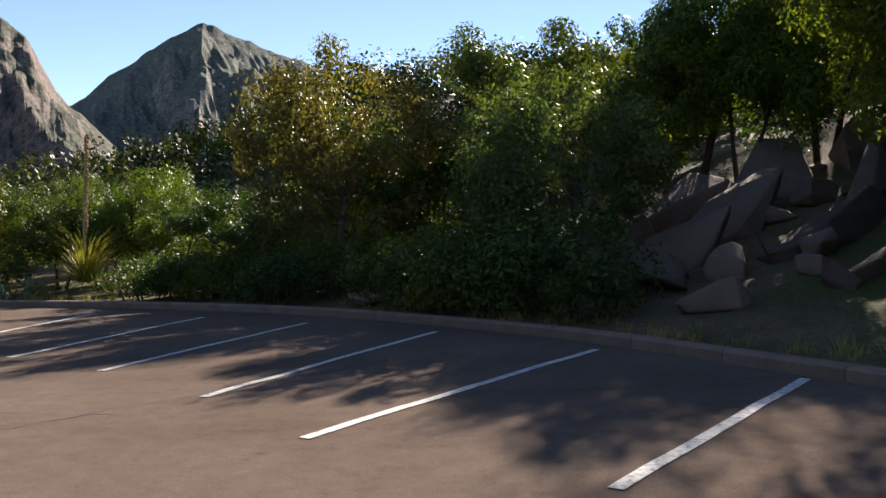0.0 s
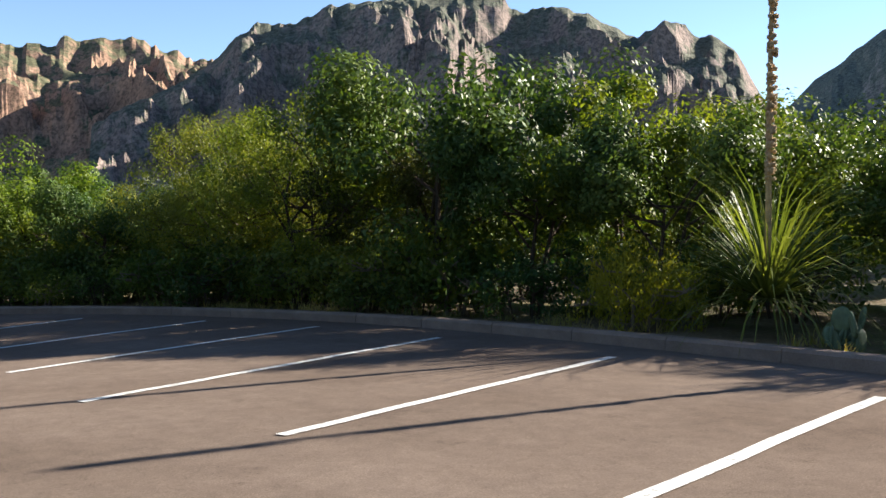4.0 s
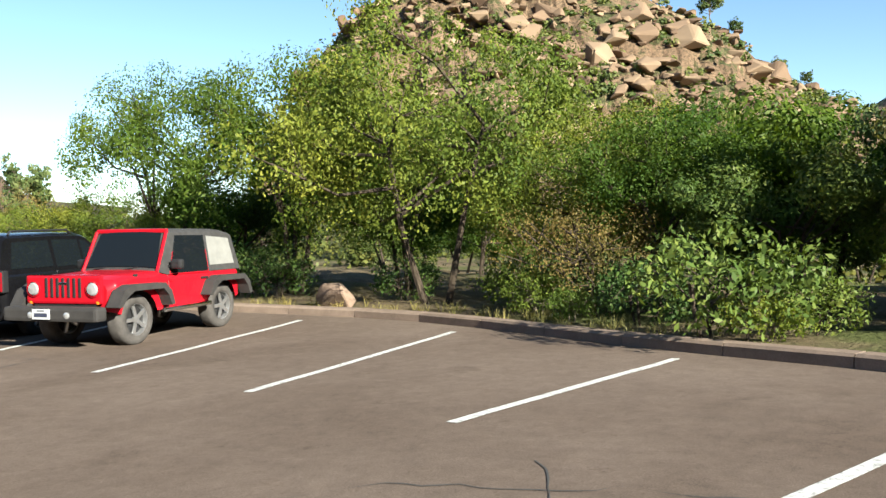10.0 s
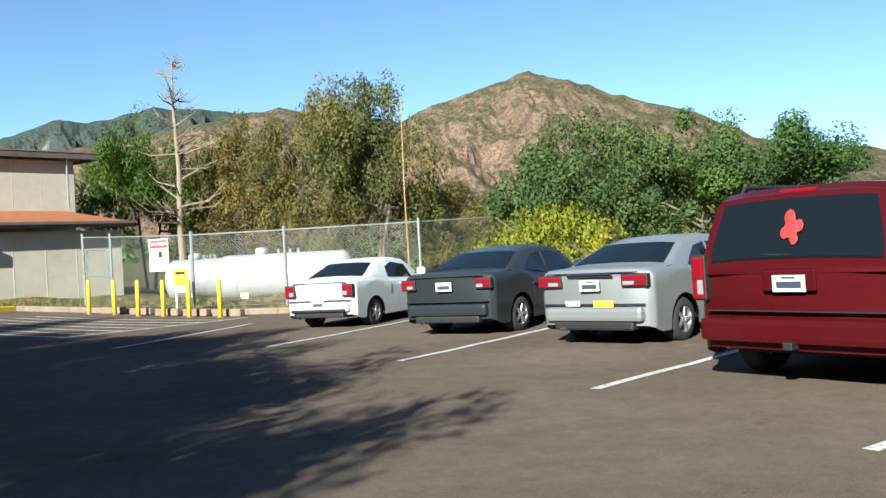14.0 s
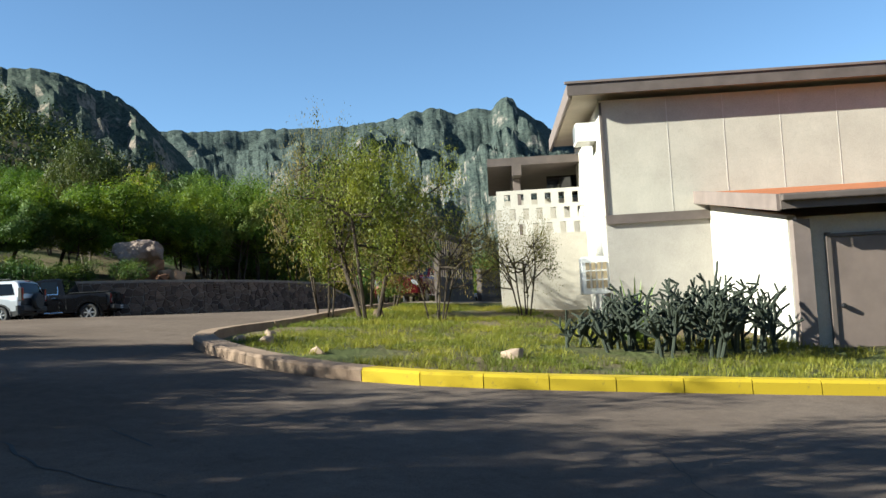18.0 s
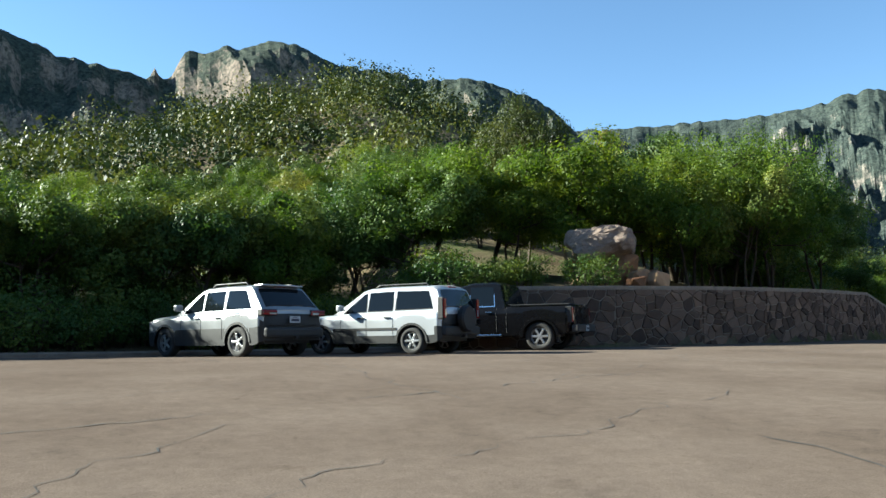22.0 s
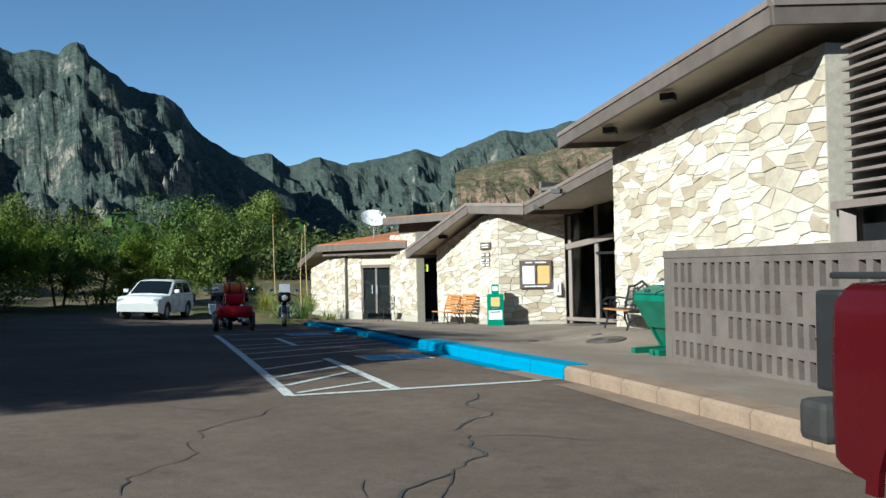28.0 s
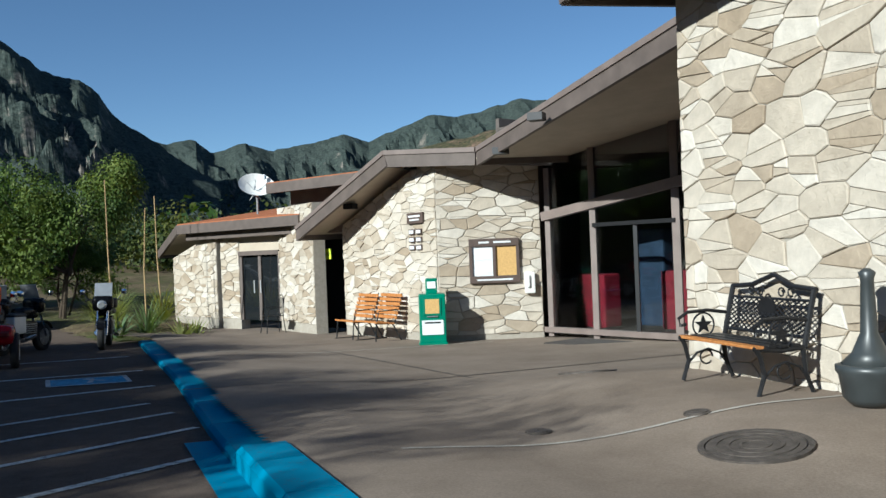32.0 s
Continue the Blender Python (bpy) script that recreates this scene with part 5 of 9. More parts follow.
far_woods("hillside_woods", "green oak woods on the hillside", hill_spots, HILL_LEAF, 1)
far_woods("hillside_woods", "dark evergreen woods on the hillside", dark_spots, HILL_DARK, 2)
# scrub on the valley floor out to the foot of the mountains
_far = []
for _ in range(1500):
    a, r = _r.uniform(0, 6.283), _r.uniform(140, 520)
    _far.append((-10 + r * math.cos(a), -15 + r * math.sin(a), _r.uniform(2.0, 4.0)))
_fa = np.array(_far)
far_woods("valley_scrub", "green scrub on the far valley floor", _far, LIVE_LEAF, 3, 0.9, 60, far_land(_fa[:, 0], _fa[:, 1]))

# ---- the rock hill across the lot ----
ROCK_HILL = make_mountain("rock_hill_ground", (0.12, 0.08, 0.054), (0.20, 0.14, 0.092), (0.05, 0.06, 0.026), (0.11, 0.11, 0.052), 0.78, 0.12)
ROCKY = [(133, 2), (131, 6), (129.2, 9.2), (127.1, 11.8), (123, 14.6), (118, 15.4), (110, 12.8), (106.9, 11.1), (104, 9.8), (101.8, 7.2), (98.6, 5.8), (94, 3)]
rock_hill = mountain("rock_hill", "steep tan rock hill of broken blocks", ROCKY, 165, ROCK_HILL, 6.6, near=0.42, gully=0.18, steps=(110, 40), fall=1.25, origin=Vector((-28, 15, 0)))
_me = rock_hill.data
_vs = [v.co.copy() for v in _me.vertices]
_meshes = [bm_mesh("rock", boulder(300 + i, 1, 1, 1, 11, 0.95), TAN_ROCK) for i in range(10)]
_near = [v for v in _vs if math.hypot(v.x + 28, v.y - 15) < 168 and v.z > 1.5]
for i in range(300):
    p = _r.choice(_near) + Vector((_r.uniform(-1.6, 1.6), _r.uniform(-1.6, 1.6), 0))
    s = _r.uniform(1.7, 4.6) * (1.15 if p.z > 20 else 0.8)
    ob = new("rock", _meshes[i % 10])
    ob.parent = rock_hill
    ob.matrix_basis = Matrix.Translation(p + Vector((0, 0, -s * .06))) @ Euler((_r.uniform(-.12, .25), .38 + _r.uniform(-.12, .12), .5 + _r.uniform(-.45, .45))).to_matrix().to_4x4() @ Matrix.Diagonal((s * 1.5, s * 1.1, s * .72, 1))
_V, _F = [], []
for i in range(1500):
    p = _r.choice(_near) + Vector((_r.uniform(-2, 2), _r.uniform(-2, 2), 0))
    s = _r.uniform(0.6, 2.1)
    src = _meshes[i % 10]
    m = Matrix.Translation(p + Vector((0, 0, s * .1))) @ Euler((_r.uniform(-.2, .3), .38 + _r.uniform(-.2, .2), .5 + _r.uniform(-.6, .6))).to_matrix().to_4x4() @ Matrix.Diagonal((s * 1.5, s, s * .7, 1))
    k = len(_V)
    _V += [m @ v.co for v in src.vertices]
    _F += [tuple(j + k for j in f.vertices) for f in src.polygons]
_o = new("rubble", mesh_of("rubble", _V, _F, [TAN_ROCKS]))
_o.parent = rock_hill
_o["kind"] = "stuff"
_scrub = []
for i in range(420):
    p = _r.choice(_near)
    _scrub.append((p.x, p.y, _r.uniform(.5, 1.5), p.z))
far_woods("hill_scrub", "grey-green scrub between the rocks", [(a, b, s) for a, b, s, z in _scrub], JUNIPER_LEAF, 5, 0.3, 90, [z for a, b, s, z in _scrub])
for yaw, h in ((103.2, 8), (101.6, 4), (99.5, 4.5), (98, 3.6)):
    a, b = -28 - math.sin(radians(yaw)) * 162, 15 + math.cos(radians(yaw)) * 162
    top = max((v for v in _vs if math.hypot(v.x - a, v.y - b) < 7), key=lambda v: v.z)
    t = plant("pine", top.x, top.y, h, h * .55)
    t.matrix_basis.translation.z = top.z - 0.3

# ---- rock slabs on the bank ----
_slabs = [(4.2, 19.2, 2.6, 1.6, .9), (5.6, 20.6, 3.6, 1.7, 1.0), (6.8, 18.3, 3.4, 1.2, .8), (8.4, 20.4, 4.2, 1.1, .8), (9.4, 17.6, 4.6, .9, .7), (7.4, 16.5, 1.5, .9, .9), (6.2, 15.6, 1.2, .7, .6), (10.4, 20.4, 3.2, 1.4, .8), (5.0, 22.6, 3.0, 2.0, 1.1), (7.6, 23.2, 2.8, 2.2, 1.0), (9.4, 23.4, 1.8, 1.2, 1.2), (3.4, 20.8, 1.8, 1.3, .8), (8.9, 15.4, 2.0, .8, .7), (11.6, 17.8, 3.6, 1.0, .7), (4.8, 17.6, 1.0, .8, .6), (11.2, 23, 2.4, 1.8, 1)]
for i, (x, y, a, b, c) in enumerate(_slabs):
    ob = solid("rock", boulder(60 + i, a, b, c, 14, 0.8), SLAB_ROCK, "large tilted slab of brown rock on the shaded bank", "rock", group="rock slabs on the bank")
    ob.matrix_basis = Matrix.Translation((x, y, H(x, y) + c * .25)) @ Euler((_r.uniform(-.2, .3), -.5 + _r.uniform(-.2, .2), .55 + _r.uniform(-.35, .35))).to_matrix().to_4x4()
for i in range(36):
    x, y = _r.uniform(1.5, 12), _r.uniform(14.5, 24)
    if float(outside(x, y)) < 1.0:
        continue
    s = _r.uniform(.25, .9)
    ob = solid("rock", boulder(120 + i, s * 1.5, s, s * .8), SLAB_ROCK, "broken brown rock on the shaded bank", "rock", group="rock slabs on the bank")
    ob.matrix_basis = Matrix.Translation((x, y, H(x, y) + s * .2)) @ Euler((_r.uniform(-.4, .4), _r.uniform(-.5, .2), _r.uniform(0, 3))).to_matrix().to_4x4()
for x, y, s in ((-2.0, 20.7, .8), (-1.2, 20.0, .7), (-.6, 19.4, .9), (.2, 19.0, .6)):
    ob = solid("rock", boulder(int(200 + s * 10 + x * 3), s * 1.4, s, s * .5), PINK_ROCK, "low pale rock beside the kerb", "rock", group="rocks at the kerb")
    ob.matrix_basis = Matrix.Translation((x, y, H(x, y) + s * .12)) @ Matrix.Rotation(x, 4, "Z")
def weathered(seed, sx, sy, sz):
    """A big block with a crusted, pitted skin."""
    b = boulder(seed, sx, sy, sz, 30, 0.85)
    bmesh.ops.triangulate(b, faces=b.faces[:])
    for _ in range(3):
        bmesh.ops.subdivide_edges(b, edges=[e for e in b.edges if e.calc_length() > .12], cuts=1)
        bmesh.ops.triangulate(b, faces=[f for f in b.faces if len(f.verts) > 3])
    b.normal_update()
    for v in b.verts:
        p = v.co
        k = .13 * noise.fractal(p * 1.3 + Vector((seed, 0, 0)), .8, 2.1, 6) - .05 * max(0, noise.noise(Vector((p.x * .5, p.y * .5, p.z * 5))))
        v.co = p + v.normal * k
    return b


BOULDER_ROCK = make_stone("crusted_boulder_rock", (0.21, 0.155, 0.125), (0.26, 0.20, 0.165), (0.30, 0.235, 0.20), "object", 7.0, 1.0)
solid("boulder", weathered(77, 2.75, 2.3, 1.2), BOULDER_ROCK, "huge pinkish boulder perched above the retaining wall", "boulder", Matrix.Translation((22.95, -26.9, 3.2)) @ Euler((.05, .10, -.5)).to_matrix().to_4x4())
for i, (x, y, s) in enumerate(((21.5, -28.3, 1.0), (22.3, -28.6, .8), (22.9, -27.2, 1.3), (24, -26.8, 1.4), (21.2, -27.4, .7), (22.0, -27.9, 1.0), (23.4, -28.6, 1.0), (22.6, -27.2, 1.7), (23.4, -26.6, 1.7), (22.9, -26.4, 1.5))):
    solid("rock", boulder(88 + i, s * 1.3, s, s * .8), ORANGE_ROCK, "broken orange rock under the large boulder", "rock", Matrix.Translation((x, y, H(x, y) + s * .3)), "rocks under the boulder")
solid("boulder", boulder(99, .85, .5, .55, 22, 0.9), PINK_ROCK, "squared brown stone at the kerb", "boulder", Matrix.Translation((-44.75, 1.9, H(-44.75, 1.9) + .22)) @ Matrix.Rotation(1.4, 4, "Z"))

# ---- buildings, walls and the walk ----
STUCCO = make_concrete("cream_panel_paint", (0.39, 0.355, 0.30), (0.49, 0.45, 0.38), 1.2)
STUCCO_WHITE_AND_LIT = make_concrete("white_and_sunlit_stucco", (0.48, 0.45, 0.395), (0.58, 0.545, 0.485), 1.5)
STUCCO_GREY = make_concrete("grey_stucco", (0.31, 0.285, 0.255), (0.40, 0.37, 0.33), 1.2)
FASCIA = plain("brown_fascia_paint", (0.105, 0.083, 0.072), 0.6, vary=0.2, scale=3)
TRIM_BROWN = plain("brown_trim_paint", (0.165, 0.13, 0.115), 0.55, vary=0.15, scale=3)
DOOR_BROWN = plain("brown_door_paint", (0.17, 0.13, 0.11), 0.6, vary=0.15, scale=2)
SOFFIT = plain("tan_soffit_paint", (0.42, 0.36, 0.28), 0.8, vary=0.1, scale=2)
ORANGE_ROOF = make_concrete("orange_roofing", (0.25, 0.095, 0.045), (0.38, 0.15, 0.075), 3)
BLOCK_BROWN = make_concrete("brown_block_paint", (0.094, 0.077, 0.068), (0.136, 0.114, 0.101), 2)
MORTAR = make_concrete("stone_mortar", (0.29, 0.26, 0.215), (0.38, 0.345, 0.295), 8)
PALE_STONE = make_stone("pale_limestone", (0.33, 0.27, 0.20), (0.47, 0.42, 0.35), (0.58, 0.545, 0.49), "object", 3.0, 0.6)
PALE_STONES = make_stone("pale_limestone_far", (0.33, 0.27, 0.20), (0.47, 0.42, 0.35), (0.58, 0.545, 0.49), "island", 3.0, 0.6)
DARK_MORTAR = make_concrete("old_wall_mortar", (0.20, 0.165, 0.135), (0.30, 0.25, 0.205), 6)
RUBBLE_STONE = make_stone("wall_rubble_stone", (0.06, 0.043, 0.035), (0.12, 0.084, 0.064), (0.20, 0.142, 0.108), "object", 5, 0.9)
RUBBLE_STONES = make_stone("wall_rubble_stone_far", (0.06, 0.043, 0.035), (0.12, 0.084, 0.064), (0.20, 0.142, 0.108), "island", 5, 0.9)
DARK_GLASS = make_glass("dark_window_glass", (0.012, 0.014, 0.016), 0.03)
WHITE_METAL = plain("white_enamel", (0.70, 0.69, 0.66), 0.45, vary=0.08, scale=4)
BLACK_METAL = plain("black_iron", (0.018, 0.018, 0.02), 0.45, 0.4, vary=0.2)
GALV = plain("galvanised_steel", (0.42, 0.43, 0.44), 0.4, 0.8, vary=0.2, scale=10)
CAST_IRON = plain("cast_iron", (0.10, 0.085, 0.075), 0.7, 0.5, vary=0.35, scale=14, bump=0.5)


def rigid(ox, oy, oz, ax, ay):
    """A frame at a point, with x along (ax, ay) on the level, and y to its left."""
    L = math.hypot(ax, ay)
    ax, ay = ax / L, ay / L
    return Matrix(((ax, -ay, 0, ox), (ay, ax, 0, oy), (0, 0, 1, oz), (0, 0, 0, 1)))


def cut(poly, nx, nz, d):
    """The part of a convex outline where nx * x + nz * z is at most d."""
    out = []
    for (ax, az), (bx, bz) in zip(poly, poly[1:] + poly[:1]):
        u, v = nx * ax + nz * az - d, nx * bx + nz * bz - d
        if u <= 0:
            out.append((ax, az))
        if (u < 0 < v) or (v < 0 < u):
            k = u / (u - v)
            out.append((ax + (bx - ax) * k, az + (bz - az) * k))
    return out


def stones(owner, m, length, low, high, material, joined, seed, size=(0.40, 0.27), proud=0.03, limit=300, gap=0.008, slivers=0.3):
    """Fitted flagstones of every shape over a wall's face: x along the wall, z up, the face looking to -y."""
    rnd = random.Random(seed)
    top = max(high(0), high(length))
    seeds, z, odd = [], low - size[1], 0
    while z < top + size[1]:
        x = -size[0] * (0.5 + 0.5 * odd)
        while x < length + size[0]:
            if rnd.random() > .1:
                seeds.append((x + rnd.uniform(-.6, .6) * size[0], z + rnd.uniform(-.6, .6) * size[1]))
            x += size[0]
        z += size[1]
        odd = 1 - odd
    q = size[0] / size[1]
    P = np.array(seeds)
    slope = (high(length) - high(0)) / length
    cells = []
    for i, (x, z) in enumerate(seeds):
        w = 2.2 * size[0]
        poly = [(x - w, z - w), (x + w, z - w), (x + w, z + w), (x - w, z + w)]
        d2 = (P[:, 0] - x) ** 2 + ((P[:, 1] - z) * q) ** 2
        for j in np.argsort(d2)[1:22].tolist():
            dx, dz = P[j, 0] - x, (P[j, 1] - z) * q * q
            poly = cut(poly, dx, dz, dx * (x + P[j, 0]) / 2 + dz * (z + P[j, 1]) / 2)
            if len(poly) < 3:
                break
        for nx, nz, d in ((-1, 0, 0), (1, 0, length), (0, -1, -low), (-slope, 1, high(0) - .01)):
            if len(poly) > 2:
                poly = cut(poly, nx, nz, d)
        if len(poly) < 3:
            continue
        # some stones are split into thin ledges
        if rnd.random() < slivers:
            t, c = rnd.uniform(-.16, .16), z + rnd.uniform(-.3, .3) * size[1]
            halves = [cut(poly, -t, 1, c - t * x), cut(poly, t, -1, -c + t * x)]
            if rnd.random() < .5 and len(halves[0]) > 2:
                e = c - .4 * size[1]
                halves[:1] = [cut(halves[0], 0, 1, e), cut(halves[0], 0, -1, -e)]
            cells += [h for h in halves if len(h) > 2]
        else:
            cells.append(poly)
    V, F, made = [], [], 0
    rnd.shuffle(cells)
    for pts in cells:
        xs, zs = [p[0] for p in pts], [p[1] for p in pts]
        if max(xs) - min(xs) < .045 or max(zs) - min(zs) < .03:
            continue
        mx, mz = sum(xs) / len(pts), sum(zs) / len(pts)
        d = proud * rnd.uniform(.45, 1.35)
        tip = [rnd.uniform(-.003, .003) for _ in pts]
        n = len(pts)

        def shrink(p, g):
            L = math.hypot(p[0] - mx, p[1] - mz) + 1e-6
            k = max(.5, 1 - g * 1.35 / L)
            return mx + (p[0] - mx) * k, mz + (p[1] - mz) * k
        back = [shrink(p, gap) for p in pts]
        face = [shrink(p, gap + .010) for p in pts]
        v = [(a, 0.01, b) for a, b in back] + [(a, -d * .6, b) for a, b in back] + [(a, -d + e, b) for (a, b), e in zip(face, tip)]
        f = [tuple(range(2 * n, 3 * n))]
        for k in range(n):
            j = (k + 1) % n
            f += [(k, j, n + j, n + k), (n + k, n + j, 2 * n + j, 2 * n + k)]
        if made < limit:
            me = mesh_of("stone", [(a - mx, b, c2 - mz) for a, b, c2 in v], f, [material])
            ob = new("stone", me)
            ob.parent = owner
            ob.matrix_basis = m @ Matrix.Translation((mx, 0, mz))
            made += 1
        else:
            k0 = len(V)
            V += [m @ Vector(p) for p in v]
            F += [tuple(i + k0 for i in q2) for q2 in f]
    if V:
        ob = new("stones", mesh_of("stones", V, F, [joined]))
        ob.parent = owner
        ob["kind"] = "stuff"


def slab(owner, name, corners, thick, material, label=""):
    """A flat or sloping plate over four or more corners, given by its upper side."""
    bm = bmesh.new()
    up = [bm.verts.new(c) for c in corners]
    dn = [bm.verts.new((c[0], c[1], c[2] - thick)) for c in corners]
    bm.faces.new(up)
    bm.faces.new(dn[::-1])
    n = len(up)
    for i in range(n):
        bm.faces.new((up[i], dn[i], dn[(i + 1) % n], up[(i + 1) % n]))
    bmesh.ops.recalc_face_normals(bm, faces=bm.faces)
    return part(name, bm, material, owner, label)


def beam(owner, name, a, b, w, h, material, label=""):
    """A straight bar of w by h from a to b, its top at the points."""
    a, b = Vector(a), Vector(b)
    d = b - a
    L = d.length
    d.normalize()
    s = d.cross((0, 0, 1))
    s = s.normalized() if s.length > 1e-4 else Vector((1, 0, 0))
    u = s.cross(d)
    bm = bmesh.new()
    c = []
    for p in (a, b):
        c.append([bm.verts.new(p + s * x + u * z) for x, z in ((-w / 2, -h), (w / 2, -h), (w / 2, 0), (-w / 2, 0))])
    for k in range(4):
        bm.faces.new((c[0][k], c[0][(k + 1) % 4], c[1][(k + 1) % 4], c[1][k]))
    bm.faces.new(c[0][::-1])
    bm.faces.new(c[1])
    bmesh.ops.recalc_face_normals(bm, faces=bm.faces)
    return part(name, bm, material, owner, label)


# -- the walk before the visitor building --


def on_walk(X, Y):
    return paved(X, Y) & (outside(X, Y) > 0.3)


def walk_height(X, Y):
    """The walk dips from the kerb to the building and rises again at the foot of the tall stone wall."""
    along = (X - 16.3) * -.63 + (Y + 49.78) * .777
    off = (X - 16.3) * .777 + (Y + 49.78) * .63
    rise = (1 - smooth(.7, 2.9, off)) * smooth(-2.4, .4, along) * (1 - smooth(3.0, 5.2, along))
    return lot(X, Y) + 0.155 - 0.13 * smooth(0.5, 3.0, outside(X, Y)) + 0.21 * rise


walkway = solid("pavement", sheet("pavement", np.arange(1, 33, .1), np.arange(-66, -28, .1), walk_height, WALK_MAT, on_walk), None, "broad tan concrete walk before the stone building", "pavement", kind="structure")
for i, (a, b) in enumerate((((21.3, -47.9), (15.2, -55.5)), ((25.2, -51.9), (20.8, -56.2)), ((19, -50.4), (23.6, -54.5)), ((17.6, -45.6), (14.2, -48.4)))):
    v = []
    dx, dy = b[0] - a[0], b[1] - a[1]
    L = math.hypot(dx, dy)
    nx, ny = -dy / L * .02, dx / L * .02
    for k in range(37):
        x, y = a[0] + dx * k / 36, a[1] + dy * k / 36
        v += [(x - nx, y - ny, float(walk_height(x, y)) + .006), (x + nx, y + ny, float(walk_height(x, y)) + .006)]
    ob = new("joint", mesh_of("joint", v, [(2 * k, 2 * k + 1, 2 * k + 3, 2 * k + 2) for k in range(36)], [STUCCO_GREY if i % 2 else CAST_IRON]))
    ob.parent = walkway


def W(x, y):
    return float(walk_height(x, y)) + 0.003


def manhole(x, y, r):
    t = thing("manhole_cover", "round rusty cast iron manhole cover in the walk", "manhole cover", Matrix.Translation((x, y, W(x, y) + .004)) @ Vector((W(x - .3, y) - W(x + .3, y), W(x, y - .3) - W(x, y + .3), .6)).to_track_quat("Z", "Y").to_matrix().to_4x4(), "covers in the walk")
    part("frame_ring", lathe([(r, -.02), (r, .008), (r - .04, .008), (r - .04, -.02)], 28), CAST_IRON, t)
    bm = lathe([(r - .05, -.02), (r - .05, .006), (.02, .007)], 28)
    for k in range(3):
        lathe([(r * (.25 + .22 * k) + .012, .006), (r * (.25 + .22 * k) + .012, .013), (r * (.25 + .22 * k) - .012, .013), (r * (.25 + .22 * k) - .012, .006)], 28, bm)
    part("lid", bm, CAST_IRON, t)


for x, y, r in ((15.43, -46.15, .35), (17.5, -50.2, .33), (17.0, -46.7, .1), (15.9, -47.1, .1), (15.3, -48.9, .09)):
    manhole(x, y, r)

# -- the service building with its lean-to --
BX, BY = -0.62, -0.785
# local x runs along the front to the far end, local -y looks out over the lot
service = thing("service_building", "cream panelled two-storey service building with lean-to", "building")


def bpart(name, bm, mat, label="", owner=None):
    bm.transform(rigid(-13.7, -26.4, 0, BX, BY))
    return part(name, bm, mat, owner or service, label)


# here x runs along the front and y goes in, away from the lot
bpart("wall", box(13.95, .2, 2.55, (4.725, 5.2, 1.4)), STUCCO, "cream upper wall panels")
bpart("wall", box(13.95, .2, 4.4, (4.725, 5.22, -3.05)), STUCCO_GREY, "greyer lower wall")
# end walls take whiter stucco than the front: sunlight put into their colour
bpart("side_wall", box(.2, 5.6, 5.3, (-2.15, 8.1, -1.4)), STUCCO_WHITE_AND_LIT)
bpart("side_wall", box(.2, 5.6, 5.3, (11.6, 8.1, -1.4)), STUCCO_WHITE_AND_LIT)
bpart("band", box(2.45, .06, .2, (-1.02, 5.08, 1.2)), FASCIA)
bpart("corner_trim", box(.05, .04, 2.5, (-2.22, 5.085, 1.4)), FASCIA)
for k in range(1, 11):
    bpart("seam", box(.016, .006, 2.5, (-2 + 1.22 * k, 5.098, 1.42)), STUCCO_WHITE_AND_LIT)
_rf = box(15.4, 6.65, .1, (4.85, 8.07, 4.2))
bpart("roof", _rf, TRIM_BROWN)
bpart("roof_soffit", box(15.3, 6.55, .04, (4.85, 8.07, 4.1)), SOFFIT)
bpart("fascia", box(15.6, .06, .25, (4.85, 4.72, 4.02)), FASCIA)
bpart("drip_edge", box(15.7, .1, .05, (4.85, 4.71, 4.275)), TRIM_BROWN)
bpart("fascia", box(.06, 6.65, .34, (-2.9, 8.07, 3.98)), TRIM_BROWN)
bpart("fascia", box(.06, 6.65, .34, (12.6, 8.07, 3.98)), TRIM_BROWN)
# lean-to
bpart("wall", box(10.7, .14, 3.1, (5.45, .07, -2.4)), STUCCO, "cream lean-to wall panels")
bpart("side_wall", prism([(0, -2.3), (5.0, -2.3), (5.0, 1.5), (0, .75)], .14, None, Matrix.Rotation(math.pi / 2, 4, "Z") @ Matrix.Translation((.14, -.14, 0))), STUCCO_WHITE_AND_LIT, "end wall in whiter stucco that stands for sunlight")
bpart("corner_post", box(.26, .2, 2.9, (.13, -.04, -2.25)), TRIM_BROWN)
_bm = bmesh.new()
for x0, x1 in ((-.25, 11.1),):
    c = [(x0, -.45, 1.0), (x1, -.45, 1.0), (x1, 5.1, 1.78), (x0, 5.1, 1.78)]
    up = [_bm.verts.new(p) for p in c]
    dn = [_bm.verts.new((p[0], p[1], p[2] - .08)) for p in c]
    _bm.faces.new(up)
    _bm.faces.new(dn[::-1])
    for k in range(4):
        _bm.faces.new((up[k], dn[k], dn[(k + 1) % 4], up[(k + 1) % 4]))
bpart("roof", _bm, ORANGE_ROOF, "low sloping orange-brown roof")
bpart("fascia", box(11.4, .05, .24, (5.42, -.48, .8)), FASCIA)
bpart("fascia", prism([(-.45, .78), (5.1, 1.55), (5.1, 1.82), (-.45, 1.04)], .05, None, Matrix.Rotation(math.pi / 2, 4, "Z") @ Matrix.Translation((0, .28, 0))), TRIM_BROWN)
bpart("gutter", box(11.4, .1, .1, (5.42, -.55, .92), .02), FASCIA)
for k in range(1, 9):
    bpart("seam", box(.022, .008, 2.9, (1.75 + 1.22 * (k - 1) * .98, -.003, -2.3)), STUCCO_WHITE_AND_LIT)
_d = bpart("door", box(.94, .05, 2.08, (1.05, -.03, -1.74)), DOOR_BROWN, "plain brown steel door")
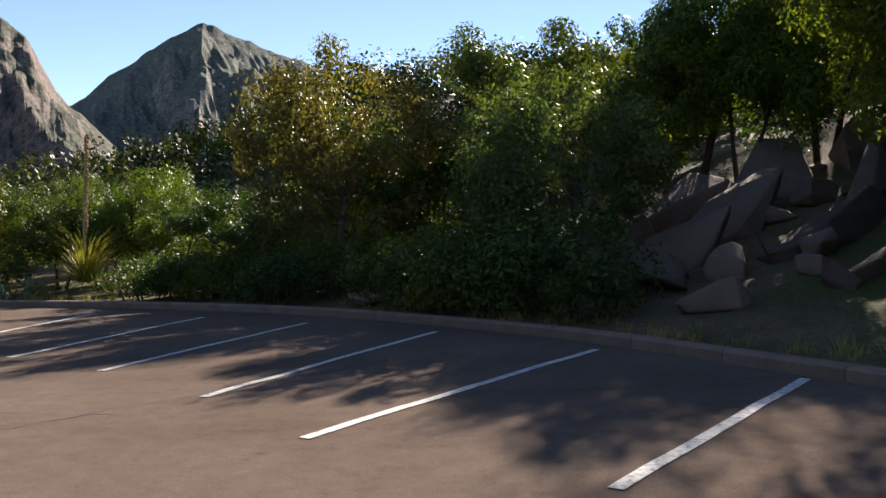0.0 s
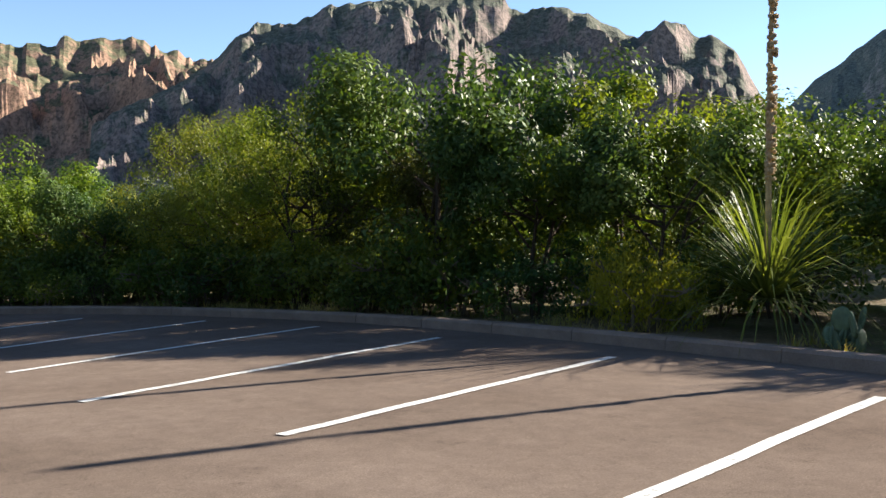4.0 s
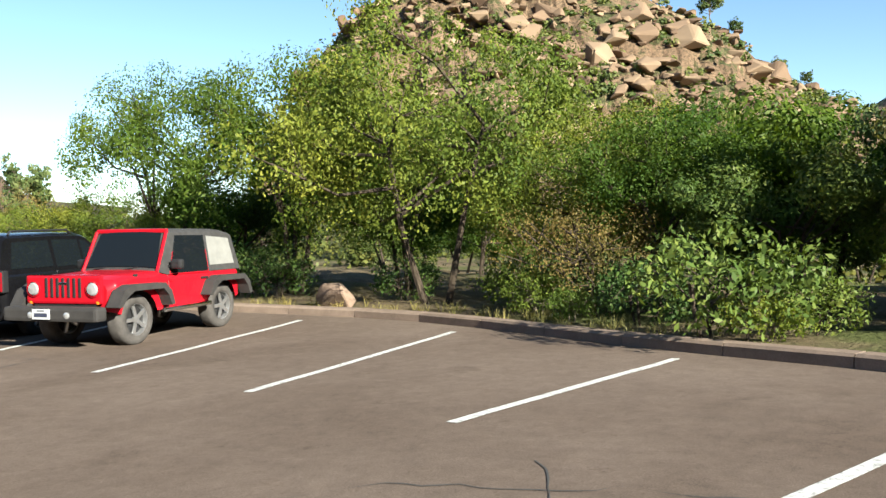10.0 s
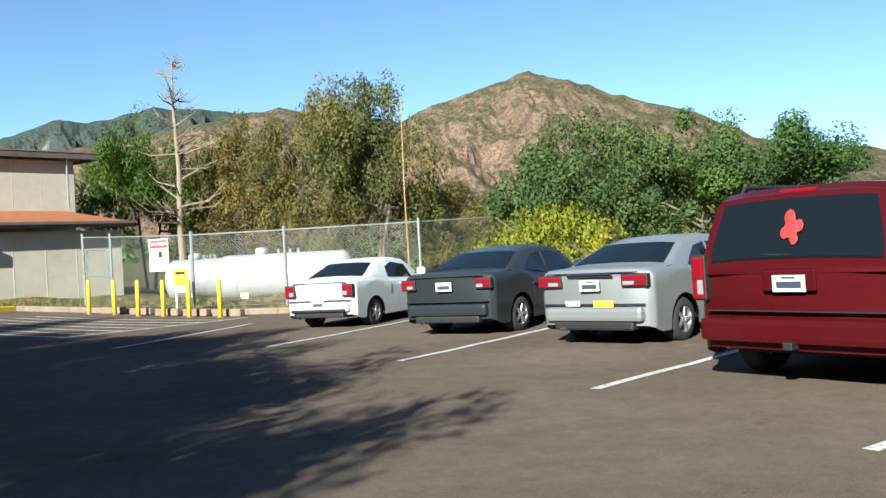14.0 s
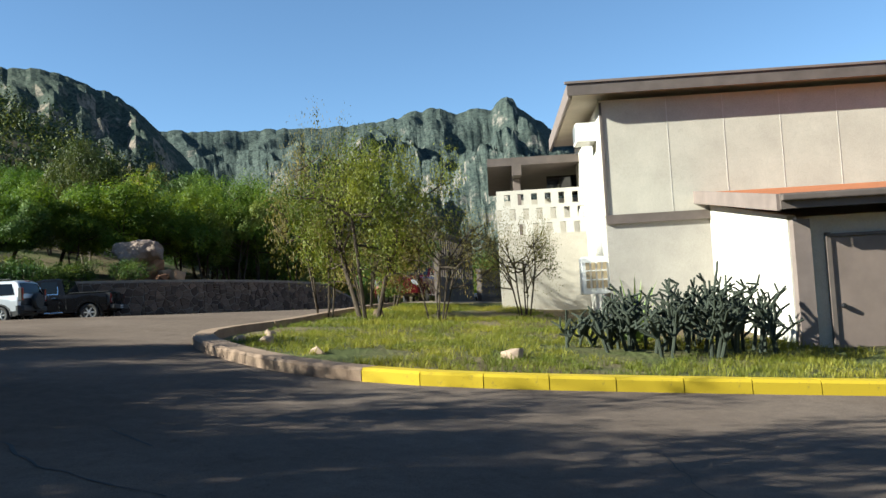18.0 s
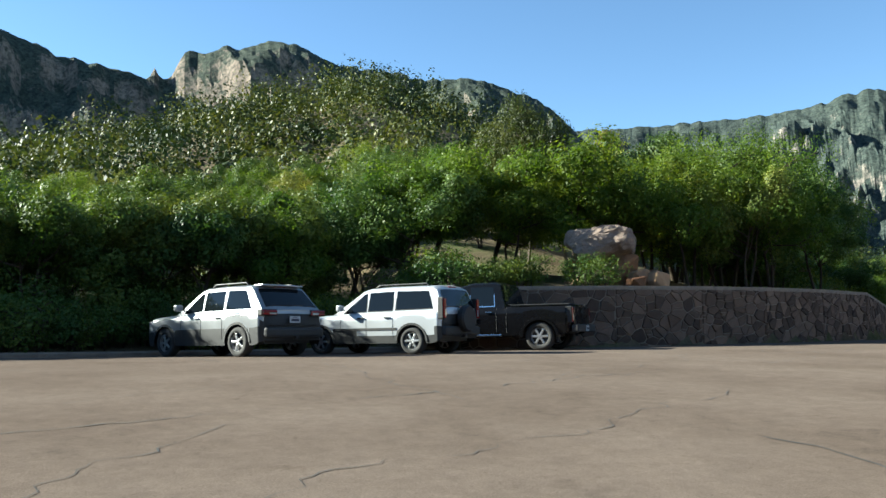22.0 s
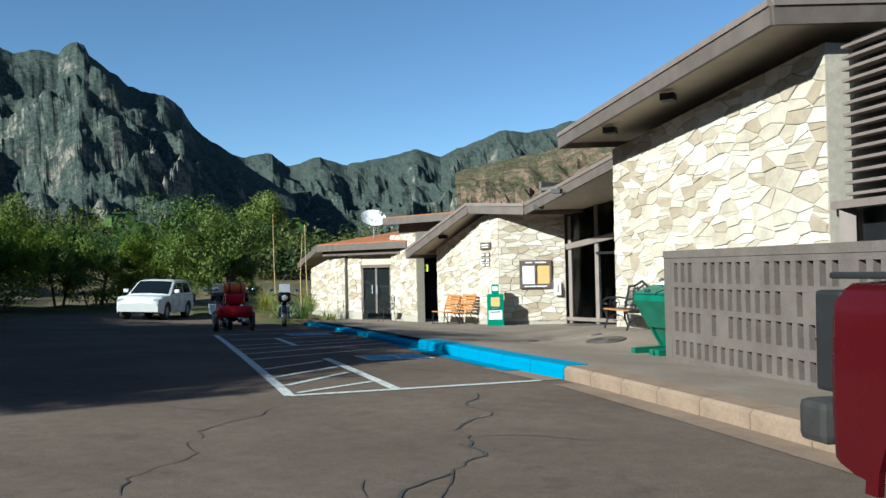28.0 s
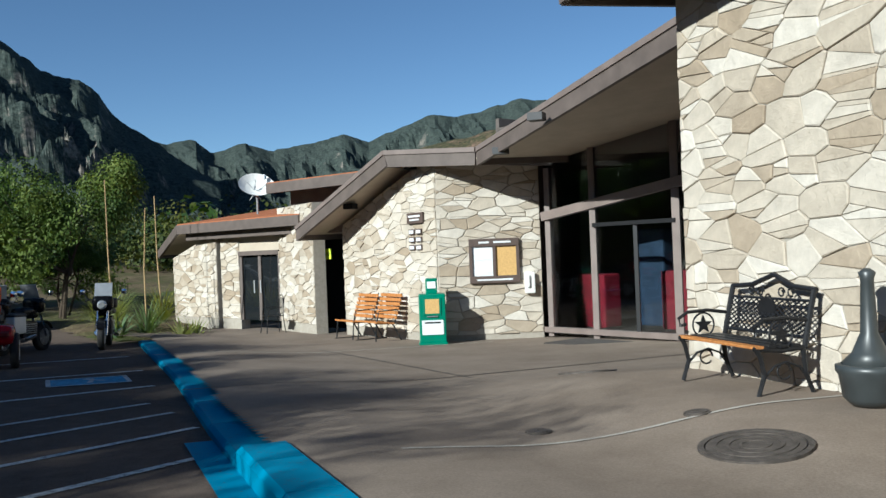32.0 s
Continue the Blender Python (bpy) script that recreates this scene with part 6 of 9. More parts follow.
bpart("door_frame", box(.07, .09, 2.16, (.55, -.04, -1.74)), FASCIA)
bpart("door_frame", box(.04, .08, 2.16, (1.545, -.04, -1.74)), TRIM_BROWN)
bpart("door_frame", box(1.03, .08, .05, (1.05, -.04, .35)), FASCIA)
bpart("handle", lathe([(.03, -.05), (.045, 0), (.03, .05)], 10, None, (.7, -.1, -.75), "y"), BLACK_METAL, "", None)
bpart("window", box(.6, .04, .58, (2.48, -.03, -.66)), DARK_GLASS, "small square dark window")
for (w, h, x, z) in ((.74, .07, 2.48, -.73), (.74, .07, 2.48, -.08), (.07, .72, 2.15, -.73), (.07, .72, 2.82, -.73)):
    bpart("window_frame", box(w, .09, h, (x, -.05, z)), TRIM_BROWN)


def aircon(x, y, z, w, turned=False):
    if turned:
        t = bpart("air_conditioner", box(.5, w, .44, (x, y, z), .02), WHITE_METAL, "white window air conditioner")
        for k in range(7):
            bpart("grille_slat", box(.012, w * .8, .03, (x - .258, y, z + .06 + .05 * k)), GALV)
    else:
        t = bpart("air_conditioner", box(w, .4, .4, (x, y, z), .02), WHITE_METAL, "white window air conditioner")
        for k in range(6):
            bpart("grille_slat", box(w * .8, .012, .03, (x, y - .208, z + .06 + .05 * k)), GALV)


aircon(5.2, -.15, -.05, .58)
aircon(-2.45, 6.2, 3.2, .7, True)
AMBER_BLIND = plain("amber_blind", (.32, .25, .15), .6)
bpart("window_box", box(.62, .6, .82, (-2.53, 5.45, -.3), .02), WHITE_METAL, "white barred box beside the corner")
for k in range(4):
    bpart("grille_pane", box(.085, .02, .56, (-2.715 + .125 * k, 5.142, -.17)), AMBER_BLIND)
for z in (.0, .2):
    bpart("grille_bar", box(.48, .02, .025, (-2.53, 5.135, z)), WHITE_METAL)
bpart("downpipe", tube([(11.3, 4.9, 4.0), (11.3, 4.9, 1.9)], .05, 8), GALV)
bpart("vent_cap", lathe([(.09, 0), (.09, .35), (.2, .4), (.2, .5), (.06, .58)], 14, None, (-.6, 9.4, 4.28)), GALV)

# -- the annexe behind it, with pierced block screens --
def pierced(name, label, ax, ay, dx, dy, length, z0, z1, rows, slot_w, pitch, solid_low, mat=BLOCK_BROWN, thick=.2, blank=0.06, seed=1, kind=""):
    """A block screen wall: piers and rails of block with open slots between."""
    t = thing(name, label, "screen wall", rigid(ax, ay, 0, dx, dy), kind=kind)
    rnd = random.Random(seed)
    part("base_course", box(length, thick, solid_low, (length / 2, 0, z0)), mat, t)
    hh = (z1 - z0 - solid_low - .1) / rows
    for r in range(rows):
        zz = z0 + solid_low + hh * r
        hs = hh - .07 if r else hh * .62
        part("rail", box(length, thick, hh - hs, (length / 2, 0, zz + hs)), mat, t)
        n = int(length / pitch)
        k = 0
        run = 0.0
        start = 0.0
        V = bmesh.new()
        x = 0.0
        while x < length - .01:
            wide = pitch - slot_w if rnd.random() > blank else pitch * 1.0 + pitch - slot_w
            wide = min(wide, length - x)
            box(wide, thick - .004, hs, (x + wide / 2, 0, zz), 0, V)
            x += wide + slot_w
        part("block_pier", V, mat, t)
    part("cap_course", box(length, thick + .02, .1, (length / 2, 0, z1 - .1)), mat, t)
    part("end_pier", box(.2, thick + .004, z1 - z0 - .11, (.1, 0, z0)), mat, t)
    return t


pierced("screen_wall", "brown pierced concrete block screen along the walk", 13.64, -43.45, -.63, .777, 8.4, -.32, 1.24, 4, .105, .2, .16, seed=4)
pierced("screen_wall", "taller brown slotted screen wall with a solid base", 8.2, -36.4, -.66, .75, 6.0, -.6, 2.42, 2, .14, .36, 1.35, seed=6)
annexe = thing("annexe", "cream annexe with a flat brown roof and pierced screen", "building")
_am = rigid(-3.1, -27.67, 0, BX, BY)


def apart(name, bm, mat, label=""):
    bm.transform(_am)
    return part(name, bm, mat, annexe, label)


# the duller stucco on this front carries the shrubs' shade in its colour
apart("front_wall", box(5.8, .25, 2.3, (3.9, .1, -.9)), STUCCO, "pale stucco wall toned down in colour for shrub shade")
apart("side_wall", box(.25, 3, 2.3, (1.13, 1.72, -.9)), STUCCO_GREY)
for r in range(3):
    for k in range(16):
        apart("screen_block", box(.2, .16, .3, (1.1 + .36 * k + .12 * (r % 2), .1, 1.4 + .4 * r)), STUCCO_WHITE_AND_LIT)
    apart("screen_rail", box(5.8, .16, .1, (3.9, .1, 1.7 + .4 * r)), STUCCO_WHITE_AND_LIT)
apart("inner_wall", box(6, .2, 3.4, (4.0, 2.4, -.8)), STUCCO, "cream wall behind the screen")
apart("window", box(2.2, .05, .6, (3.6, 2.27, 2.65)), DARK_GLASS)
apart("roof", box(6.6, 6.4, .22, (4.1, 4.0, 3.4)), FASCIA, "flat dark brown roof slab")
apart("roof_beam", box(.25, 6, .3, (1.6, 3.6, 3.1)), FASCIA)
apart("roof_beam", box(.25, 6, .3, (4.6, 3.6, 3.1)), FASCIA)
apart("post", box(.2, .2, 2.6, (1.6, 1.4, .8)), TRIM_BROWN)

# -- the retaining wall --
retaining = thing("retaining_wall", "dark rubble stone retaining wall with mortar joints", "retaining wall", kind="structure")
_line = [(19.15, -21.2), (19.15, -25.9), (19.95, -29), (20.95, -31.7), (22.65, -34.8), (24.65, -37.9), (27.45, -41), (30.9, -44.6)]
for i, ((ax, ay), (bx, by)) in enumerate(zip(_line, _line[1:])):
    L = math.hypot(bx - ax, by - ay)
    za, zb = G(ax, ay), G(bx, by)
    ha, hb = float(wall_top(ax + .5, ay)), float(wall_top(bx + .5, by))
    if i == 0:
        ha = hb
    # the wall's face looks to the lot, so it runs back to front
    m = rigid(bx, by, 0, ax - bx, ay - by) @ Matrix.Diagonal((1, -1, 1, 1))
    m = rigid(ax, ay, 0, bx - ax, by - ay)
    core = bmesh.new()
    o = [(0, za - .3), (L, zb - .3), (L, zb + hb + .12), (0, za + ha + .12)]
    prism(o, .38, core)
    core.transform(m @ Matrix.Diagonal((1, 1, 1, 1)))
    part("wall_core", core, DARK_MORTAR, retaining)
    stones(retaining, m, L, min(za, zb) + .02, lambda x, za=za, zb=zb, ha=ha, hb=hb, L=L: za + ha + (zb + hb - za - ha) * x / L + .1, RUBBLE_STONE, RUBBLE_STONES, 50 + i, (.36, .29), .045, 300 if i in (2, 3, 4) else 0, .016, .12)
    cap = bmesh.new()
    prism([(0, za + ha + .12), (L, zb + hb + .12), (L, zb + hb + .2), (0, za + ha + .2)], .42, cap)
    cap.transform(m @ Matrix.Translation((0, -.02, 0)))
    part("coping", cap, DARK_MORTAR, retaining)

# -- the stone visitor building --
visitor = thing("visitor_building", "pale rubble stone visitor building with brown sloping roofs", "building")
U = (-.63, .777)
FLOOR = -.75
big_wall = thing("stone_wall", "tall pale limestone wall of irregular fitted stones", "stone wall", kind="structure")
_wm = rigid(16.3, -49.78, 0, *U)
_fm = rigid(16.3 + U[0] * 7.4, -49.78 + U[1] * 7.4, 0, -U[0], -U[1])


def top_big(x):
    return 3.55 + .06 * (7.4 - x)


_c = bmesh.new()
prism([(0, -1.2), (7.4, -1.2), (7.4, top_big(7.4)), (0, top_big(0))], 4.0, _c)
_c.transform(_fm @ Matrix.Diagonal((1, -1, 1, 1)))
bmesh.ops.reverse_faces(_c, faces=_c.faces)
part("wall_core", _c, MORTAR, big_wall)
stones(big_wall, _wm, 7.4, -.62, lambda x: 3.55 + .06 * x, PALE_STONE, PALE_STONES, 11, (.40, .195), .022, 300, .005, .5)


def face(owner, a, b, low, high, seed, limit=120, thick=.3, core=True):
    """A stone faced wall between two plan points; seen from the side that lies to the right when going from a to b."""
    L = math.hypot(b[0] - a[0], b[1] - a[1])
    m = rigid(a[0], a[1], 0, b[0] - a[0], b[1] - a[1])
    hi = high if callable(high) else (lambda x, h=high: h)
    c = bmesh.new()
    prism([(0, low - .4), (L, low - .4), (L, hi(L)), (0, hi(0))], thick, c)
    c.transform(m)
    part("wall_core", c, MORTAR, owner)
    stones(owner, m, L, low, hi, PALE_STONE, PALE_STONES, seed, (.36, .17), .028, limit, .006, .4)


front_wall = thing("stone_wall", "pale limestone corner wall beside the entrance", "stone wall", kind="structure")
K = (21.95, -56.35)
face(front_wall, (25.4, -58.75), K, -.62, lambda x: 1.75 + .33 * x * .9, 21, 180)
face(front_wall, K, (20.1, -57.2), -.62, 2.75, 22, 120)
left_wall = thing("stone_wall", "pale limestone piers beside the double doors", "stone wall", kind="structure")
face(left_wall, (28.3, -60.4), (26.35, -58.95), -.62, 2.35, 23, 100)
face(left_wall, (30.75, -61.15), (29.98, -60.95), -.62, 1.75, 24, 60)
face(left_wall, (33.4, -62.3), (30.9, -61.15), -.62, lambda x: 1.15 + .25 * x, 25, 80)

# entrance glazing: posts, a raking transom and dark panes
glazing = thing("entrance_glazing", "tall brown framed entrance windows and glass doors", "entrance", kind="structure")
GA, GB = Vector((20.05, -57.2, 0)), Vector((16.2, -55.2, 0))
gd = (GB - GA).normalized()
gl = (GB - GA).length
for u, w in ((0.03, .1), (.295, .11), (.72, .13), (.98, .12)):
    p = GA + gd * gl * u
    beam(glazing, "post", (p.x, p.y, 2.55 + 1.1 * u), (p.x, p.y, -.7), w, w, TRIM_BROWN)
beam(glazing, "transom", (GA.x, GA.y, 1.72), (GB.x, GB.y, 2.3), .12, .17, TRIM_BROWN)
beam(glazing, "sill", (GA.x, GA.y, -.52), (GB.x, GB.y, -.52), .12, .1, TRIM_BROWN)
beam(glazing, "door_rail", ((GA + gd * gl * .3).x, (GA + gd * gl * .3).y, 1.45), ((GA + gd * gl * .72).x, (GA + gd * gl * .72).y, 1.45), .08, .07, BLACK_METAL)
beam(glazing, "door_stile", ((GA + gd * gl * .52).x, (GA + gd * gl * .52).y, 1.45), ((GA + gd * gl * .52).x, (GA + gd * gl * .52).y, -.6), .07, .07, BLACK_METAL)
_g = bmesh.new()
box(gl, .02, 4.4, (gl / 2, .08, -.7), 0, _g)
_g.transform(rigid(GA.x, GA.y, 0, gd.x, gd.y))
CLEAR = Nodes("shop_glass", 0.02)
_t = CLEAR.t.nodes.new("ShaderNodeBsdfTransparent")
_t.inputs["Color"].default_value = (.75, .78, .78, 1)
_gg = CLEAR.t.nodes.new("ShaderNodeBsdfGlossy")
_gg.inputs["Roughness"].default_value = .02
_mm = CLEAR.t.nodes.new("ShaderNodeMixShader")
_fr = CLEAR.t.nodes.new("ShaderNodeFresnel")
_fr.inputs["IOR"].default_value = 1.5
CLEAR.link(_fr.outputs[0], _mm.inputs[0])
CLEAR.link(_t.outputs[0], _mm.inputs[1])
CLEAR.link(_gg.outputs[0], _mm.inputs[2])
CLEAR.link(_mm.outputs[0], CLEAR.t.nodes["Material Output"].inputs["Surface"])
part("pane", _g, CLEAR.mat, glazing)
# the shop behind the glass, its dimness put into one dark wall colour
SHOP = plain("interior_dimness_paint", (.10, .085, .075), .8)
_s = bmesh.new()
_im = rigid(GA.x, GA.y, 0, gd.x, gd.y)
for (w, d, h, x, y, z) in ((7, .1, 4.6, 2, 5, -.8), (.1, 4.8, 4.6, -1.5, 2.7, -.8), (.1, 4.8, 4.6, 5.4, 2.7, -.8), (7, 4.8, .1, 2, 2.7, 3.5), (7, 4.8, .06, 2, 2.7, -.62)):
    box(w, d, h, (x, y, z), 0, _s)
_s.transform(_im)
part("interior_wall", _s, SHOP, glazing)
for i, (x, y, w, d, h, c) in enumerate(((.55, .9, .8, .5, 1.05, (.45, .02, .05)), (1.5, 1.6, .6, .4, 1.9, (.05, .08, .15)), (2.5, 1.2, .9, .5, 1.1, (.35, .03, .05)), (3.2, 1.8, .7, .4, 1.7, (.09, .08, .08)), (3.85, .9, .3, .4, 1.4, (.02, .18, .4)))):
    b = box(w, d, h, (x, y, -.58), .05)
    b.transform(_im)
    solid("display_rack", b, plain("rack_cloth_%d" % i, c, .8, vary=.3), "dark display rack with goods behind the shop window", "display rack", group="goods in the shop window")

# roofs: each a plate with a brown fascia and a tan soffit
def roof(owner, corners, thick=.3, lip=.05):
    slab(owner, "roof_deck", corners, .08, TRIM_BROWN)
    inner = [(x, y, z - .12) for x, y, z in corners]
    slab(owner, "soffit", inner, .05, SOFFIT)
    n = len(corners)
    for i in range(n):
        a, b = corners[i], corners[(i + 1) % n]
        beam(owner, "fascia", (a[0], a[1], a[2] + .015), (b[0], b[1], b[2] + .015), .07, thick, FASCIA)
        beam(owner, "drip_edge", (a[0], a[1], a[2] + .05), (b[0], b[1], b[2] + .05), .12, .09, TRIM_BROWN)


roof(visitor, [(17.52, -49.79, 3.95), (12.2, -43.2, 4.4), (9.6, -45.3, 4.6), (14.8, -52.2, 4.1)])
roof(visitor, [(20.87, -55.9, 2.9), (16.4, -51.4, 3.76), (13.2, -54.2, 3.9), (17.4, -58.6, 3.0)])
roof(visitor, [(23.05, -56.4, 3.06), (20.87, -55.85, 2.9), (18.6, -59, 2.95), (21.6, -60.4, 3.08)])
roof(visitor, [(26.4, -58.3, 1.7), (23.05, -56.4, 3.06), (21.6, -60.4, 3.08), (24.8, -61.8, 1.75)])
for x, y, z in ((16.0, -48.6, 3.72), (14.3, -46.4, 3.86), (20.2, -55.3, 2.72), (19.0, -53.6, 3.0), (22.6, -56.7, 2.72), (24.6, -57.7, 2.05)):
    part("soffit_lamp", box(.24, .24, .12, (x, y, z)), BLACK_METAL, visitor, "small dark soffit lamp")
slab(visitor, "closing_wall", [(25.4, -58.8, 2.0), (26.35, -59, 1.9), (26.8, -60.4, 1.9), (25.8, -60.2, 2.0)], .35, TRIM_BROWN)
# recessed doorway and double doors
# a black sheet inside the opening stands for the recess's shade
beam(visitor, "doorway_back", (25.6, -60, 1.8), (26.9, -60.1, 1.8), .1, 2.6, BLACK_METAL)
beam(visitor, "doorway_head", (25.4, -58.95, 1.75), (26.4, -59.1, 1.75), .12, .16, TRIM_BROWN)
doors = thing("door_double", "dark bronze glass double doors under the orange roof", "door", kind="structure")
beam(doors, "head", (28.3, -60.42, 1.25), (29.98, -60.96, 1.25), .12, .12, FASCIA)
beam(doors, "panel_over_door", (28.2, -60.45, 1.85), (30.1, -61.05, 1.85), .1, .6, SOFFIT)
for u in (0.02, .5, .98):
    x, y = 28.3 + 1.68 * u, -60.42 - .54 * u
    beam(doors, "stile", (x, y, 1.2), (x, y, -.65), .09, .09, FASCIA)
beam(doors, "pane", (28.3, -60.5, 1.2), (29.98, -61.04, 1.2), .03, 1.85, DARK_GLASS)
for u in (.42, .58):
    x, y = 28.3 + 1.68 * u, -60.42 - .54 * u
    beam(doors, "pull_handle", (x + .03, y + .09, .45), (x + .03, y + .09, .1), .03, .03, GALV, "steel pull handle")
wing = thing("orange_roof_wing", "low stone wing with an orange gravel roof", "building")
def tilted(owner, corners):
    slab(owner, "roof_deck", corners, .06, ORANGE_ROOF, "orange roof covering")
    n = len(corners)
    for i in range(n):
        a, b = corners[i], corners[(i + 1) % n]
        beam(owner, "fascia", (a[0], a[1], a[2] - .03), (b[0], b[1], b[2] - .03), .08, .26, FASCIA)
    slab(owner, "soffit", [(x, y, z - .16) for x, y, z in corners], .04, SOFFIT)
tilted(wing, [(32.3, -61.2, 2.12), (27.0, -59.4, 2.12), (25.6, -63.6, 2.75), (31, -65.6, 2.75)])
tilted(wing, [(34.9, -63.4, 1.45), (32.3, -61.2, 2.12), (31, -65.6, 2.75), (33.8, -67, 1.5)])
tilted(wing, [(28.6, -60.4, 3.05), (23, -58.6, 3.05), (21, -63, 3.5), (26.4, -65, 3.5)])
slab(wing, "upper_wall", [(28.2, -60.9, 2.85), (23.4, -59.3, 2.85), (22, -62.6, 2.85), (26.4, -64.2, 2.85)], .9, FASCIA)
beam(wing, "roof_beam", (32.1, -61.4, 1.84), (27.2, -59.75, 1.84), .14, .2, FASCIA)
# louvred end of the big roof
louvre = thing("louvre_screen", "brown slatted louvre screen under the roof", "louvre", kind="structure")
for k in range(14):
    a = (16.2 + U[0] * 7.5 - .1, -49.75 + U[1] * 7.5 - .08, 3.9 - .15 * k)
    b = (16.2 + U[0] * 10.6 - .1, -49.75 + U[1] * 10.6 - .08, 3.9 - .15 * k)
    beam(louvre, "slat", a, b, .16, .04, TRIM_BROWN)
beam(louvre, "frame_rail", (16.2 + U[0] * 7.4, -49.75 + U[1] * 7.4, 1.84), (16.2 + U[0] * 10.6, -49.75 + U[1] * 10.6, 1.84), .2, .1, TRIM_BROWN)
beam(louvre, "back_panel", (16.2 + U[0] * 7.4 - .2, -49.75 + U[1] * 7.4 - .2, 4), (16.2 + U[0] * 10.6 - .2, -49.75 + U[1] * 10.6 - .2, 4), .05, 4.6, BLACK_METAL)
beam(louvre, "post", (16.2 + U[0] * 7.6, -49.75 + U[1] * 7.6, 1.8), (16.2 + U[0] * 7.6, -49.75 + U[1] * 7.6, -.6), .2, .2, TRIM_BROWN)

# ---- parked vehicles ----
def lacquer(name, c, metal=0.0, rough=0.22, coat=0.26):
    """Car paint: a base under clear lacquer, with a little dust."""
    n = Nodes(name, rough, metal)
    d = n.ramp(n.noise(3.0, 6, 0.7), (0.35, c), (0.8, tuple(v * 0.95 + 0.002 for v in c)))
    n.color(d)
    n.b.inputs["Coat Weight"].default_value = coat
    n.b.inputs["Specular IOR Level"].default_value = 0.06
    n.b.inputs["Coat Roughness"].default_value = 0.06
    r = n.ramp(n.noise(2.0, 5), (0.3, (rough, rough, rough)), (0.8, (rough + .14, rough + .14, rough + .14)))
    n.rough(r)
    return n.mat


RED_PAINT = lacquer("red_car_paint", (0.33, 0.005, 0.013))
MAROON_PAINT = lacquer("dark_red_car_paint", (0.058, 0.004, 0.0065), 0.2)
BLACK_PAINT = lacquer("black_car_paint", (0.004, 0.004, 0.005))
NAVY_PAINT = lacquer("blue_black_car_paint", (0.002, 0.003, 0.005))
SILVER_PAINT = lacquer("silver_car_paint", (0.29, 0.30, 0.31), 0.55, 0.3)
PALE_SILVER = lacquer("pale_silver_car_paint", (0.46, 0.475, 0.49), 0.4, 0.3)
GREY_PAINT = lacquer("dark_grey_car_paint", (0.034, 0.039, 0.046), 0.4, 0.28)
WHITE_PAINT = lacquer("white_car_paint", (0.52, 0.53, 0.53))
CAR_GLASS = make_glass("car_window_glass", (0.006, 0.008, 0.010), 0.03)
CAR_GLASS.node_tree.nodes["Principled BSDF"].inputs["Specular IOR Level"].default_value = 0.3
TYRE_MAT = plain("tyre_rubber", (0.022, 0.021, 0.020), 0.85, vary=0.3, scale=8, bump=0.4)
DUSTY_TYRE = plain("dusty_tyre_rubber", (0.055, 0.05, 0.046), 0.95, vary=0.35, scale=8, bump=0.4)
RIM_MAT = plain("alloy_rim", (0.50, 0.50, 0.51), 0.3, 0.85, vary=0.12)
CHROME = plain("chrome", (0.72, 0.73, 0.75), 0.12, 1.0, vary=0.05)
TRIM_BLACK = plain("black_plastic_trim", (0.011, 0.011, 0.012), 0.6, vary=0.25, bump=0.2)
FLARE_GREY = plain("dusty_fender_plastic", (0.024, 0.022, 0.021), 0.75, vary=0.3, scale=5, bump=0.2)
LAMP_RED = plain("red_lamp_lens", (0.16, 0.005, 0.010), 0.1, vary=0.08, scale=6)
LAMP_CLEAR = plain("clear_lamp_lens", (0.42, 0.43, 0.44), 0.10, 0.5, vary=0.1)
AMBER = plain("amber_lens", (0.75, 0.22, 0.02), 0.2)
PLATE_MAT = plain("plate_white", (0.42, 0.43, 0.44), 0.5, vary=0.05)
PLATE_INK = plain("plate_dark_ink", (0.03, 0.035, 0.06), 0.6)
SOFT_TOP = plain("black_canvas_top", (0.030, 0.029, 0.029), 0.9, vary=0.3, scale=9, bump=0.5)
DECAL_RED = plain("red_decal", (0.30, 0.025, 0.025), 0.5)
DECAL_WHITE = plain("white_sticker", (0.75, 0.75, 0.74), 0.5)
DECAL_YELLOW = plain("yellow_sticker", (0.75, 0.55, 0.03), 0.5)


def wheel_meshes(r, w, spokes, tyre_mat=None, dark=False):
    tyre = lathe([(r * .62, -w / 2), (r * .9, -w / 2), (r * .985, -w * .36), (r, -w * .2), (r, w * .2), (r * .985, w * .36), (r * .9, w / 2), (r * .62, w / 2), (r * .62, -w / 2)], 28, None, (0, 0, 0), "y", False)
    rim = lathe([(r * .64, -w * .46), (r * .60, -w * .46), (r * .56, -w * .2), (r * .2, -w * .15), (r * .2, w * .15), (r * .56, w * .2), (r * .60, w * .46), (r * .64, w * .46), (r * .64, -w * .46)], 24, None, (0, 0, 0), "y", False)
    spoke = bmesh.new()
    for s in (-1, 1):
        for k in range(spokes):
            a = 2 * math.pi * k / spokes
            box(r * .46, .03, r * .15, (0, 0, 0), .008, spoke, Matrix.Rotation(a, 4, "Y") @ Matrix.Translation((r * .34, s * w * .40, 0)), False)
    for s in (-1, 1):
        lathe([(r * .15, s * w * .3), (r * .15, s * w * .43), (r * .06, s * w * .46)], 12, spoke, (0, 0, 0), "y")
    back = lathe([(r * .55, -w * .22), (r * .55, w * .22)], 20, None, (0, 0, 0), "y")
    return (bm_mesh("tyre", tyre, tyre_mat or TYRE_MAT, True), bm_mesh("rim", rim, RIM_MAT), bm_mesh("spokes", spoke, RIM_MAT), bm_mesh("brake_disc", back, TRIM_BLACK))


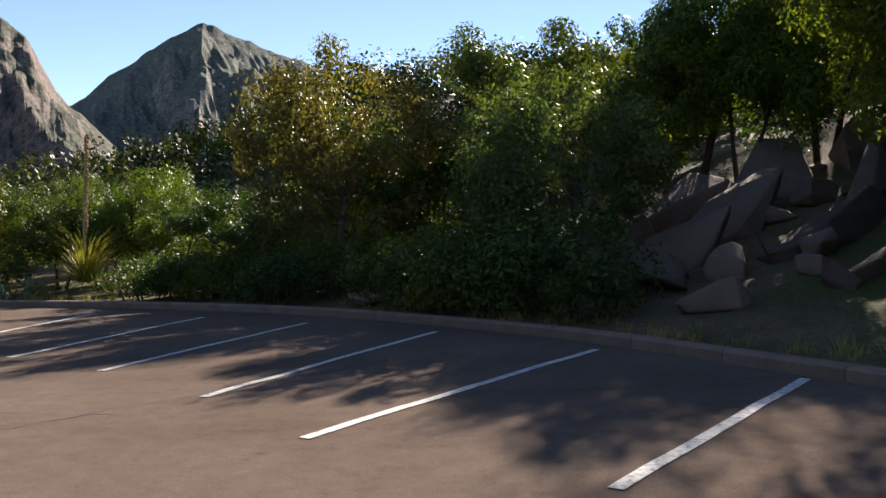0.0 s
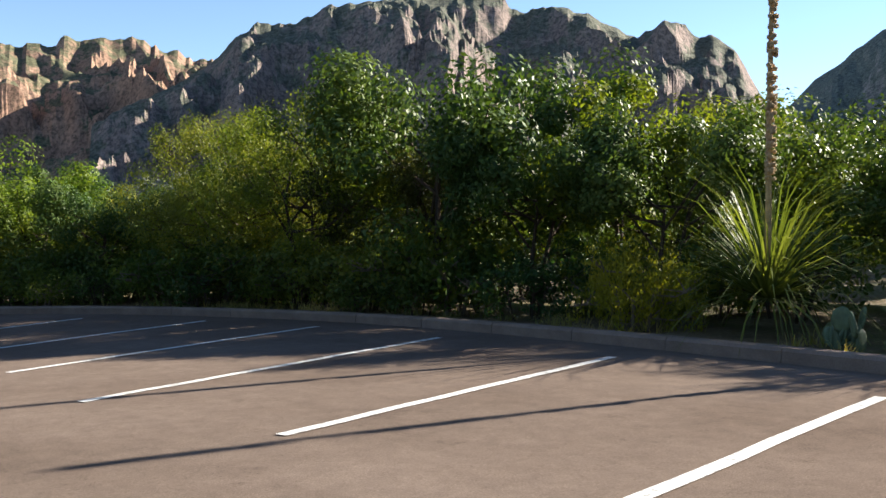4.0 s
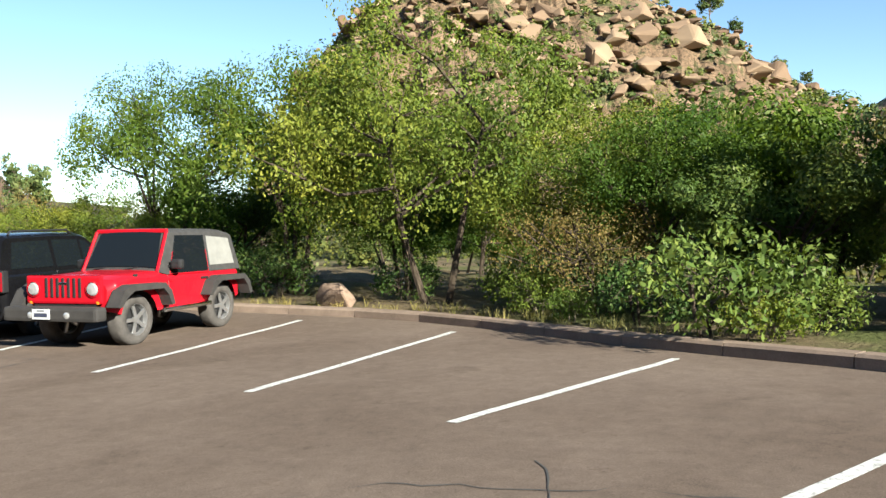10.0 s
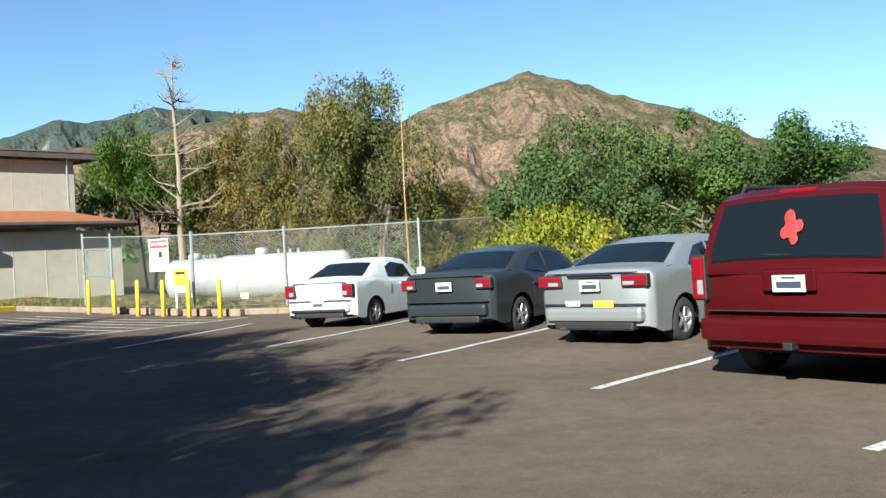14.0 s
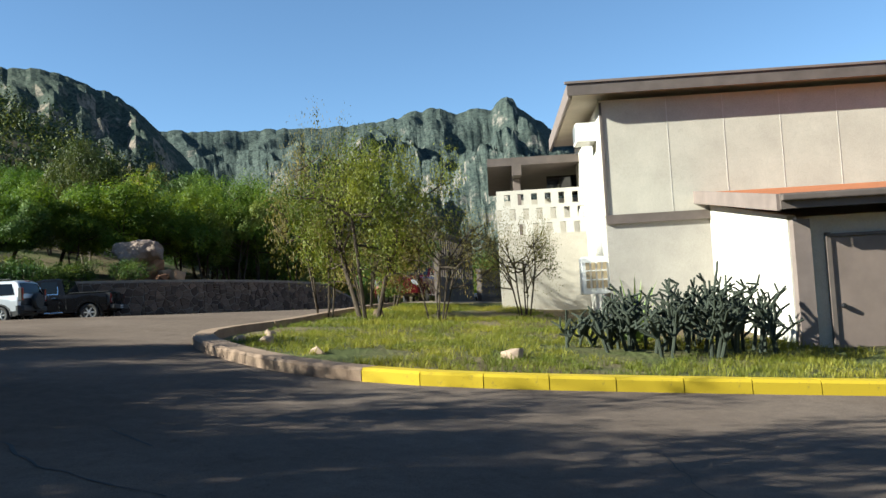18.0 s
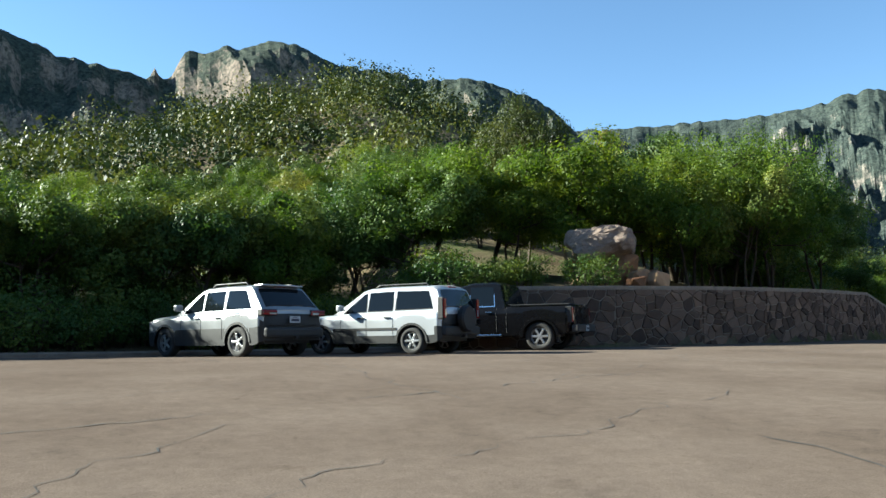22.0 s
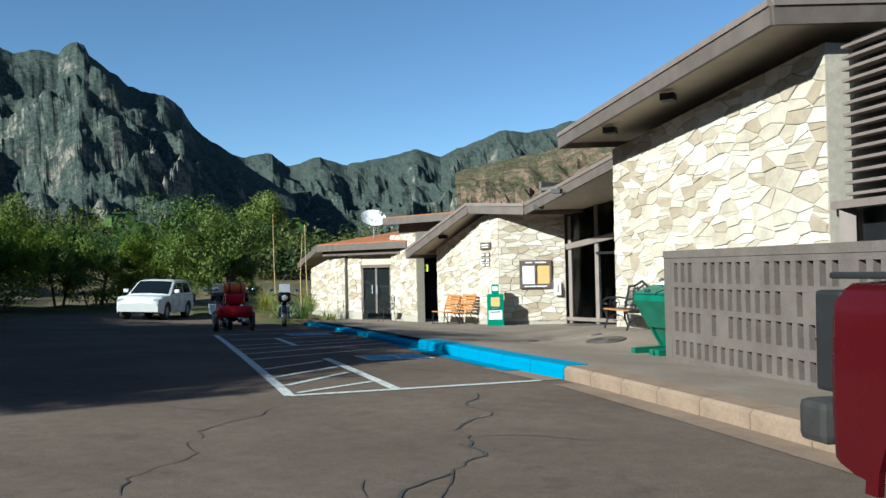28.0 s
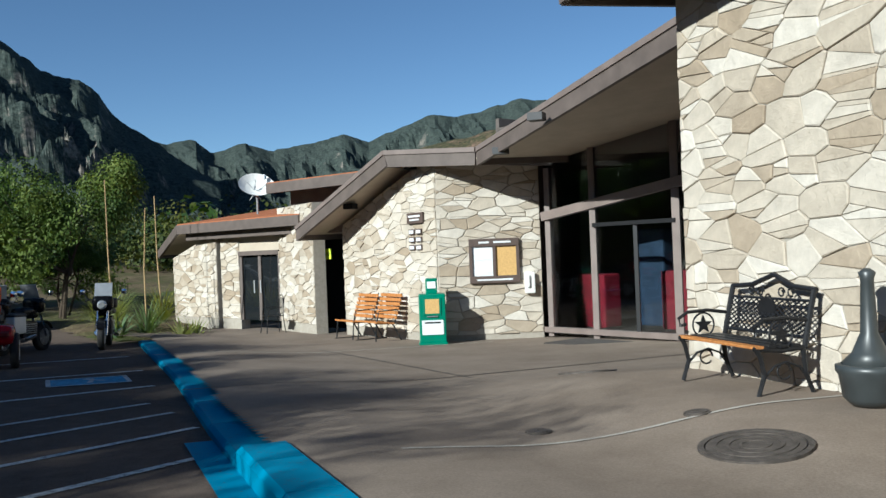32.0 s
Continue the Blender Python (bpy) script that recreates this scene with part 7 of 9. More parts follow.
def plate_on(owner, m, w=.31, h=.155):
    p = part("number_plate", box(w, .012, h, (0, 0, 0), .004, None, None, False), PLATE_MAT, owner, "white number plate", at=m)
    part("plate_bar", box(w * .74, .004, h * .38, (0, -.0085, -.012), 0, None, None, False), PLATE_INK, p)
    part("plate_bar", box(w * .4, .004, h * .1, (0, -.0085, h * .34), 0, None, None, False), PLATE_INK, p)


class Car:
    """A vehicle lofted along its length: x forward from the rear bumper, y to the left, z up."""
    top_mat = None

    def __init__(self, name, label, category, heading, paint, L, W, H, wheels, r, low, deck, roof, tumble=.82, belt_in=.95, plump=.03, nose=.16, tail=.1, spokes=5, tyre=None, tyre_w=.23, lower=None, lower_z=0.0, group="", under=.2):
        self.L, self.W, self.H, self.r, self.low, self.deck, self.roof = L, W, H, r, low, deck, roof
        self.wheels, self.tumble, self.belt_in, self.plump, self.nose, self.tail = wheels, tumble, belt_in, plump, nose, tail
        self.t = thing(name, label, category, heading, group)
        self.paint = paint
        xs = {0.0, L}
        n = 46
        for i in range(n + 1):
            xs.add(L * i / n)
        for e in (.01, .03, .07, .12):
            xs |= {e, L - e}
        for wx in wheels:
            for k in range(17):
                xs.add(wx - (r + .07) * math.cos(math.pi * k / 16))
        for px, _ in deck:
            xs.add(px)
        self.xs = sorted(x for x in xs if 0 <= x <= L)
        self.body(lower, lower_z)
        self.cabin()
        bm = box(wheels[1] - wheels[0] + 1.3, W * .72, .42, ((wheels[0] + wheels[1]) / 2, 0, low + .03))
        part("underbody", bm, TRIM_BLACK, self.t)
        meshes = wheel_meshes(r, tyre_w, spokes, tyre)
        for wx in wheels:
            for s in (-1, 1):
                w = new("wheel")
                w.parent = self.t
                w.matrix_basis = Matrix.Translation((wx, s * (W / 2 - tyre_w / 2 - .02), r - .01))
                for me, nm in zip(meshes, ("tyre", "rim", "spokes", "brake_disc")):
                    part(nm, me, TYRE_MAT, w)

    def at(self, table, x):
        return float(np.interp(x, [p[0] for p in table], [p[1] for p in table]))

    def half(self, x):
        """Half width of the body in plan."""
        e = min(x / max(self.tail, .01), 1), min((self.L - x) / max(self.nose * 2.4, .01), 1)
        return self.W / 2 * (1 - .10 * (1 - e[0]) ** 2 - .14 * (1 - e[1]) ** 2)

    def sill(self, x):
        z = self.low + .1 * max(0, 1 - x / .35) ** 2 + .08 * max(0, 1 - (self.L - x) / .4) ** 2
        for wx in self.wheels:
            d = abs(x - wx)
            R = self.r + .07
            if d < R:
                z = max(z, self.r - .02 + math.sqrt(max(0, R * R - d * d)))
        return z

    def ring(self, x):
        h, lo, dk = self.half(x), self.sill(x), self.at(self.deck, x)
        lo = min(lo, dk - .12)
        waist = self.low + (self.at(self.deck, x) - self.low) * .55
        f = lambda z: h * (1 - self.plump * 2.2 * abs((z - waist) / max(dk - self.low, .3)) ** 2)
        zs = [lo, lo + (dk - lo) * .25, lo + (dk - lo) * .5, lo + (dk - lo) * .72, dk - .09]
        pts = [(f(z), z) for z in zs]
        pts += [(h * (1 - self.plump) - .02, dk - .035), (h * (1 - self.plump) - .08, dk - .004), (h * .55, dk + .012), (0, dk + .02)]
        return pts

    def side(self, x, z):
        """Half width of the body's side at a height."""
        p = self.ring(x)
        return float(np.interp(z, [q[1] for q in p[:6]], [q[0] for q in p[:6]]))

    def body(self, lower, lower_z):
        bm = bmesh.new()
        rows = []
        for x in self.xs:
            p = self.ring(x)
            row = []
            for s in (-1, 1):
                for y, z in (p if s < 0 else p[-2::-1]):
                    # the ends lean in towards the top and the foot
                    k = abs((z - .62) / .62)
                    e = 0.0
                    if x < .12:
                        e = .05 * k * k * (1 - x / .12)
                    if self.L - x < .12:
                        e = -.10 * k * k * (1 - (self.L - x) / .12)
                    bow = .10 * (abs(y) / (self.W / 2)) ** 3
                    if x < .4:
                        e += bow * (1 - x / .4)
                    if self.L - x < .5:
                        e -= bow * 1.5 * (1 - (self.L - x) / .5)
                    row.append(bm.verts.new((x + e, s * y, z)))
            rows.append(row)
        n = len(rows[0])
        for a, b in zip(rows, rows[1:]):
            for k in range(n - 1):
                bm.faces.new((a[k], b[k], b[k + 1], a[k + 1]))
        bm.faces.new(rows[0])
        bm.faces.new(rows[-1][::-1])
        bmesh.ops.recalc_face_normals(bm, faces=bm.faces)
        me = bm_mesh("body", bm, [self.paint] + ([lower] if lower else []), True)
        if lower:
            for f in me.polygons:
                if f.center.z < lower_z + .3 * max(0, 1 - abs(f.center.x) / .25):
                    f.material_index = 1
        me.set_sharp_from_angle(angle=radians(38))
        self.body_ob = part("body", me, self.paint, self.t)

    def cab(self, x):
        """Cabin section: belt half width and height, rail half width and height."""
        dk, rf = self.at(self.deck, x), self.at(self.roof, x)
        wb = (self.half(x) * (1 - self.plump) - .03) * self.belt_in / .95
        k = max(0.0, min(1.0, (rf - dk) / max(self.H - dk, .1)))
        wt = wb * (1 - (1 - self.tumble) * k)
        return wb, dk, wt, rf

    def skin(self, x, u, out=0.0):
        wb, dk, wt, rf = self.cab(x)
        top = rf - .05
        return wb + (wt - wb) * u + out, dk - .02 + (top - dk + .02) * u

    def cabin(self):
        x0, x1 = self.roof[0][0], self.roof[-1][0]
        xs = sorted({x0 + (x1 - x0) * i / 36 for i in range(37)} | {p[0] for p in self.roof} | {p[0] + .03 for p in self.roof[:-1]})
        bm = bmesh.new()
        rows = []
        for x in xs:
            wb, dk, wt, rf = self.cab(x)
            rf = max(rf, dk)
            p = [(wb, dk - .03), (wt + .01, max(rf - .06, dk - .02)), (wt - .05, max(rf - .015, dk - .01)), (wt * .6, rf + .01), (0, rf + .02)]
            rows.append([bm.verts.new((x, -y, z)) for y, z in p] + [bm.verts.new((x, y, z)) for y, z in p[-2::-1]])
        n = len(rows[0])
        for a, b in zip(rows, rows[1:]):
            for k in range(n - 1):
                bm.faces.new((a[k], b[k], b[k + 1], a[k + 1]))
        bm.faces.new(rows[0])
        bm.faces.new(rows[-1][::-1])
        bmesh.ops.recalc_face_normals(bm, faces=bm.faces)
        me = bm_mesh("cabin", bm, self.top_mat or self.paint, True)
        me.set_sharp_from_angle(angle=radians(35))
        self.cab_ob = part("cabin", me, self.paint, self.t)

    def window(self, quad, sides=(-1, 1), name="side_window", mat=None, frame_mat=None, out=.006):
        """A side window over (x, u) corners, u from the belt (0) to the roof rail (1)."""
        for s in sides:
            for nm, m, grow, o in (("window_trim", frame_mat, .022, out - .002), (name, mat or CAR_GLASS, 0, out + .002)):
                if m is None:
                    continue
                bm = bmesh.new()
                cx, cu = sum(q[0] for q in quad) / len(quad), sum(q[1] for q in quad) / len(quad)
                q2 = [(x + math.copysign(grow, x - cx), u + math.copysign(grow * 1.6, u - cu)) for x, u in quad]
                a, b = [], []
                for x, u in q2:
                    y, z = self.skin(x, u, o)
                    a.append(bm.verts.new((x, s * y, z)))
                    b.append(bm.verts.new((x, s * (y - .02), z)))
                bm.faces.new(a if s > 0 else a[::-1])
                for i in range(len(a)):
                    j = (i + 1) % len(a)
                    bm.faces.new((a[i], b[i], b[j], a[j]))
                bmesh.ops.recalc_face_normals(bm, faces=bm.faces)
                part(nm, bm, m, self.t)

    def screen(self, xa, xb, name, inset=.09, mat=None, lift=.012):
        """The windscreen or rear window over the sloping stretch of the roof line."""
        bm = bmesh.new()
        rows = []
        for i in range(7):
            x = xa + (xb - xa) * i / 6
            wb, dk, wt, rf = self.cab(x)
            slope = (self.at(self.roof, x + .01) - self.at(self.roof, x - .01)) / .02
            nrm = Vector((-slope, 0, 1)).normalized()
            w = wt - inset
            row = []
            for k in range(7):
                v = -1 + k / 3
                drop = .03 * abs(v) ** 3
                row.append(bm.verts.new(Vector((x, v * w, rf + .016 - drop * .8)) + nrm * lift))
            rows.append(row)
        for a, b in zip(rows, rows[1:]):
            for k in range(6):
                bm.faces.new((a[k], b[k], b[k + 1], a[k + 1]))
        bmesh.ops.recalc_face_normals(bm, faces=bm.faces)
        got = bmesh.ops.extrude_face_region(bm, geom=bm.faces[:])
        bmesh.ops.translate(bm, verts=[v for v in got["geom"] if isinstance(v, bmesh.types.BMVert)], vec=(0, 0, -.02))
        bmesh.ops.recalc_face_normals(bm, faces=bm.faces)
        return part(name, bm, mat or CAR_GLASS, self.t, smooth_faces=False)

    def seam(self, x, z0, z1, lean=0.0):
        for s in (-1, 1):
            pts = [(x + lean * i / 4, s * (self.side(x + lean * i / 4, z0 + (z1 - z0) * i / 4) + .001), z0 + (z1 - z0) * i / 4) for i in range(5)]
            part("door_seam", tube(pts, .006, 4), TRIM_BLACK, self.t)

    def handle(self, x, z, mat):
        for s in (-1, 1):
            part("door_handle", box(.19, .035, .035, (x, s * (self.side(x, z) + .015), z), .01), mat, self.t)

    def mirror(self, x, z, mat):
        for s in (-1, 1):
            y = self.side(x, self.at(self.deck, x) - .1)
            m = part("wing_mirror", box(.12, .2, .16, (x, s * (y + .13), z), .04), mat, self.t)
            part("mirror_arm", box(.07, .12, .04, (x, s * (y + .02), z + .02), .01), TRIM_BLACK, m)

    def add(self, name, bm, mat, label="", sf=False):
        return part(name, bm, mat, self.t, label, sf)

    def strip(self, name, x0, x1, z, h, mat, out=.008):
        for s in (-1, 1):
            bm = bmesh.new()
            rows = []
            for i in range(9):
                x = x0 + (x1 - x0) * i / 8
                rows.append([bm.verts.new((x, s * (self.side(x, zz) + o), zz)) for zz, o in ((z, out), (z + h, out), (z + h, -.02), (z, -.02))])
            for a, b in zip(rows, rows[1:]):
                for k in range(4):
                    bm.faces.new((a[k], a[(k + 1) % 4], b[(k + 1) % 4], b[k]))
            bm.faces.new(rows[0])
            bm.faces.new(rows[-1][::-1])
            bmesh.ops.recalc_face_normals(bm, faces=bm.faces)
            part(name, bm, mat, self.t)

    def flare(self, mat, w=.05, out=.05, start=0.0):
        """Wheel arch lips."""
        for wx in self.wheels:
            for s in (-1, 1):
                bm = bmesh.new()
                rows = []
                for k in range(15):
                    a = math.pi * (start + (1 - 2 * start) * k / 14)
                    row = []
                    for rr, o in ((self.r + .062, 0), (self.r + .062, out), (self.r + .062 + w, out), (self.r + .062 + w * 1.3, -.01)):
                        x, z = wx - rr * math.cos(a), self.r - .02 + rr * math.sin(a)
                        row.append(bm.verts.new((x, s * (self.W / 2 * .985 + o), z)))
                    rows.append(row)
                for a, b in zip(rows, rows[1:]):
                    for k in range(3):
                        bm.faces.new((a[k], b[k], b[k + 1], a[k + 1]))
                bmesh.ops.recalc_face_normals(bm, faces=bm.faces)
                part("wheel_arch", bm, mat, self.t, smooth_faces=False)

    def tail_box(self, name, y, z, w, h, mat, x=-.005, d=.1, both=True, label="", lean=0.0, split=True):
        for s in ((-1, 1) if both else (1,)):
            lamp = part(name, box(d, w, h, (x + d / 2, s * y, z), min(.025, h * .3), None, Matrix.Rotation(lean, 4, "Y"), False), mat, self.t, label)
            if name == "tail_lamp":
                part("bezel", box(d * .9, w + .03, h + .03, (x + d / 2 + .014, s * y, z), min(.02, h * .2), None, None, False), TRIM_BLACK, lamp)
                if split:
                    part("reversing_lens", box(d * .4, w * .46, h * .34, (x + d * .2 - .005, s * (y - w * .2), z - h * .22), .008, None, None, False), LAMP_CLEAR, lamp, "clear reversing lens")
                    part("lens_rib", box(d * .4, w * .94, .012, (x + d * .2 - .003, s * y, z), .003, None, None, False), TRIM_BLACK, lamp)


def stand(x, y, hx, hy, back=0.0, side=0.0):
    """A frame for a vehicle on the paving: rear bumper's middle at its origin."""
    n = math.hypot(hx, hy)
    hx, hy = hx / n, hy / n
    ox, oy = x - hx * back - hy * side, y - hy * back + hx * side
    a, b = G(ox + hx * .9, oy + hy * .9), G(ox + hx * 3.6, oy + hy * 3.6)
    c, d = G(ox - hy, oy + hx), G(ox + hy, oy - hx)
    pitch, bank = math.atan2(b - a, 2.7), math.atan2(c - d, 2.0)
    return Matrix(((hx, -hy, 0, ox), (hy, hx, 0, oy), (0, 0, 1, a - (b - a) / 3), (0, 0, 0, 1))) @ Matrix.Rotation(-pitch, 4, "Y") @ Matrix.Rotation(bank, 4, "X") @ Matrix.Diagonal((1, 1, .955, 1))


def sedan(name, label, m, paint, L, W, H, rear_z, red=LAMP_RED, lamp=(.62, .86, .30, .15), plate_z=.86, wheel_r=.31, coupe=False, trim=None, spokes=5, group="row of parked cars"):
    wb = (L * .205, L * .795)
    cz = .92 if not coupe else .95
    deck = [(0, rear_z - .10), (.06, rear_z - .02), (.15, rear_z), (L * .22, rear_z + .02), (L * .35, cz + .02), (L * .62, cz - .02), (L * .70, cz - .03), (L * .86, cz - .13), (L * .96, cz - .24), (L, cz - .36)]
    roof = [(L * .13, rear_z - .02), (L * .30, H - .08), (L * .40, H - .005), (L * .50, H), (L * .58, H - .05), (L * .735, cz - .03)]
    c = Car(name, label, "car", m, paint, L, W, H, wb, wheel_r, .2, deck, roof, .78, group=group, spokes=spokes)
    c.screen(L * .16, L * .292, "rear_window", .1)
    c.screen(L * .592, L * .72, "windscreen", .08)
    if coupe:
        c.window([(L * .36, .12), (L * .60, .1), (L * .565, .78), (L * .44, .88), (L * .37, .7)])
    else:
        c.window([(L * .27, .12), (L * .43, .1), (L * .43, .88), (L * .36, .84)], frame_mat=trim)
        c.window([(L * .445, .1), (L * .655, .1), (L * .585, .82), (L * .53, .88), (L * .445, .88)], frame_mat=trim)
        c.seam(L * .437, .3, cz - .05)
        c.handle(L * .31, cz - .14, paint)
    c.seam(L * .655, .3, cz - .08, .05)
    c.seam(L * .30 if not coupe else L * .36, .62, cz - .05, .04)
    c.handle(L * .47, cz - .14, paint)
    c.mirror(L * .635, cz + .03, paint)
    y, z, w, h = lamp
    c.tail_box("tail_lamp", y, z, w, h, red, split=not (coupe and H < 1.3))
    c.add("rear_bumper", box(.16, W * .86, .2, (.06, 0, .36), .06), paint)
    c.add("lower_valance", box(.14, W * .7, .12, (.07, 0, .24), .03), TRIM_BLACK)
    c.tail_box("boot_seam", 0, rear_z - .05, W * .8, .012, TRIM_BLACK, .0, .05, False)
    c.tail_box("bumper_seam", 0, .60, W * .9, .012, TRIM_BLACK, -.006, .05, False)
    plate_on(c.t, Matrix.Translation((-.012, 0, plate_z)) @ Matrix.Rotation(-math.pi / 2, 4, "Z"))
    for s in (-1, 1):
        c.add("headlamp", box(.3, .3, .12, (L - .3, s * W * .36, cz - .33), .05), LAMP_CLEAR)
    c.add("exhaust", tube([(-.02, W * .27, .25), (.25, W * .27, .25)], .035, 10), CHROME)
    return c


def wagon(name, label, m, paint, L, W, H, belt, lower=None, lower_z=0.0, lamp=(.86, .85, .16, .34), lamp_mat=LAMP_RED, wheel_r=.36, rake=.28, bonnet=.30, rails=True, trim=None, plate_z=1.0, thick_d=True, tyre=None, spokes=6, group="row of parked cars", screen_low=.18, hood_drop=.1):
    wb = (L * .195, L * .795)
    xc = L * (1 - bonnet)
    deck = [(0, belt - .1), (.05, belt - .02), (.12, belt), (xc - .2, belt - .02), (xc, belt - .04), (L - .35, belt - hood_drop), (L - .12, belt - hood_drop - .1), (L, belt - hood_drop - .28)]
    roof = [(.03, belt - .01), (.03 + rake, H - .07), (.14 + rake, H - .01), (L * .36, H), (xc - 1.0, H - .02), (xc - .82, H - .07), (xc + .06, belt - .03)]
    c = Car(name, label, "car", m, paint, L, W, H, wb, wheel_r, .27, deck, roof, .84, lower=lower, lower_z=lower_z, tyre=tyre, spokes=spokes, group=group)
    c.screen(.03 + rake * screen_low, .03 + rake * .92, "rear_window", .1)
    c.screen(xc - .80, xc + .0, "windscreen", .08)
    d = .5 + rake
    c.window([(.22 + rake * .5, .14), (L * .30, .12), (L * .30, .88), (.25 + rake, .86)], frame_mat=trim)
    c.window([(L * .32, .1), (L * .475, .1), (L * .475, .88), (L * .32, .88)], frame_mat=trim)
    c.window([(L * .49, .1), (xc - .28, .1), (xc - .72, .8), (xc - .86, .88), (L * .49, .88)], frame_mat=trim)
    for x in (L * .31, L * .482, xc - .22):
        c.seam(x, .42, belt - .04)
    c.handle(L * .345, belt - .16, trim or paint)
    c.handle(L * .515, belt - .16, trim or paint)
    c.mirror(xc - .3, belt + .04, paint)
    y, z, w, h = lamp
    c.tail_box("tail_lamp", y, z, w, h, lamp_mat, -.012, .16)
    c.add("rear_bumper", box(.2, W * .92, .24, (.05, 0, .44), .06), lower or paint)
    c.add("tow_hitch", box(.12, .09, .07, (-.05, 0, .40), .01), TRIM_BLACK)
    c.tail_box("tailgate_seam", 0, .74, W * .84, .012, TRIM_BLACK, -.004, .05, False)
    plate_on(c.t, Matrix.Translation((-.014, 0, plate_z)) @ Matrix.Rotation(-math.pi / 2, 4, "Z"))
    c.add("high_brake_lamp", box(.05, .34, .035, (.05 + rake, 0, H - .055), .01), LAMP_RED)
    c.add("rear_wiper", tube([(.0 + rake * .2, .0, belt + .09), (.02 + rake * .2, .36, belt + .1)], .009, 5), TRIM_BLACK)
    for s in (-1, 1):
        if rails:
            c.add("roof_rail", tube([(.3 + rake, s * W * .36, H - .02), (.36 + rake, s * W * .36, H + .045), (xc - 1.25, s * W * .36, H + .045), (xc - 1.15, s * W * .36, H - .02)], .02, 8), TRIM_BLACK)
        c.add("headlamp", box(.22, .3, .17, (L - .24, s * W * .37, belt - hood_drop - .25), .05), LAMP_CLEAR)
    return c


# red open off-roader with its soft top, nose to the lot
m = stand(-39.63, 2.11, .973, .229, 2.95, -.70)


class Jeep(Car):
    top_mat = SOFT_TOP


jeep = Jeep("off_road_car", "bright red two-door off-roader with black soft top", "car", m, RED_PAINT, 3.62, 1.56, 1.82, (.62, 2.95), .41, .50,
            [(0, 1.02), (.06, 1.08), (1.5, 1.09), (2.2, 1.10), (2.4, 1.14), (3.2, 1.11), (3.5, 1.06), (3.62, 1.0)],
            [(.04, 1.07), (.2, 1.74), (.5, 1.80), (1.85, 1.82), (2.05, 1.78), (2.36, 1.13)], .86, .99, .012, .06, .06, 5, DUSTY_TYRE, .26, group="row of parked cars")
jeep.window([(.22, .16), (.98, .14), (.98, .9), (.3, .88)], mat=plain("clouded_plastic_window", (.20, .20, .19), .25), name="soft_window")
jeep.window([(1.06, .0), (2.12, .0), (2.0, .45), (1.86, .92), (1.06, .92)], name="door_window", frame_mat=RED_PAINT)
jeep.screen(2.06, 2.33, "windscreen", .09)
jeep.add("windscreen_frame", box(.06, 1.36, .07, (2.04, 0, 1.76), .02), RED_PAINT, "red windscreen frame")
for s in (-1, 1):
    jeep.add("windscreen_post", tube([(2.06, s * .67, 1.78), (2.38, s * .71, 1.12)], .028, 6), RED_PAINT)
    jeep.add("headlamp", lathe([(.10, 0), (.10, .05), (.08, .07), (.02, .08)], 20, None, (3.60, s * .53, .93), "x"), LAMP_CLEAR, "round headlamp")
    jeep.add("headlamp_ring", lathe([(.125, 0), (.125, .05), (.112, .055), (.112, 0)], 20, None, (3.60, s * .53, .93), "x"), RED_PAINT)
    jeep.add("indicator", lathe([(.045, 0), (.045, .06), (.02, .07)], 12, None, (3.56, s * .60, .74), "x"), AMBER)
    jeep.add("fog_lamp", lathe([(.05, 0), (.05, .05), (.02, .06)], 14, None, (3.90, s * .32, .56), "x"), LAMP_CLEAR)
    # flat-topped fenders
    for wx, up in ((.62, .10), (2.95, .10)):
        o = [(wx - .66, .60), (wx - .58, .82), (wx - .42, .96), (wx + .36, .98), (wx + .55, .90), (wx + .70, .66), (wx + .62, .64), (wx + .46, .80), (wx + .32, .88), (wx - .38, .87), (wx - .50, .75), (wx - .58, .58)]
        b = prism(o, .22)
        bmesh.ops.translate(b, verts=b.verts, vec=(0, .76 if s > 0 else -.98, 0))
        jeep.add("fender", b, FLARE_GREY, "dusty grey-black plastic fender")
    jeep.add("side_step", box(1.3, .12, .08, (1.78, s * .83, .46), .03), CHROME)
    jeep.add("bonnet_latch", box(.09, .03, .05, (2.95, s * .74, 1.07), .01), TRIM_BLACK)
    jeep.add("hinge", box(.1, .03, .05, (2.12, s * .785, .95), .01), RED_PAINT)
    jeep.add("hinge", box(.1, .03, .05, (2.12, s * .785, .70), .01), RED_PAINT)
jeep.mirror(2.12, 1.16, TRIM_BLACK)
jeep.seam(1.04, .58, 1.05)
jeep.seam(2.18, .52, 1.08)
jeep.handle(1.2, .94, TRIM_BLACK)
for k in range(7):
    jeep.add("grille_slot", box(.02, .045, .30, (3.635, -.30 + .10 * k, .80), .012), TRIM_BLACK)
jeep.add("grille", box(.06, 1.36, .44, (3.60, 0, .70), .04), RED_PAINT)
jeep.add("front_bumper", box(.24, 1.66, .22, (3.82, 0, .46), .05), FLARE_GREY, "black plastic front bumper")
plate_on(jeep.t, Matrix.Translation((3.955, -.12, .575)) @ Matrix.Rotation(math.pi / 2, 4, "Z"))
jeep.add("badge_strip", box(.02, .14, .035, (3.635, 0, 1.0), .005), CHROME)
jeep.add("wiper", tube([(2.38, .1, 1.16), (2.30, .5, 1.22)], .01, 5), TRIM_BLACK)
jeep.add("wiper", tube([(2.38, -.5, 1.16), (2.30, -.1, 1.22)], .01, 5), TRIM_BLACK)
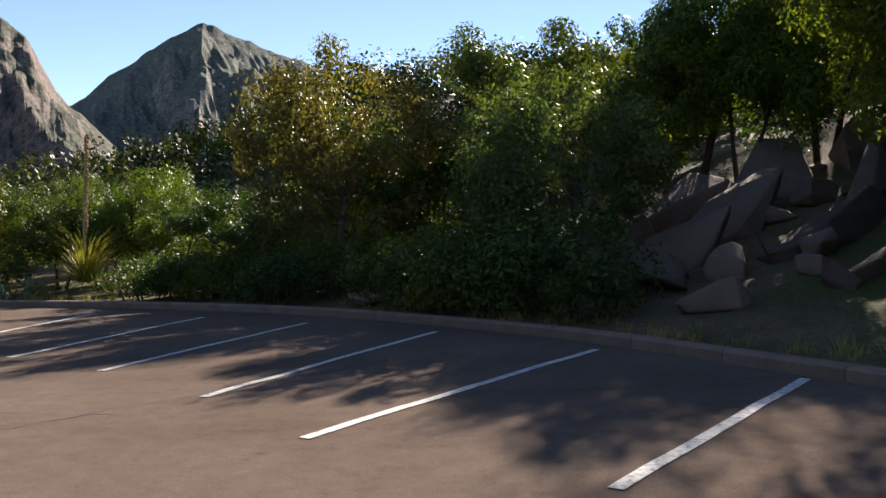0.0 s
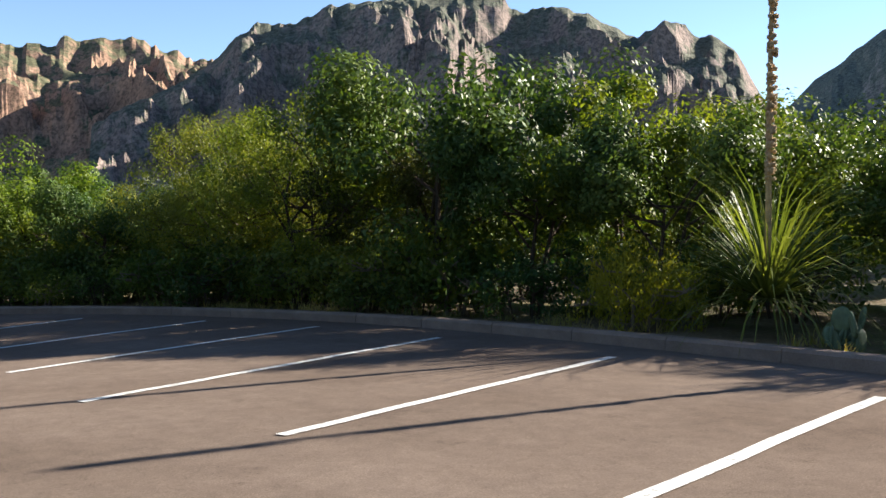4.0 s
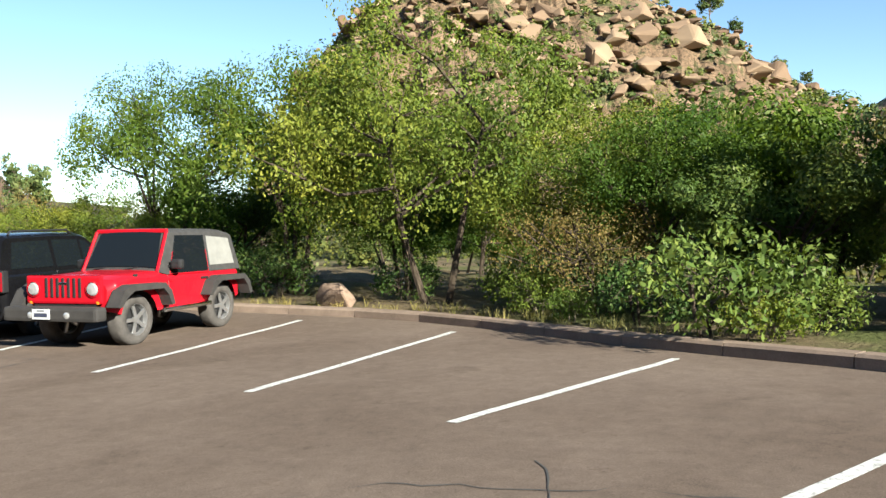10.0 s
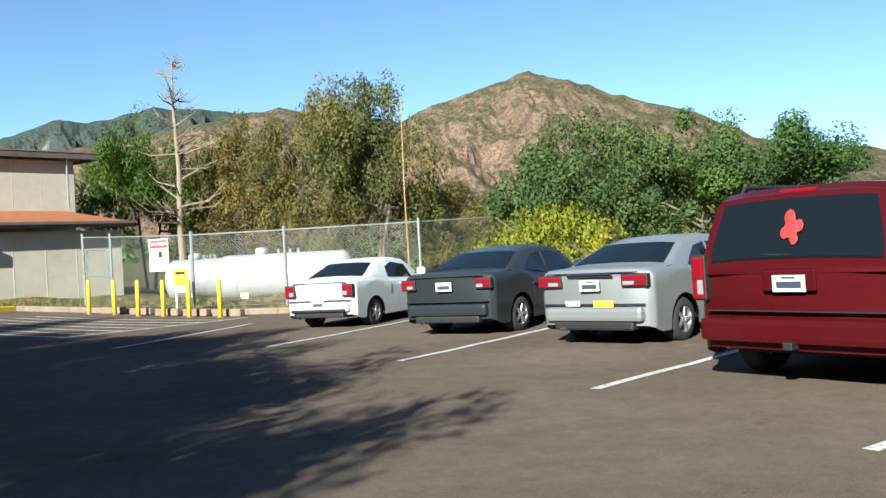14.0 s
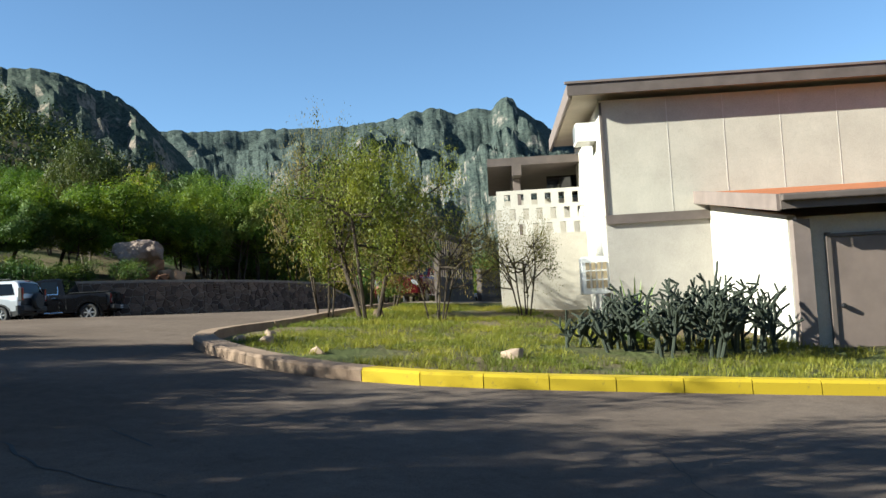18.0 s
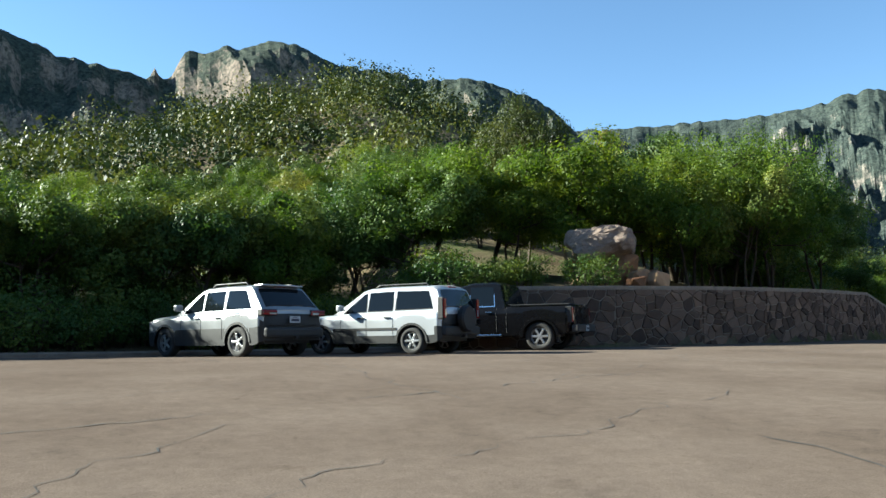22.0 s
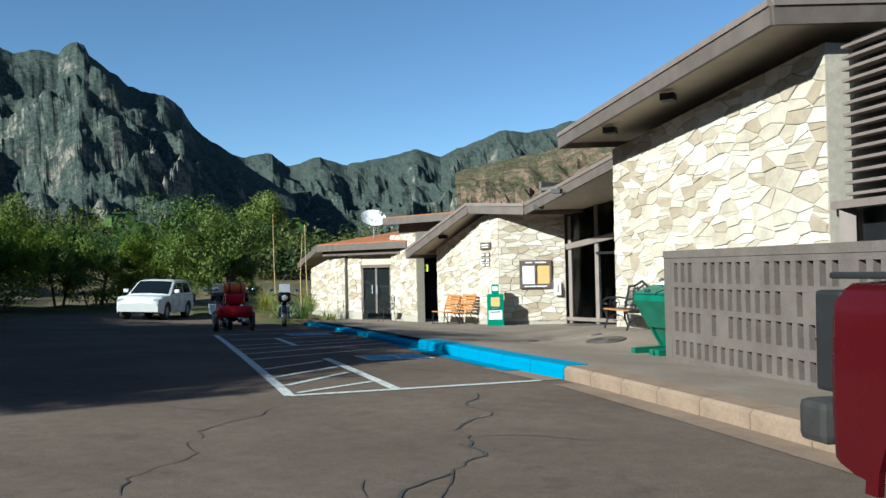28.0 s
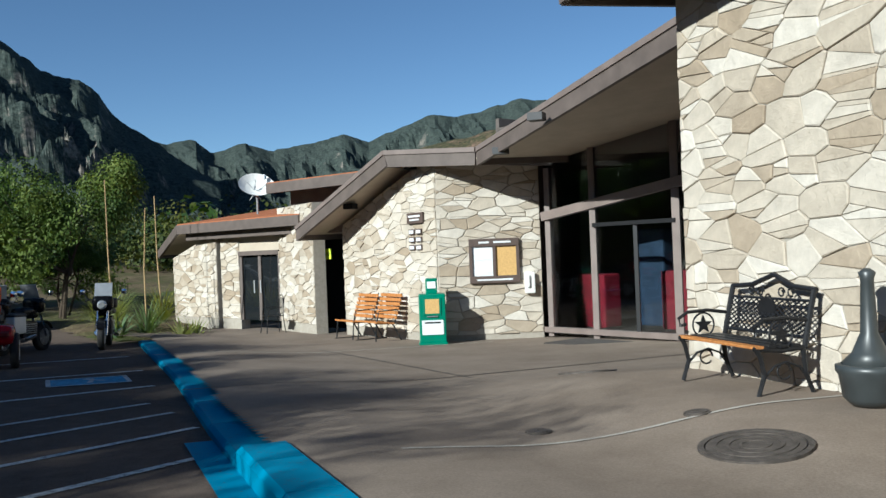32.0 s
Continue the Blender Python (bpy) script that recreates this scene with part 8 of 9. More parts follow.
jeep.add("spare_wheel", lathe([(.1, -.12), (.36, -.12), (.40, -.06), (.40, .06), (.36, .12), (.1, .12)], 24, None, (-.14, 0, .95), "x"), TYRE_MAT)

# black boxy car
c = wagon("boxy_suv", "glossy black boxy SUV with chrome plate bar", stand(-38.63, -1.15, -.94, -.35), BLACK_PAINT, 4.85, 2.0, 1.79, 1.13, lamp=(.905, 1.0, .20, .34), rake=.26, plate_z=.98, screen_low=.12)
c.add("plate_bar_trim", box(.03, .56, .10, (-.012, 0, 1.10), .02), CHROME, "chrome bar over the plate")
for s in (-1, 1):
    c.add("exhaust", tube([(-.06, s * .62, .32), (.2, s * .62, .34)], .05, 12), CHROME)
c.add("tow_ball", lathe([(.03, 0), (.03, .06), (.045, .09), (.03, .12)], 10, None, (-.1, 0, .44)), CHROME)
c.add("reversing_lamp", box(.06, .12, .09, (.0, .83, .79), .02), LAMP_CLEAR)
# black coupe with four lamps
c = sedan("coupe", "low black coupe with four red tail lamps", stand(-38.19, -4.67, -.83, -.56), NAVY_PAINT, 4.8, 1.92, 1.28, .98, lamp=(.74, .82, .24, .12), plate_z=.62, wheel_r=.35, coupe=True)
c.tail_box("tail_lamp", .42, .82, .24, .12, LAMP_RED, split=False)
c.tail_box("lamp_panel", 0, .82, 1.74, .17, NAVY_PAINT, .006, .08, False)
c.add("boot_spoiler", box(.14, 1.5, .03, (.1, 0, 1.02), .012), NAVY_PAINT)
c.add("rear_diffuser", box(.12, 1.5, .16, (.02, 0, .28), .03), TRIM_BLACK)
for k in range(4):
    c.add("diffuser_fin", box(.14, .02, .14, (-.01, -.45 + .3 * k, .28), .004), TRIM_BLACK)
c.add("aerial_fin", box(.16, .04, .07, (1.5, 0, 1.26), .018), NAVY_PAINT)
c.add("badge_strip", box(.02, .14, .05, (-.012, 0, .86), .01), CHROME)
# dark red large car
c = wagon("large_suv", "dark red large SUV with a leaf decal on its rear window", stand(-37.5, -8.4, -.76, -.65, 1.0), MAROON_PAINT, 5.1, 2.0, 1.88, 1.17, lamp=(.93, 1.06, .13, .42), rake=.20, plate_z=1.0, screen_low=.1, wheel_r=.39)
b = bmesh.new()
for (yy, zz, r) in ((0, 1.50, .10), (0.02, 1.60, .075), (-.03, 1.40, .055), (.06, 1.46, .06), (-.07, 1.52, .06)):
    bmesh.ops.create_icosphere(b, subdivisions=2, radius=r, matrix=Matrix.Translation((.005 + (zz - 1.2) * .27, yy, zz)) @ Matrix.Rotation(.26, 4, "Y") @ Matrix.Diagonal((.06, .7, 1, 1)))
c.add("window_decal", b, DECAL_RED, "red leaf-shaped decal")
c.strip("side_moulding", 1.5, 4.0, .62, .07, MAROON_PAINT, .015)
c.add("plate_recess", box(.03, .5, .2, (-.004, 0, .93), .02), MAROON_PAINT)
# silver saloon with stickers
c = sedan("sedan", "silver saloon car with stickers on its boot", stand(-36.2, -12.5, -.66, -.75, .95), SILVER_PAINT, 4.5, 1.76, 1.46, 1.08, lamp=(.66, .92, .36, .15), plate_z=.86)
c.add("sticker", box(.012, .3, .09, (-.012, -.2, .56), 0), DECAL_YELLOW)
c.add("sticker", box(.012, .22, .07, (-.012, .28, .58), 0), DECAL_WHITE)
c.add("chrome_strip", box(.02, .7, .04, (-.008, 0, .98), .008), CHROME)
sedan("sedan", "dark grey saloon car with bright alloy wheels", stand(-34.1, -15.2, -.55, -.83, .95), GREY_PAINT, 4.6, 1.8, 1.46, 1.08, lamp=(.74, .9, .26, .16))
c = sedan("small_car", "small white two-door saloon car with red tail lamps", stand(-31.3, -18.4, -.43, -.9, .8), WHITE_PAINT, 4.2, 1.66, 1.42, 1.02, lamp=(.69, .80, .22, .24), plate_z=.52, coupe=True, wheel_r=.29)
c.add("rear_lower_trim", box(.1, 1.3, .06, (.0, 0, .36), .02), TRIM_BLACK)


def near_wheel(x, y, hx, hy, back, W):
    """A frame from the place where the left rear wheel stands."""
    n = math.hypot(hx, hy)
    hx, hy = hx / n, hy / n
    return stand(x + hy * (W / 2 - .15), y - hx * (W / 2 - .15), hx, hy, back)


# the row below the bank
c = wagon("compact_suv", "silver compact SUV with dark lower cladding", near_wheel(14.37, -15.32, .743, .669, .92, 1.85), SILVER_PAINT, 4.6, 1.85, 1.7, 1.08, TRIM_BLACK, .62, (.72, 1.02, .42, .12), rake=.5, plate_z=.86, wheel_r=.36, spokes=5, group="cars below the bank")
c.flare(TRIM_BLACK, .05, .02)
c.add("roof_spoiler", box(.3, 1.2, .04, (.55, 0, 1.66), .015), SILVER_PAINT)
c = wagon("compact_suv", "pale silver SUV with tall red corner lamps", near_wheel(14.84, -19.32, .643, .766, .88, 1.78), PALE_SILVER, 4.55, 1.78, 1.7, 1.06, TRIM_BLACK, .56, (.80, 1.12, .12, .5), rake=.22, plate_z=.80, wheel_r=.34, spokes=6, trim=TRIM_BLACK, group="cars below the bank")
c.flare(TRIM_BLACK, .05, .02)
c.strip("side_moulding", 1.3, 3.2, .60, .06, TRIM_BLACK, .012)
c.add("spare_wheel", lathe([(.1, -.1), (.30, -.1), (.34, -.05), (.34, .05), (.30, .1), (.1, .1)], 24, None, (-.1, -.05, .86), "x"), TRIM_BLACK, "black spare wheel cover")
for k in range(5):
    c.add("window_sticker", box(.012, .08, .05, (.10 + .03 * k, .62, 1.20 + .07 * k), 0), DECAL_WHITE)


def pickup(label, m, paint, L=5.9, W=2.0, H=1.95, group=""):
    bed, belt = 1.75, 1.22
    deck = [(0, belt - .02), (.04, belt + .02), (bed + .05, belt + .02), (bed + .1, belt), (L - 1.75, belt - .02), (L - 1.5, belt - .02), (L - .3, belt - .08), (L - .1, belt - .2), (L, belt - .45)]
    roof = [(bed + .10, belt), (bed + .28, H - .06), (bed + .5, H), (L - 2.75, H), (L - 2.45, H - .08), (L - 1.58, belt)]
    c = Car("pickup_truck", label, "pickup truck", m, paint, L, W, H, (.90, L - 1.0), .40, .42, deck, roof, .86, spokes=6, tyre_w=.26, group=group)
    c.screen(L - 2.42, L - 1.64, "windscreen", .08)
    c.screen(bed + .13, bed + .27, "rear_window", .12)
    c.window([(bed + .42, .1), (bed + 1.12, .1), (bed + 1.12, .88), (bed + .46, .88)], frame_mat=CHROME)
    c.window([(bed + 1.22, .1), (L - 1.98, .1), (L - 2.3, .8), (L - 2.42, .88), (bed + 1.22, .88)], frame_mat=CHROME)
    for x in (bed + .06, bed + .34, bed + 1.17, L - 1.85):
        c.seam(x, .5, belt - .03)
    c.handle(bed + .55, belt - .16, CHROME)
    c.handle(bed + 1.4, belt - .16, CHROME)
    c.mirror(L - 2.0, belt + .06, paint)
    c.tail_box("tail_lamp", W * .44, .98, .14, .42, LAMP_RED, -.012, .2)
    c.add("rear_bumper", box(.2, W * .94, .2, (-.06, 0, .5), .04), FLARE_GREY, "dark rear bumper")
    c.add("tailgate", box(.05, W * .8, .55, (.0, 0, .64), .03), paint)
    c.add("tailgate_handle", box(.03, .26, .08, (-.03, 0, 1.02), .01), TRIM_BLACK)
    c.add("bed_liner", box(bed - .2, W * .78, .02, (bed / 2 + .02, 0, belt + .045)), TRIM_BLACK)
    for s in (-1, 1):
        c.add("bed_rail", box(bed - .1, .07, .03, (bed / 2 + .02, s * W * .45, belt + .035), .01), TRIM_BLACK)
        c.add("running_board", box(2.2, .14, .06, (bed + 1.3, s * W * .47, .40), .02), CHROME)
        c.add("headlamp", box(.2, .3, .26, (L - .2, s * W * .38, belt - .42), .04), LAMP_CLEAR)
        c.add("mud_flap", box(.03, .26, .3, (.43, s * W * .4, .22), .01), TRIM_BLACK)
    c.flare(paint, .07, .03)
    plate_on(c.t, Matrix.Translation((-.165, 0, .6)) @ Matrix.Rotation(-math.pi / 2, 4, "Z"))
    return c


pickup("black crew-cab pickup truck with chrome bumper", near_wheel(16.85, -22.96, .53, .848, .90, 2.0), BLACK_PAINT, 5.6, group="cars below the bank")
sedan("sedan", "grey car parked at the end of the row", stand(8.2, -9.5, .71, .7), GREY_PAINT, 4.5, 1.76, 1.46, 1.08, group="cars below the bank")
c = pickup("dark red pickup truck beside the walk", stand(10.4, -35.85, -.65, .75), MAROON_PAINT, 5.4, 1.95, 1.85)
# white car at the far end
wagon("compact_suv", "white SUV parked nose out under the trees", stand(39.1, -60.0, -.45, .89), WHITE_PAINT, 4.5, 1.82, 1.66, 1.06, rake=.35, group="")


# motorcycles
def motorcycle(label, x, y, hx, hy, paint, trike=False, panniers=None, bag=None, shield=True):
    t = thing("motorcycle", label, "motorcycle", stand(x, y, hx, hy, 1.1), "motorcycles by the walk")
    r = .31
    tyre, rim, spoke, disc = wheel_meshes(r, .13, 9)
    spots = [(1.75, 0)] + ([(.3, -.5), (.3, .5)] if trike else [(.3, 0)])
    for wx, wy in spots:
        w = new("wheel")
        w.parent = t
        w.matrix_basis = Matrix.Translation((wx, wy, r - .01))
        for me, nm in zip((tyre, rim, spoke), ("tyre", "rim", "spokes")):
            part(nm, me, TYRE_MAT, w)
    for s in (-1, 1):
        part("fork", tube([(1.76, s * .09, r), (1.45, s * .1, .98)], .025, 8), CHROME, t)
        part("handlebar", tube([(1.42, s * .05, 1.02), (1.38, s * .25, 1.1), (1.22, s * .38, 1.06)], .016, 6), BLACK_METAL, t)
        part("mirror", lathe([(.01, 0), (.06, .01), (.06, .03), (.01, .045)], 12, None, (1.33, s * .42, 1.27), "x"), CHROME, t)
        part("mirror_stalk", tube([(1.36, s * .28, 1.08), (1.35, s * .4, 1.25)], .008, 5), BLACK_METAL, t)
        part("exhaust", tube([(1.2, s * .16, .35), (.7, s * .2, .28), (-.05, s * .24, .34)], .05, 10), CHROME, t)
    b = box(.62, .3, .26, (1.12, 0, .72), .1)
    part("fuel_tank", b, paint, t, smooth_faces=True)
    part("seat", box(.8, .32, .13, (.52, 0, .74), .055), TRIM_BLACK, t, smooth_faces=True)
    part("engine", box(.56, .34, .38, (1.05, 0, .3), .07), BLACK_METAL, t)
    for k in range(5):
        part("cooling_fin", box(.4, .38, .018, (1.05, 0, .42 + .045 * k), .004), GALV, t)
    part("frame", tube([(.3, 0, r), (.7, 0, .6), (1.45, 0, .85)], .035, 8), BLACK_METAL, t)
    part("front_mudguard", prism([(1.75 + .37 * math.cos(a), .3 + .37 * math.sin(a)) for a in (.5, .9, 1.3, 1.7, 2.1, 2.5)] + [(1.75 + .34 * math.cos(a), .3 + .34 * math.sin(a)) for a in (2.5, 2.1, 1.7, 1.3, .9, .5)], .15, None, Matrix.Translation((0, -.075, 0))), paint, t)
    part("headlamp", lathe([(.10, 0), (.10, .1), (.06, .13)], 16, None, (1.55, 0, .98), "x"), LAMP_CLEAR, t)
    part("fairing", box(.24, .42, .34, (1.46, 0, .84), .09), paint, t, smooth_faces=True)
    if shield:
        part("windshield", box(.02, .36, .36, (1.38, 0, 1.14), .008, None, Matrix.Rotation(-.45, 4, "Y")), LAMP_CLEAR, t, "clear windshield")
    if trike:
        part("rear_body", box(.8, 1.0, .34, (.22, 0, .42), .12), paint, t, smooth_faces=True)
        for s in (-1, 1):
            part("tail_lamp", box(.04, .16, .1, (-.2, s * .36, .56), .02), LAMP_RED, t)
        part("top_case", box(.42, .52, .34, (.16, 0, .80), .08), paint, t, smooth_faces=True)
    else:
        part("tail_lamp", box(.05, .12, .07, (-.02, 0, .72), .02), LAMP_RED, t)
        part("rear_mudguard", box(.4, .18, .06, (.2, 0, .64), .025), paint, t)
    for s in (-1, 1):
        if panniers:
            p = part("pannier", box(.42, .2, .36, (.2, s * .36, .45), .04), panniers, t, "pale side pannier")
            part("pannier_lid", box(.43, .21, .05, (.2, s * .36, .80), .02), TRIM_BLACK, p)
    if bag:
        part("luggage_roll", lathe([(.12, -.3), (.16, -.26), (.16, .26), (.12, .3)], 14, None, (.2, 0, 1.28), "y"), bag, t, "orange luggage roll")
        for k in (-.15, .15):
            part("luggage_strap", lathe([(.166, k - .02), (.166, k + .02)], 14, None, (.2, 0, 1.28), "y"), TRIM_BLACK, t)
    else:
        part("bag", box(.34, .36, .26, (.12, 0, .86), .08), TRIM_BLACK, t, smooth_faces=True)
    return t


ORANGE_CLOTH = plain("orange_bag_cloth", (.62, .12, .02), .8, vary=.2)
motorcycle("red three-wheeled motorcycle with an orange luggage roll", 28.3, -51.3, .72, -.70, RED_PAINT, True, None, ORANGE_CLOTH)
motorcycle("dark touring motorcycle with white panniers", 31.2, -54.0, .78, -.62, BLACK_PAINT, False, WHITE_METAL)
motorcycle("black motorcycle with twin lamps and a screen", 29.4, -55.2, -.62, .78, BLACK_PAINT, False, None)
motorcycle("low black cruiser motorcycle beside the trike", 29.6, -52.6, .70, -.71, BLACK_PAINT, False, None, None, False)
motorcycle("black motorcycle with a pale top case", 30.2, -53.8, .3, -.95, NAVY_PAINT, False, WHITE_METAL)

# ---- small things, space by space ----
CONE_ORANGE = plain("cone_orange_plastic", (.60, .055, .02), .5, vary=.15)
CONE_WHITE = plain("cone_white_band", (.55, .55, .54), .45, vary=.08)
POST_YELLOW = plain("post_yellow_paint", (.72, .50, .03), .5, vary=.15, scale=5)
DUMP_GREEN = plain("dumpster_green_paint", (.012, .105, .065), .38, vary=.25, scale=3, bump=.15)
BENCH_WOOD = make_bark("orange_bench_wood", (.34, .13, .035), (.52, .24, .08))
SIGN_WHITE = plain("sign_white", (.74, .74, .72), .5, vary=.06)
SIGN_RED = plain("sign_red", (.55, .03, .025), .5)
SIGN_YELLOW = plain("sign_yellow", (.78, .62, .03), .5)
SIGN_LIME = plain("sign_yellow_green", (.62, .78, .04), .5)
SIGN_BLACK = plain("sign_black", (.02, .02, .02), .6)
BOARD_BROWN = plain("board_brown_paint", (.085, .06, .05), .55, vary=.15)
CORK = plain("cork_board", (.52, .33, .12), .8, vary=.15, scale=30)
PAPER = plain("pale_paper", (.66, .68, .70), .7, vary=.06)
NEWS_GREEN = plain("news_box_green", (.01, .16, .095), .35, vary=.15)
MAT_DARK = plain("door_mat_rubber", (.05, .042, .038), .95, vary=.3, scale=40, bump=.5)
URN_GREY = plain("urn_dark_plastic", (.035, .04, .042), .4, vary=.2)
TANK_WHITE = plain("tank_white_paint", (.30, .30, .296), .45, vary=.12, scale=2)


def words(owner, text, m, size, mat, name="lettering"):
    """Lettering turned into a mesh."""
    cu = bpy.data.curves.new(name, "FONT")
    cu.body, cu.size, cu.align_x, cu.align_y, cu.extrude = text, size, "CENTER", "CENTER", .001
    tmp = bpy.data.objects.new(name, cu)
    me = bpy.data.meshes.new_from_object(tmp)
    bpy.data.objects.remove(tmp)
    me.materials.clear()
    me.materials.append(mat)
    return part(name, me, mat, owner, at=m)


UPRIGHT = Matrix.Rotation(math.pi / 2, 4, "X")


def cone(x, y):
    t = thing("traffic_cone", "orange traffic cone with two white bands", "traffic cone", Matrix.Translation((x, y, G(x, y))), "traffic cones")
    part("base", box(.36, .36, .04, (0, 0, 0), .012), CONE_ORANGE, t)
    part("cone_body", lathe([(.14, .035), (.13, .06), (.035, .84), (.035, .88), (.015, .89)], 22), CONE_ORANGE, t)
    for z0, z1 in ((.36, .52), (.60, .72)):
        r = lambda z: .13 - .095 * (z - .06) / .78 + .004
        part("white_band", lathe([(r(z0), z0), (r(z1), z1)], 22), CONE_WHITE, t)
    part("handle", lathe([(.03, .86), (.03, .93), (.045, .94), (.045, .97), (.02, .98)], 12), SIGN_BLACK, t)


for x, y in ((-17.4, -24.05), (-19.0, -23.2), (-10.3, -14.4)):
    cone(x, y)
for x, y in ((-22.62, -26.35), (-23.56, -25.93), (-24.52, -25.21), (-25.39, -24.81), (-26.35, -24.06), (-27.35, -23.52)):
    t = thing("bollard", "yellow painted steel post with rounded top", "bollard", Matrix.Translation((x, y, G(x, y) - .02)) @ Matrix.Rotation(random.Random(x).uniform(-.025, .025), 4, "X"), "yellow posts at the fence")
    part("post", lathe([(.06, 0), (.06, .98), (.05, 1.03), (.025, 1.06)], 16), POST_YELLOW, t, smooth_faces=True)
    part("footing", lathe([(.11, -.05), (.11, .03), (.07, .045)], 14), KERB_MAT, t)
# wheel stops between the posts
for (ax, ay), (bx, by) in zip(((-22.9, -26.7), (-24.0, -26.1), (-25.0, -25.4), (-26.0, -24.8), (-27.0, -24.2)), ((-23.7, -26.25), (-24.8, -25.6), (-25.8, -24.95), (-26.8, -24.35), (-27.9, -23.7))):
    solid("wheel_stop", box(math.hypot(bx - ax, by - ay), .2, .2, (math.hypot(bx - ax, by - ay) / 2, 0, 0), .03), KERB_MAT, "short tan concrete wheel stop before the fence", "wheel stop", rigid(ax, ay, G(ax, ay), bx - ax, by - ay), "wheel stops at the fence")

# chain-link fence round the tanks
fence = thing("chain_link_fence", "galvanised chain-link fence with slim steel posts", "fence")
FENCE = [(-21.6, -28.5), (-22.7, -28.0), (-25.6, -27.0), (-28.6, -26.3), (-32.6, -26.6), (-36.5, -28.5), (-37, -35)]
FH = 2.25
for i, (x, y) in enumerate(FENCE):
    z = H(x, y)
    part("post", tube([(x, y, z - .1), (x, y, z + FH + .12)], .045 if i != 2 else .05, 10), GALV, fence)
for (ax, ay), (bx, by) in zip(FENCE, FENCE[1:]):
    za, zb = H(ax, ay), H(bx, by)
    part("rail", tube([(ax, ay, za + FH), (bx, by, zb + FH)], .022, 6), GALV, fence)
    part("bottom_wire", tube([(ax, ay, za + .06), (bx, by, zb + .06)], .006, 4), GALV, fence)
    L = math.hypot(bx - ax, by - ay)
    bm = bmesh.new()
    dx, dy = (bx - ax) / L, (by - ay) / L
    h = FH - .06
    step = .105
    k = -int(h / step)
    def wire(x0, z0, x1, z1):
        p, q = (ax + dx * x0, ay + dy * x0, za + (zb - za) * x0 / L + .06 + z0), (ax + dx * x1, ay + dy * x1, za + (zb - za) * x1 / L + .06 + z1)
        w = .0028
        v = [bm.verts.new((p[0], p[1], p[2] - w)), bm.verts.new((q[0], q[1], q[2] - w)), bm.verts.new((q[0], q[1], q[2] + w)), bm.verts.new((p[0], p[1], p[2] + w))]
        bm.faces.new(v)
    while k * step < L:
        s = k * step
        lo, hi = max(0, -s), min(h, L - s)
        if hi > lo:
            wire(s + lo, lo, s + hi, hi)
            wire(s + lo, h - lo, s + hi, h - hi)
        k += 1
    part("wire_mesh", bm, GALV, fence, "diamond wire mesh")
gate = thing("metal_gate", "chain-link gate with a rounded pipe frame", "gate")
ga, gb = Vector((-21.7, -28.5, H(-21.7, -28.5))), Vector((-22.62, -28.08, H(-22.6, -28.1)))
part("gate_frame", tube([ga + Vector((0, 0, .1)), ga + Vector((0, 0, 1.75)), ga.lerp(gb, .1) + Vector((0, 0, 1.85)), ga.lerp(gb, .9) + Vector((0, 0, 1.85)), gb + Vector((0, 0, 1.75)), gb + Vector((0, 0, .1))], .022, 8), GALV, gate)
part("gate_bar", tube([ga + Vector((0, 0, 1.0)), gb + Vector((0, 0, 1.0))], .018, 8), GALV, gate)

# signs at the fence
t = thing("warning_sign", "white caution sign with a red header on the fence", "sign", rigid(-24.5, -27.25, H(-24.3, -27.3) + 1.15, -.94, .33))
part("board", box(.72, .02, 1.0, (0, 0, 0), .005), SIGN_WHITE, t)
part("header", box(.66, .004, .24, (0, -.013, .72)), SIGN_RED, t)
words(t, "CAUTION", Matrix.Translation((0, -.016, .84)) @ UPRIGHT, .155, SIGN_WHITE)
part("flame_mark", box(.14, .004, .2, (.06, -.013, .42), .0), SIGN_BLACK, t)
for k in range(3):
    part("text_bar", box(.5 - .08 * k, .004, .03, (0, -.013, .26 - .08 * k)), SIGN_BLACK, t)
t = thing("notice_sign", "yellow notice board on two short posts", "sign", rigid(-25.5, -26.1, H(-25.5, -26.1), -.94, .33))
for s in (-1, 1):
    part("leg", box(.05, .03, .7, (s * .19, .02, 0), .005), SIGN_WHITE, t)
part("board", box(.46, .02, .62, (0, 0, .6), .005), SIGN_YELLOW, t)
part("header_bar", box(.34, .004, .09, (0, -.013, 1.06)), SIGN_BLACK, t)
for k in range(3):
    part("text_bar", box(.36, .004, .03, (0, -.013, .94 - .08 * k)), SIGN_BLACK, t)
part("notice_panel", box(.44, .004, .18, (0, -.013, .54)), SIGN_WHITE, t)
t = thing("pole", "thin tall straw-coloured pole behind the fence", "pole", Matrix.Translation((-32.2, -27.6, H(-32.2, -27.6) - .1)) @ Matrix.Rotation(-.03, 4, "X"))
part("shaft", tube([(0, 0, 0), (.03, 0, 3.2), (0, 0, 6.2)], .026, 8, None, .014), STALK_MAT, t)


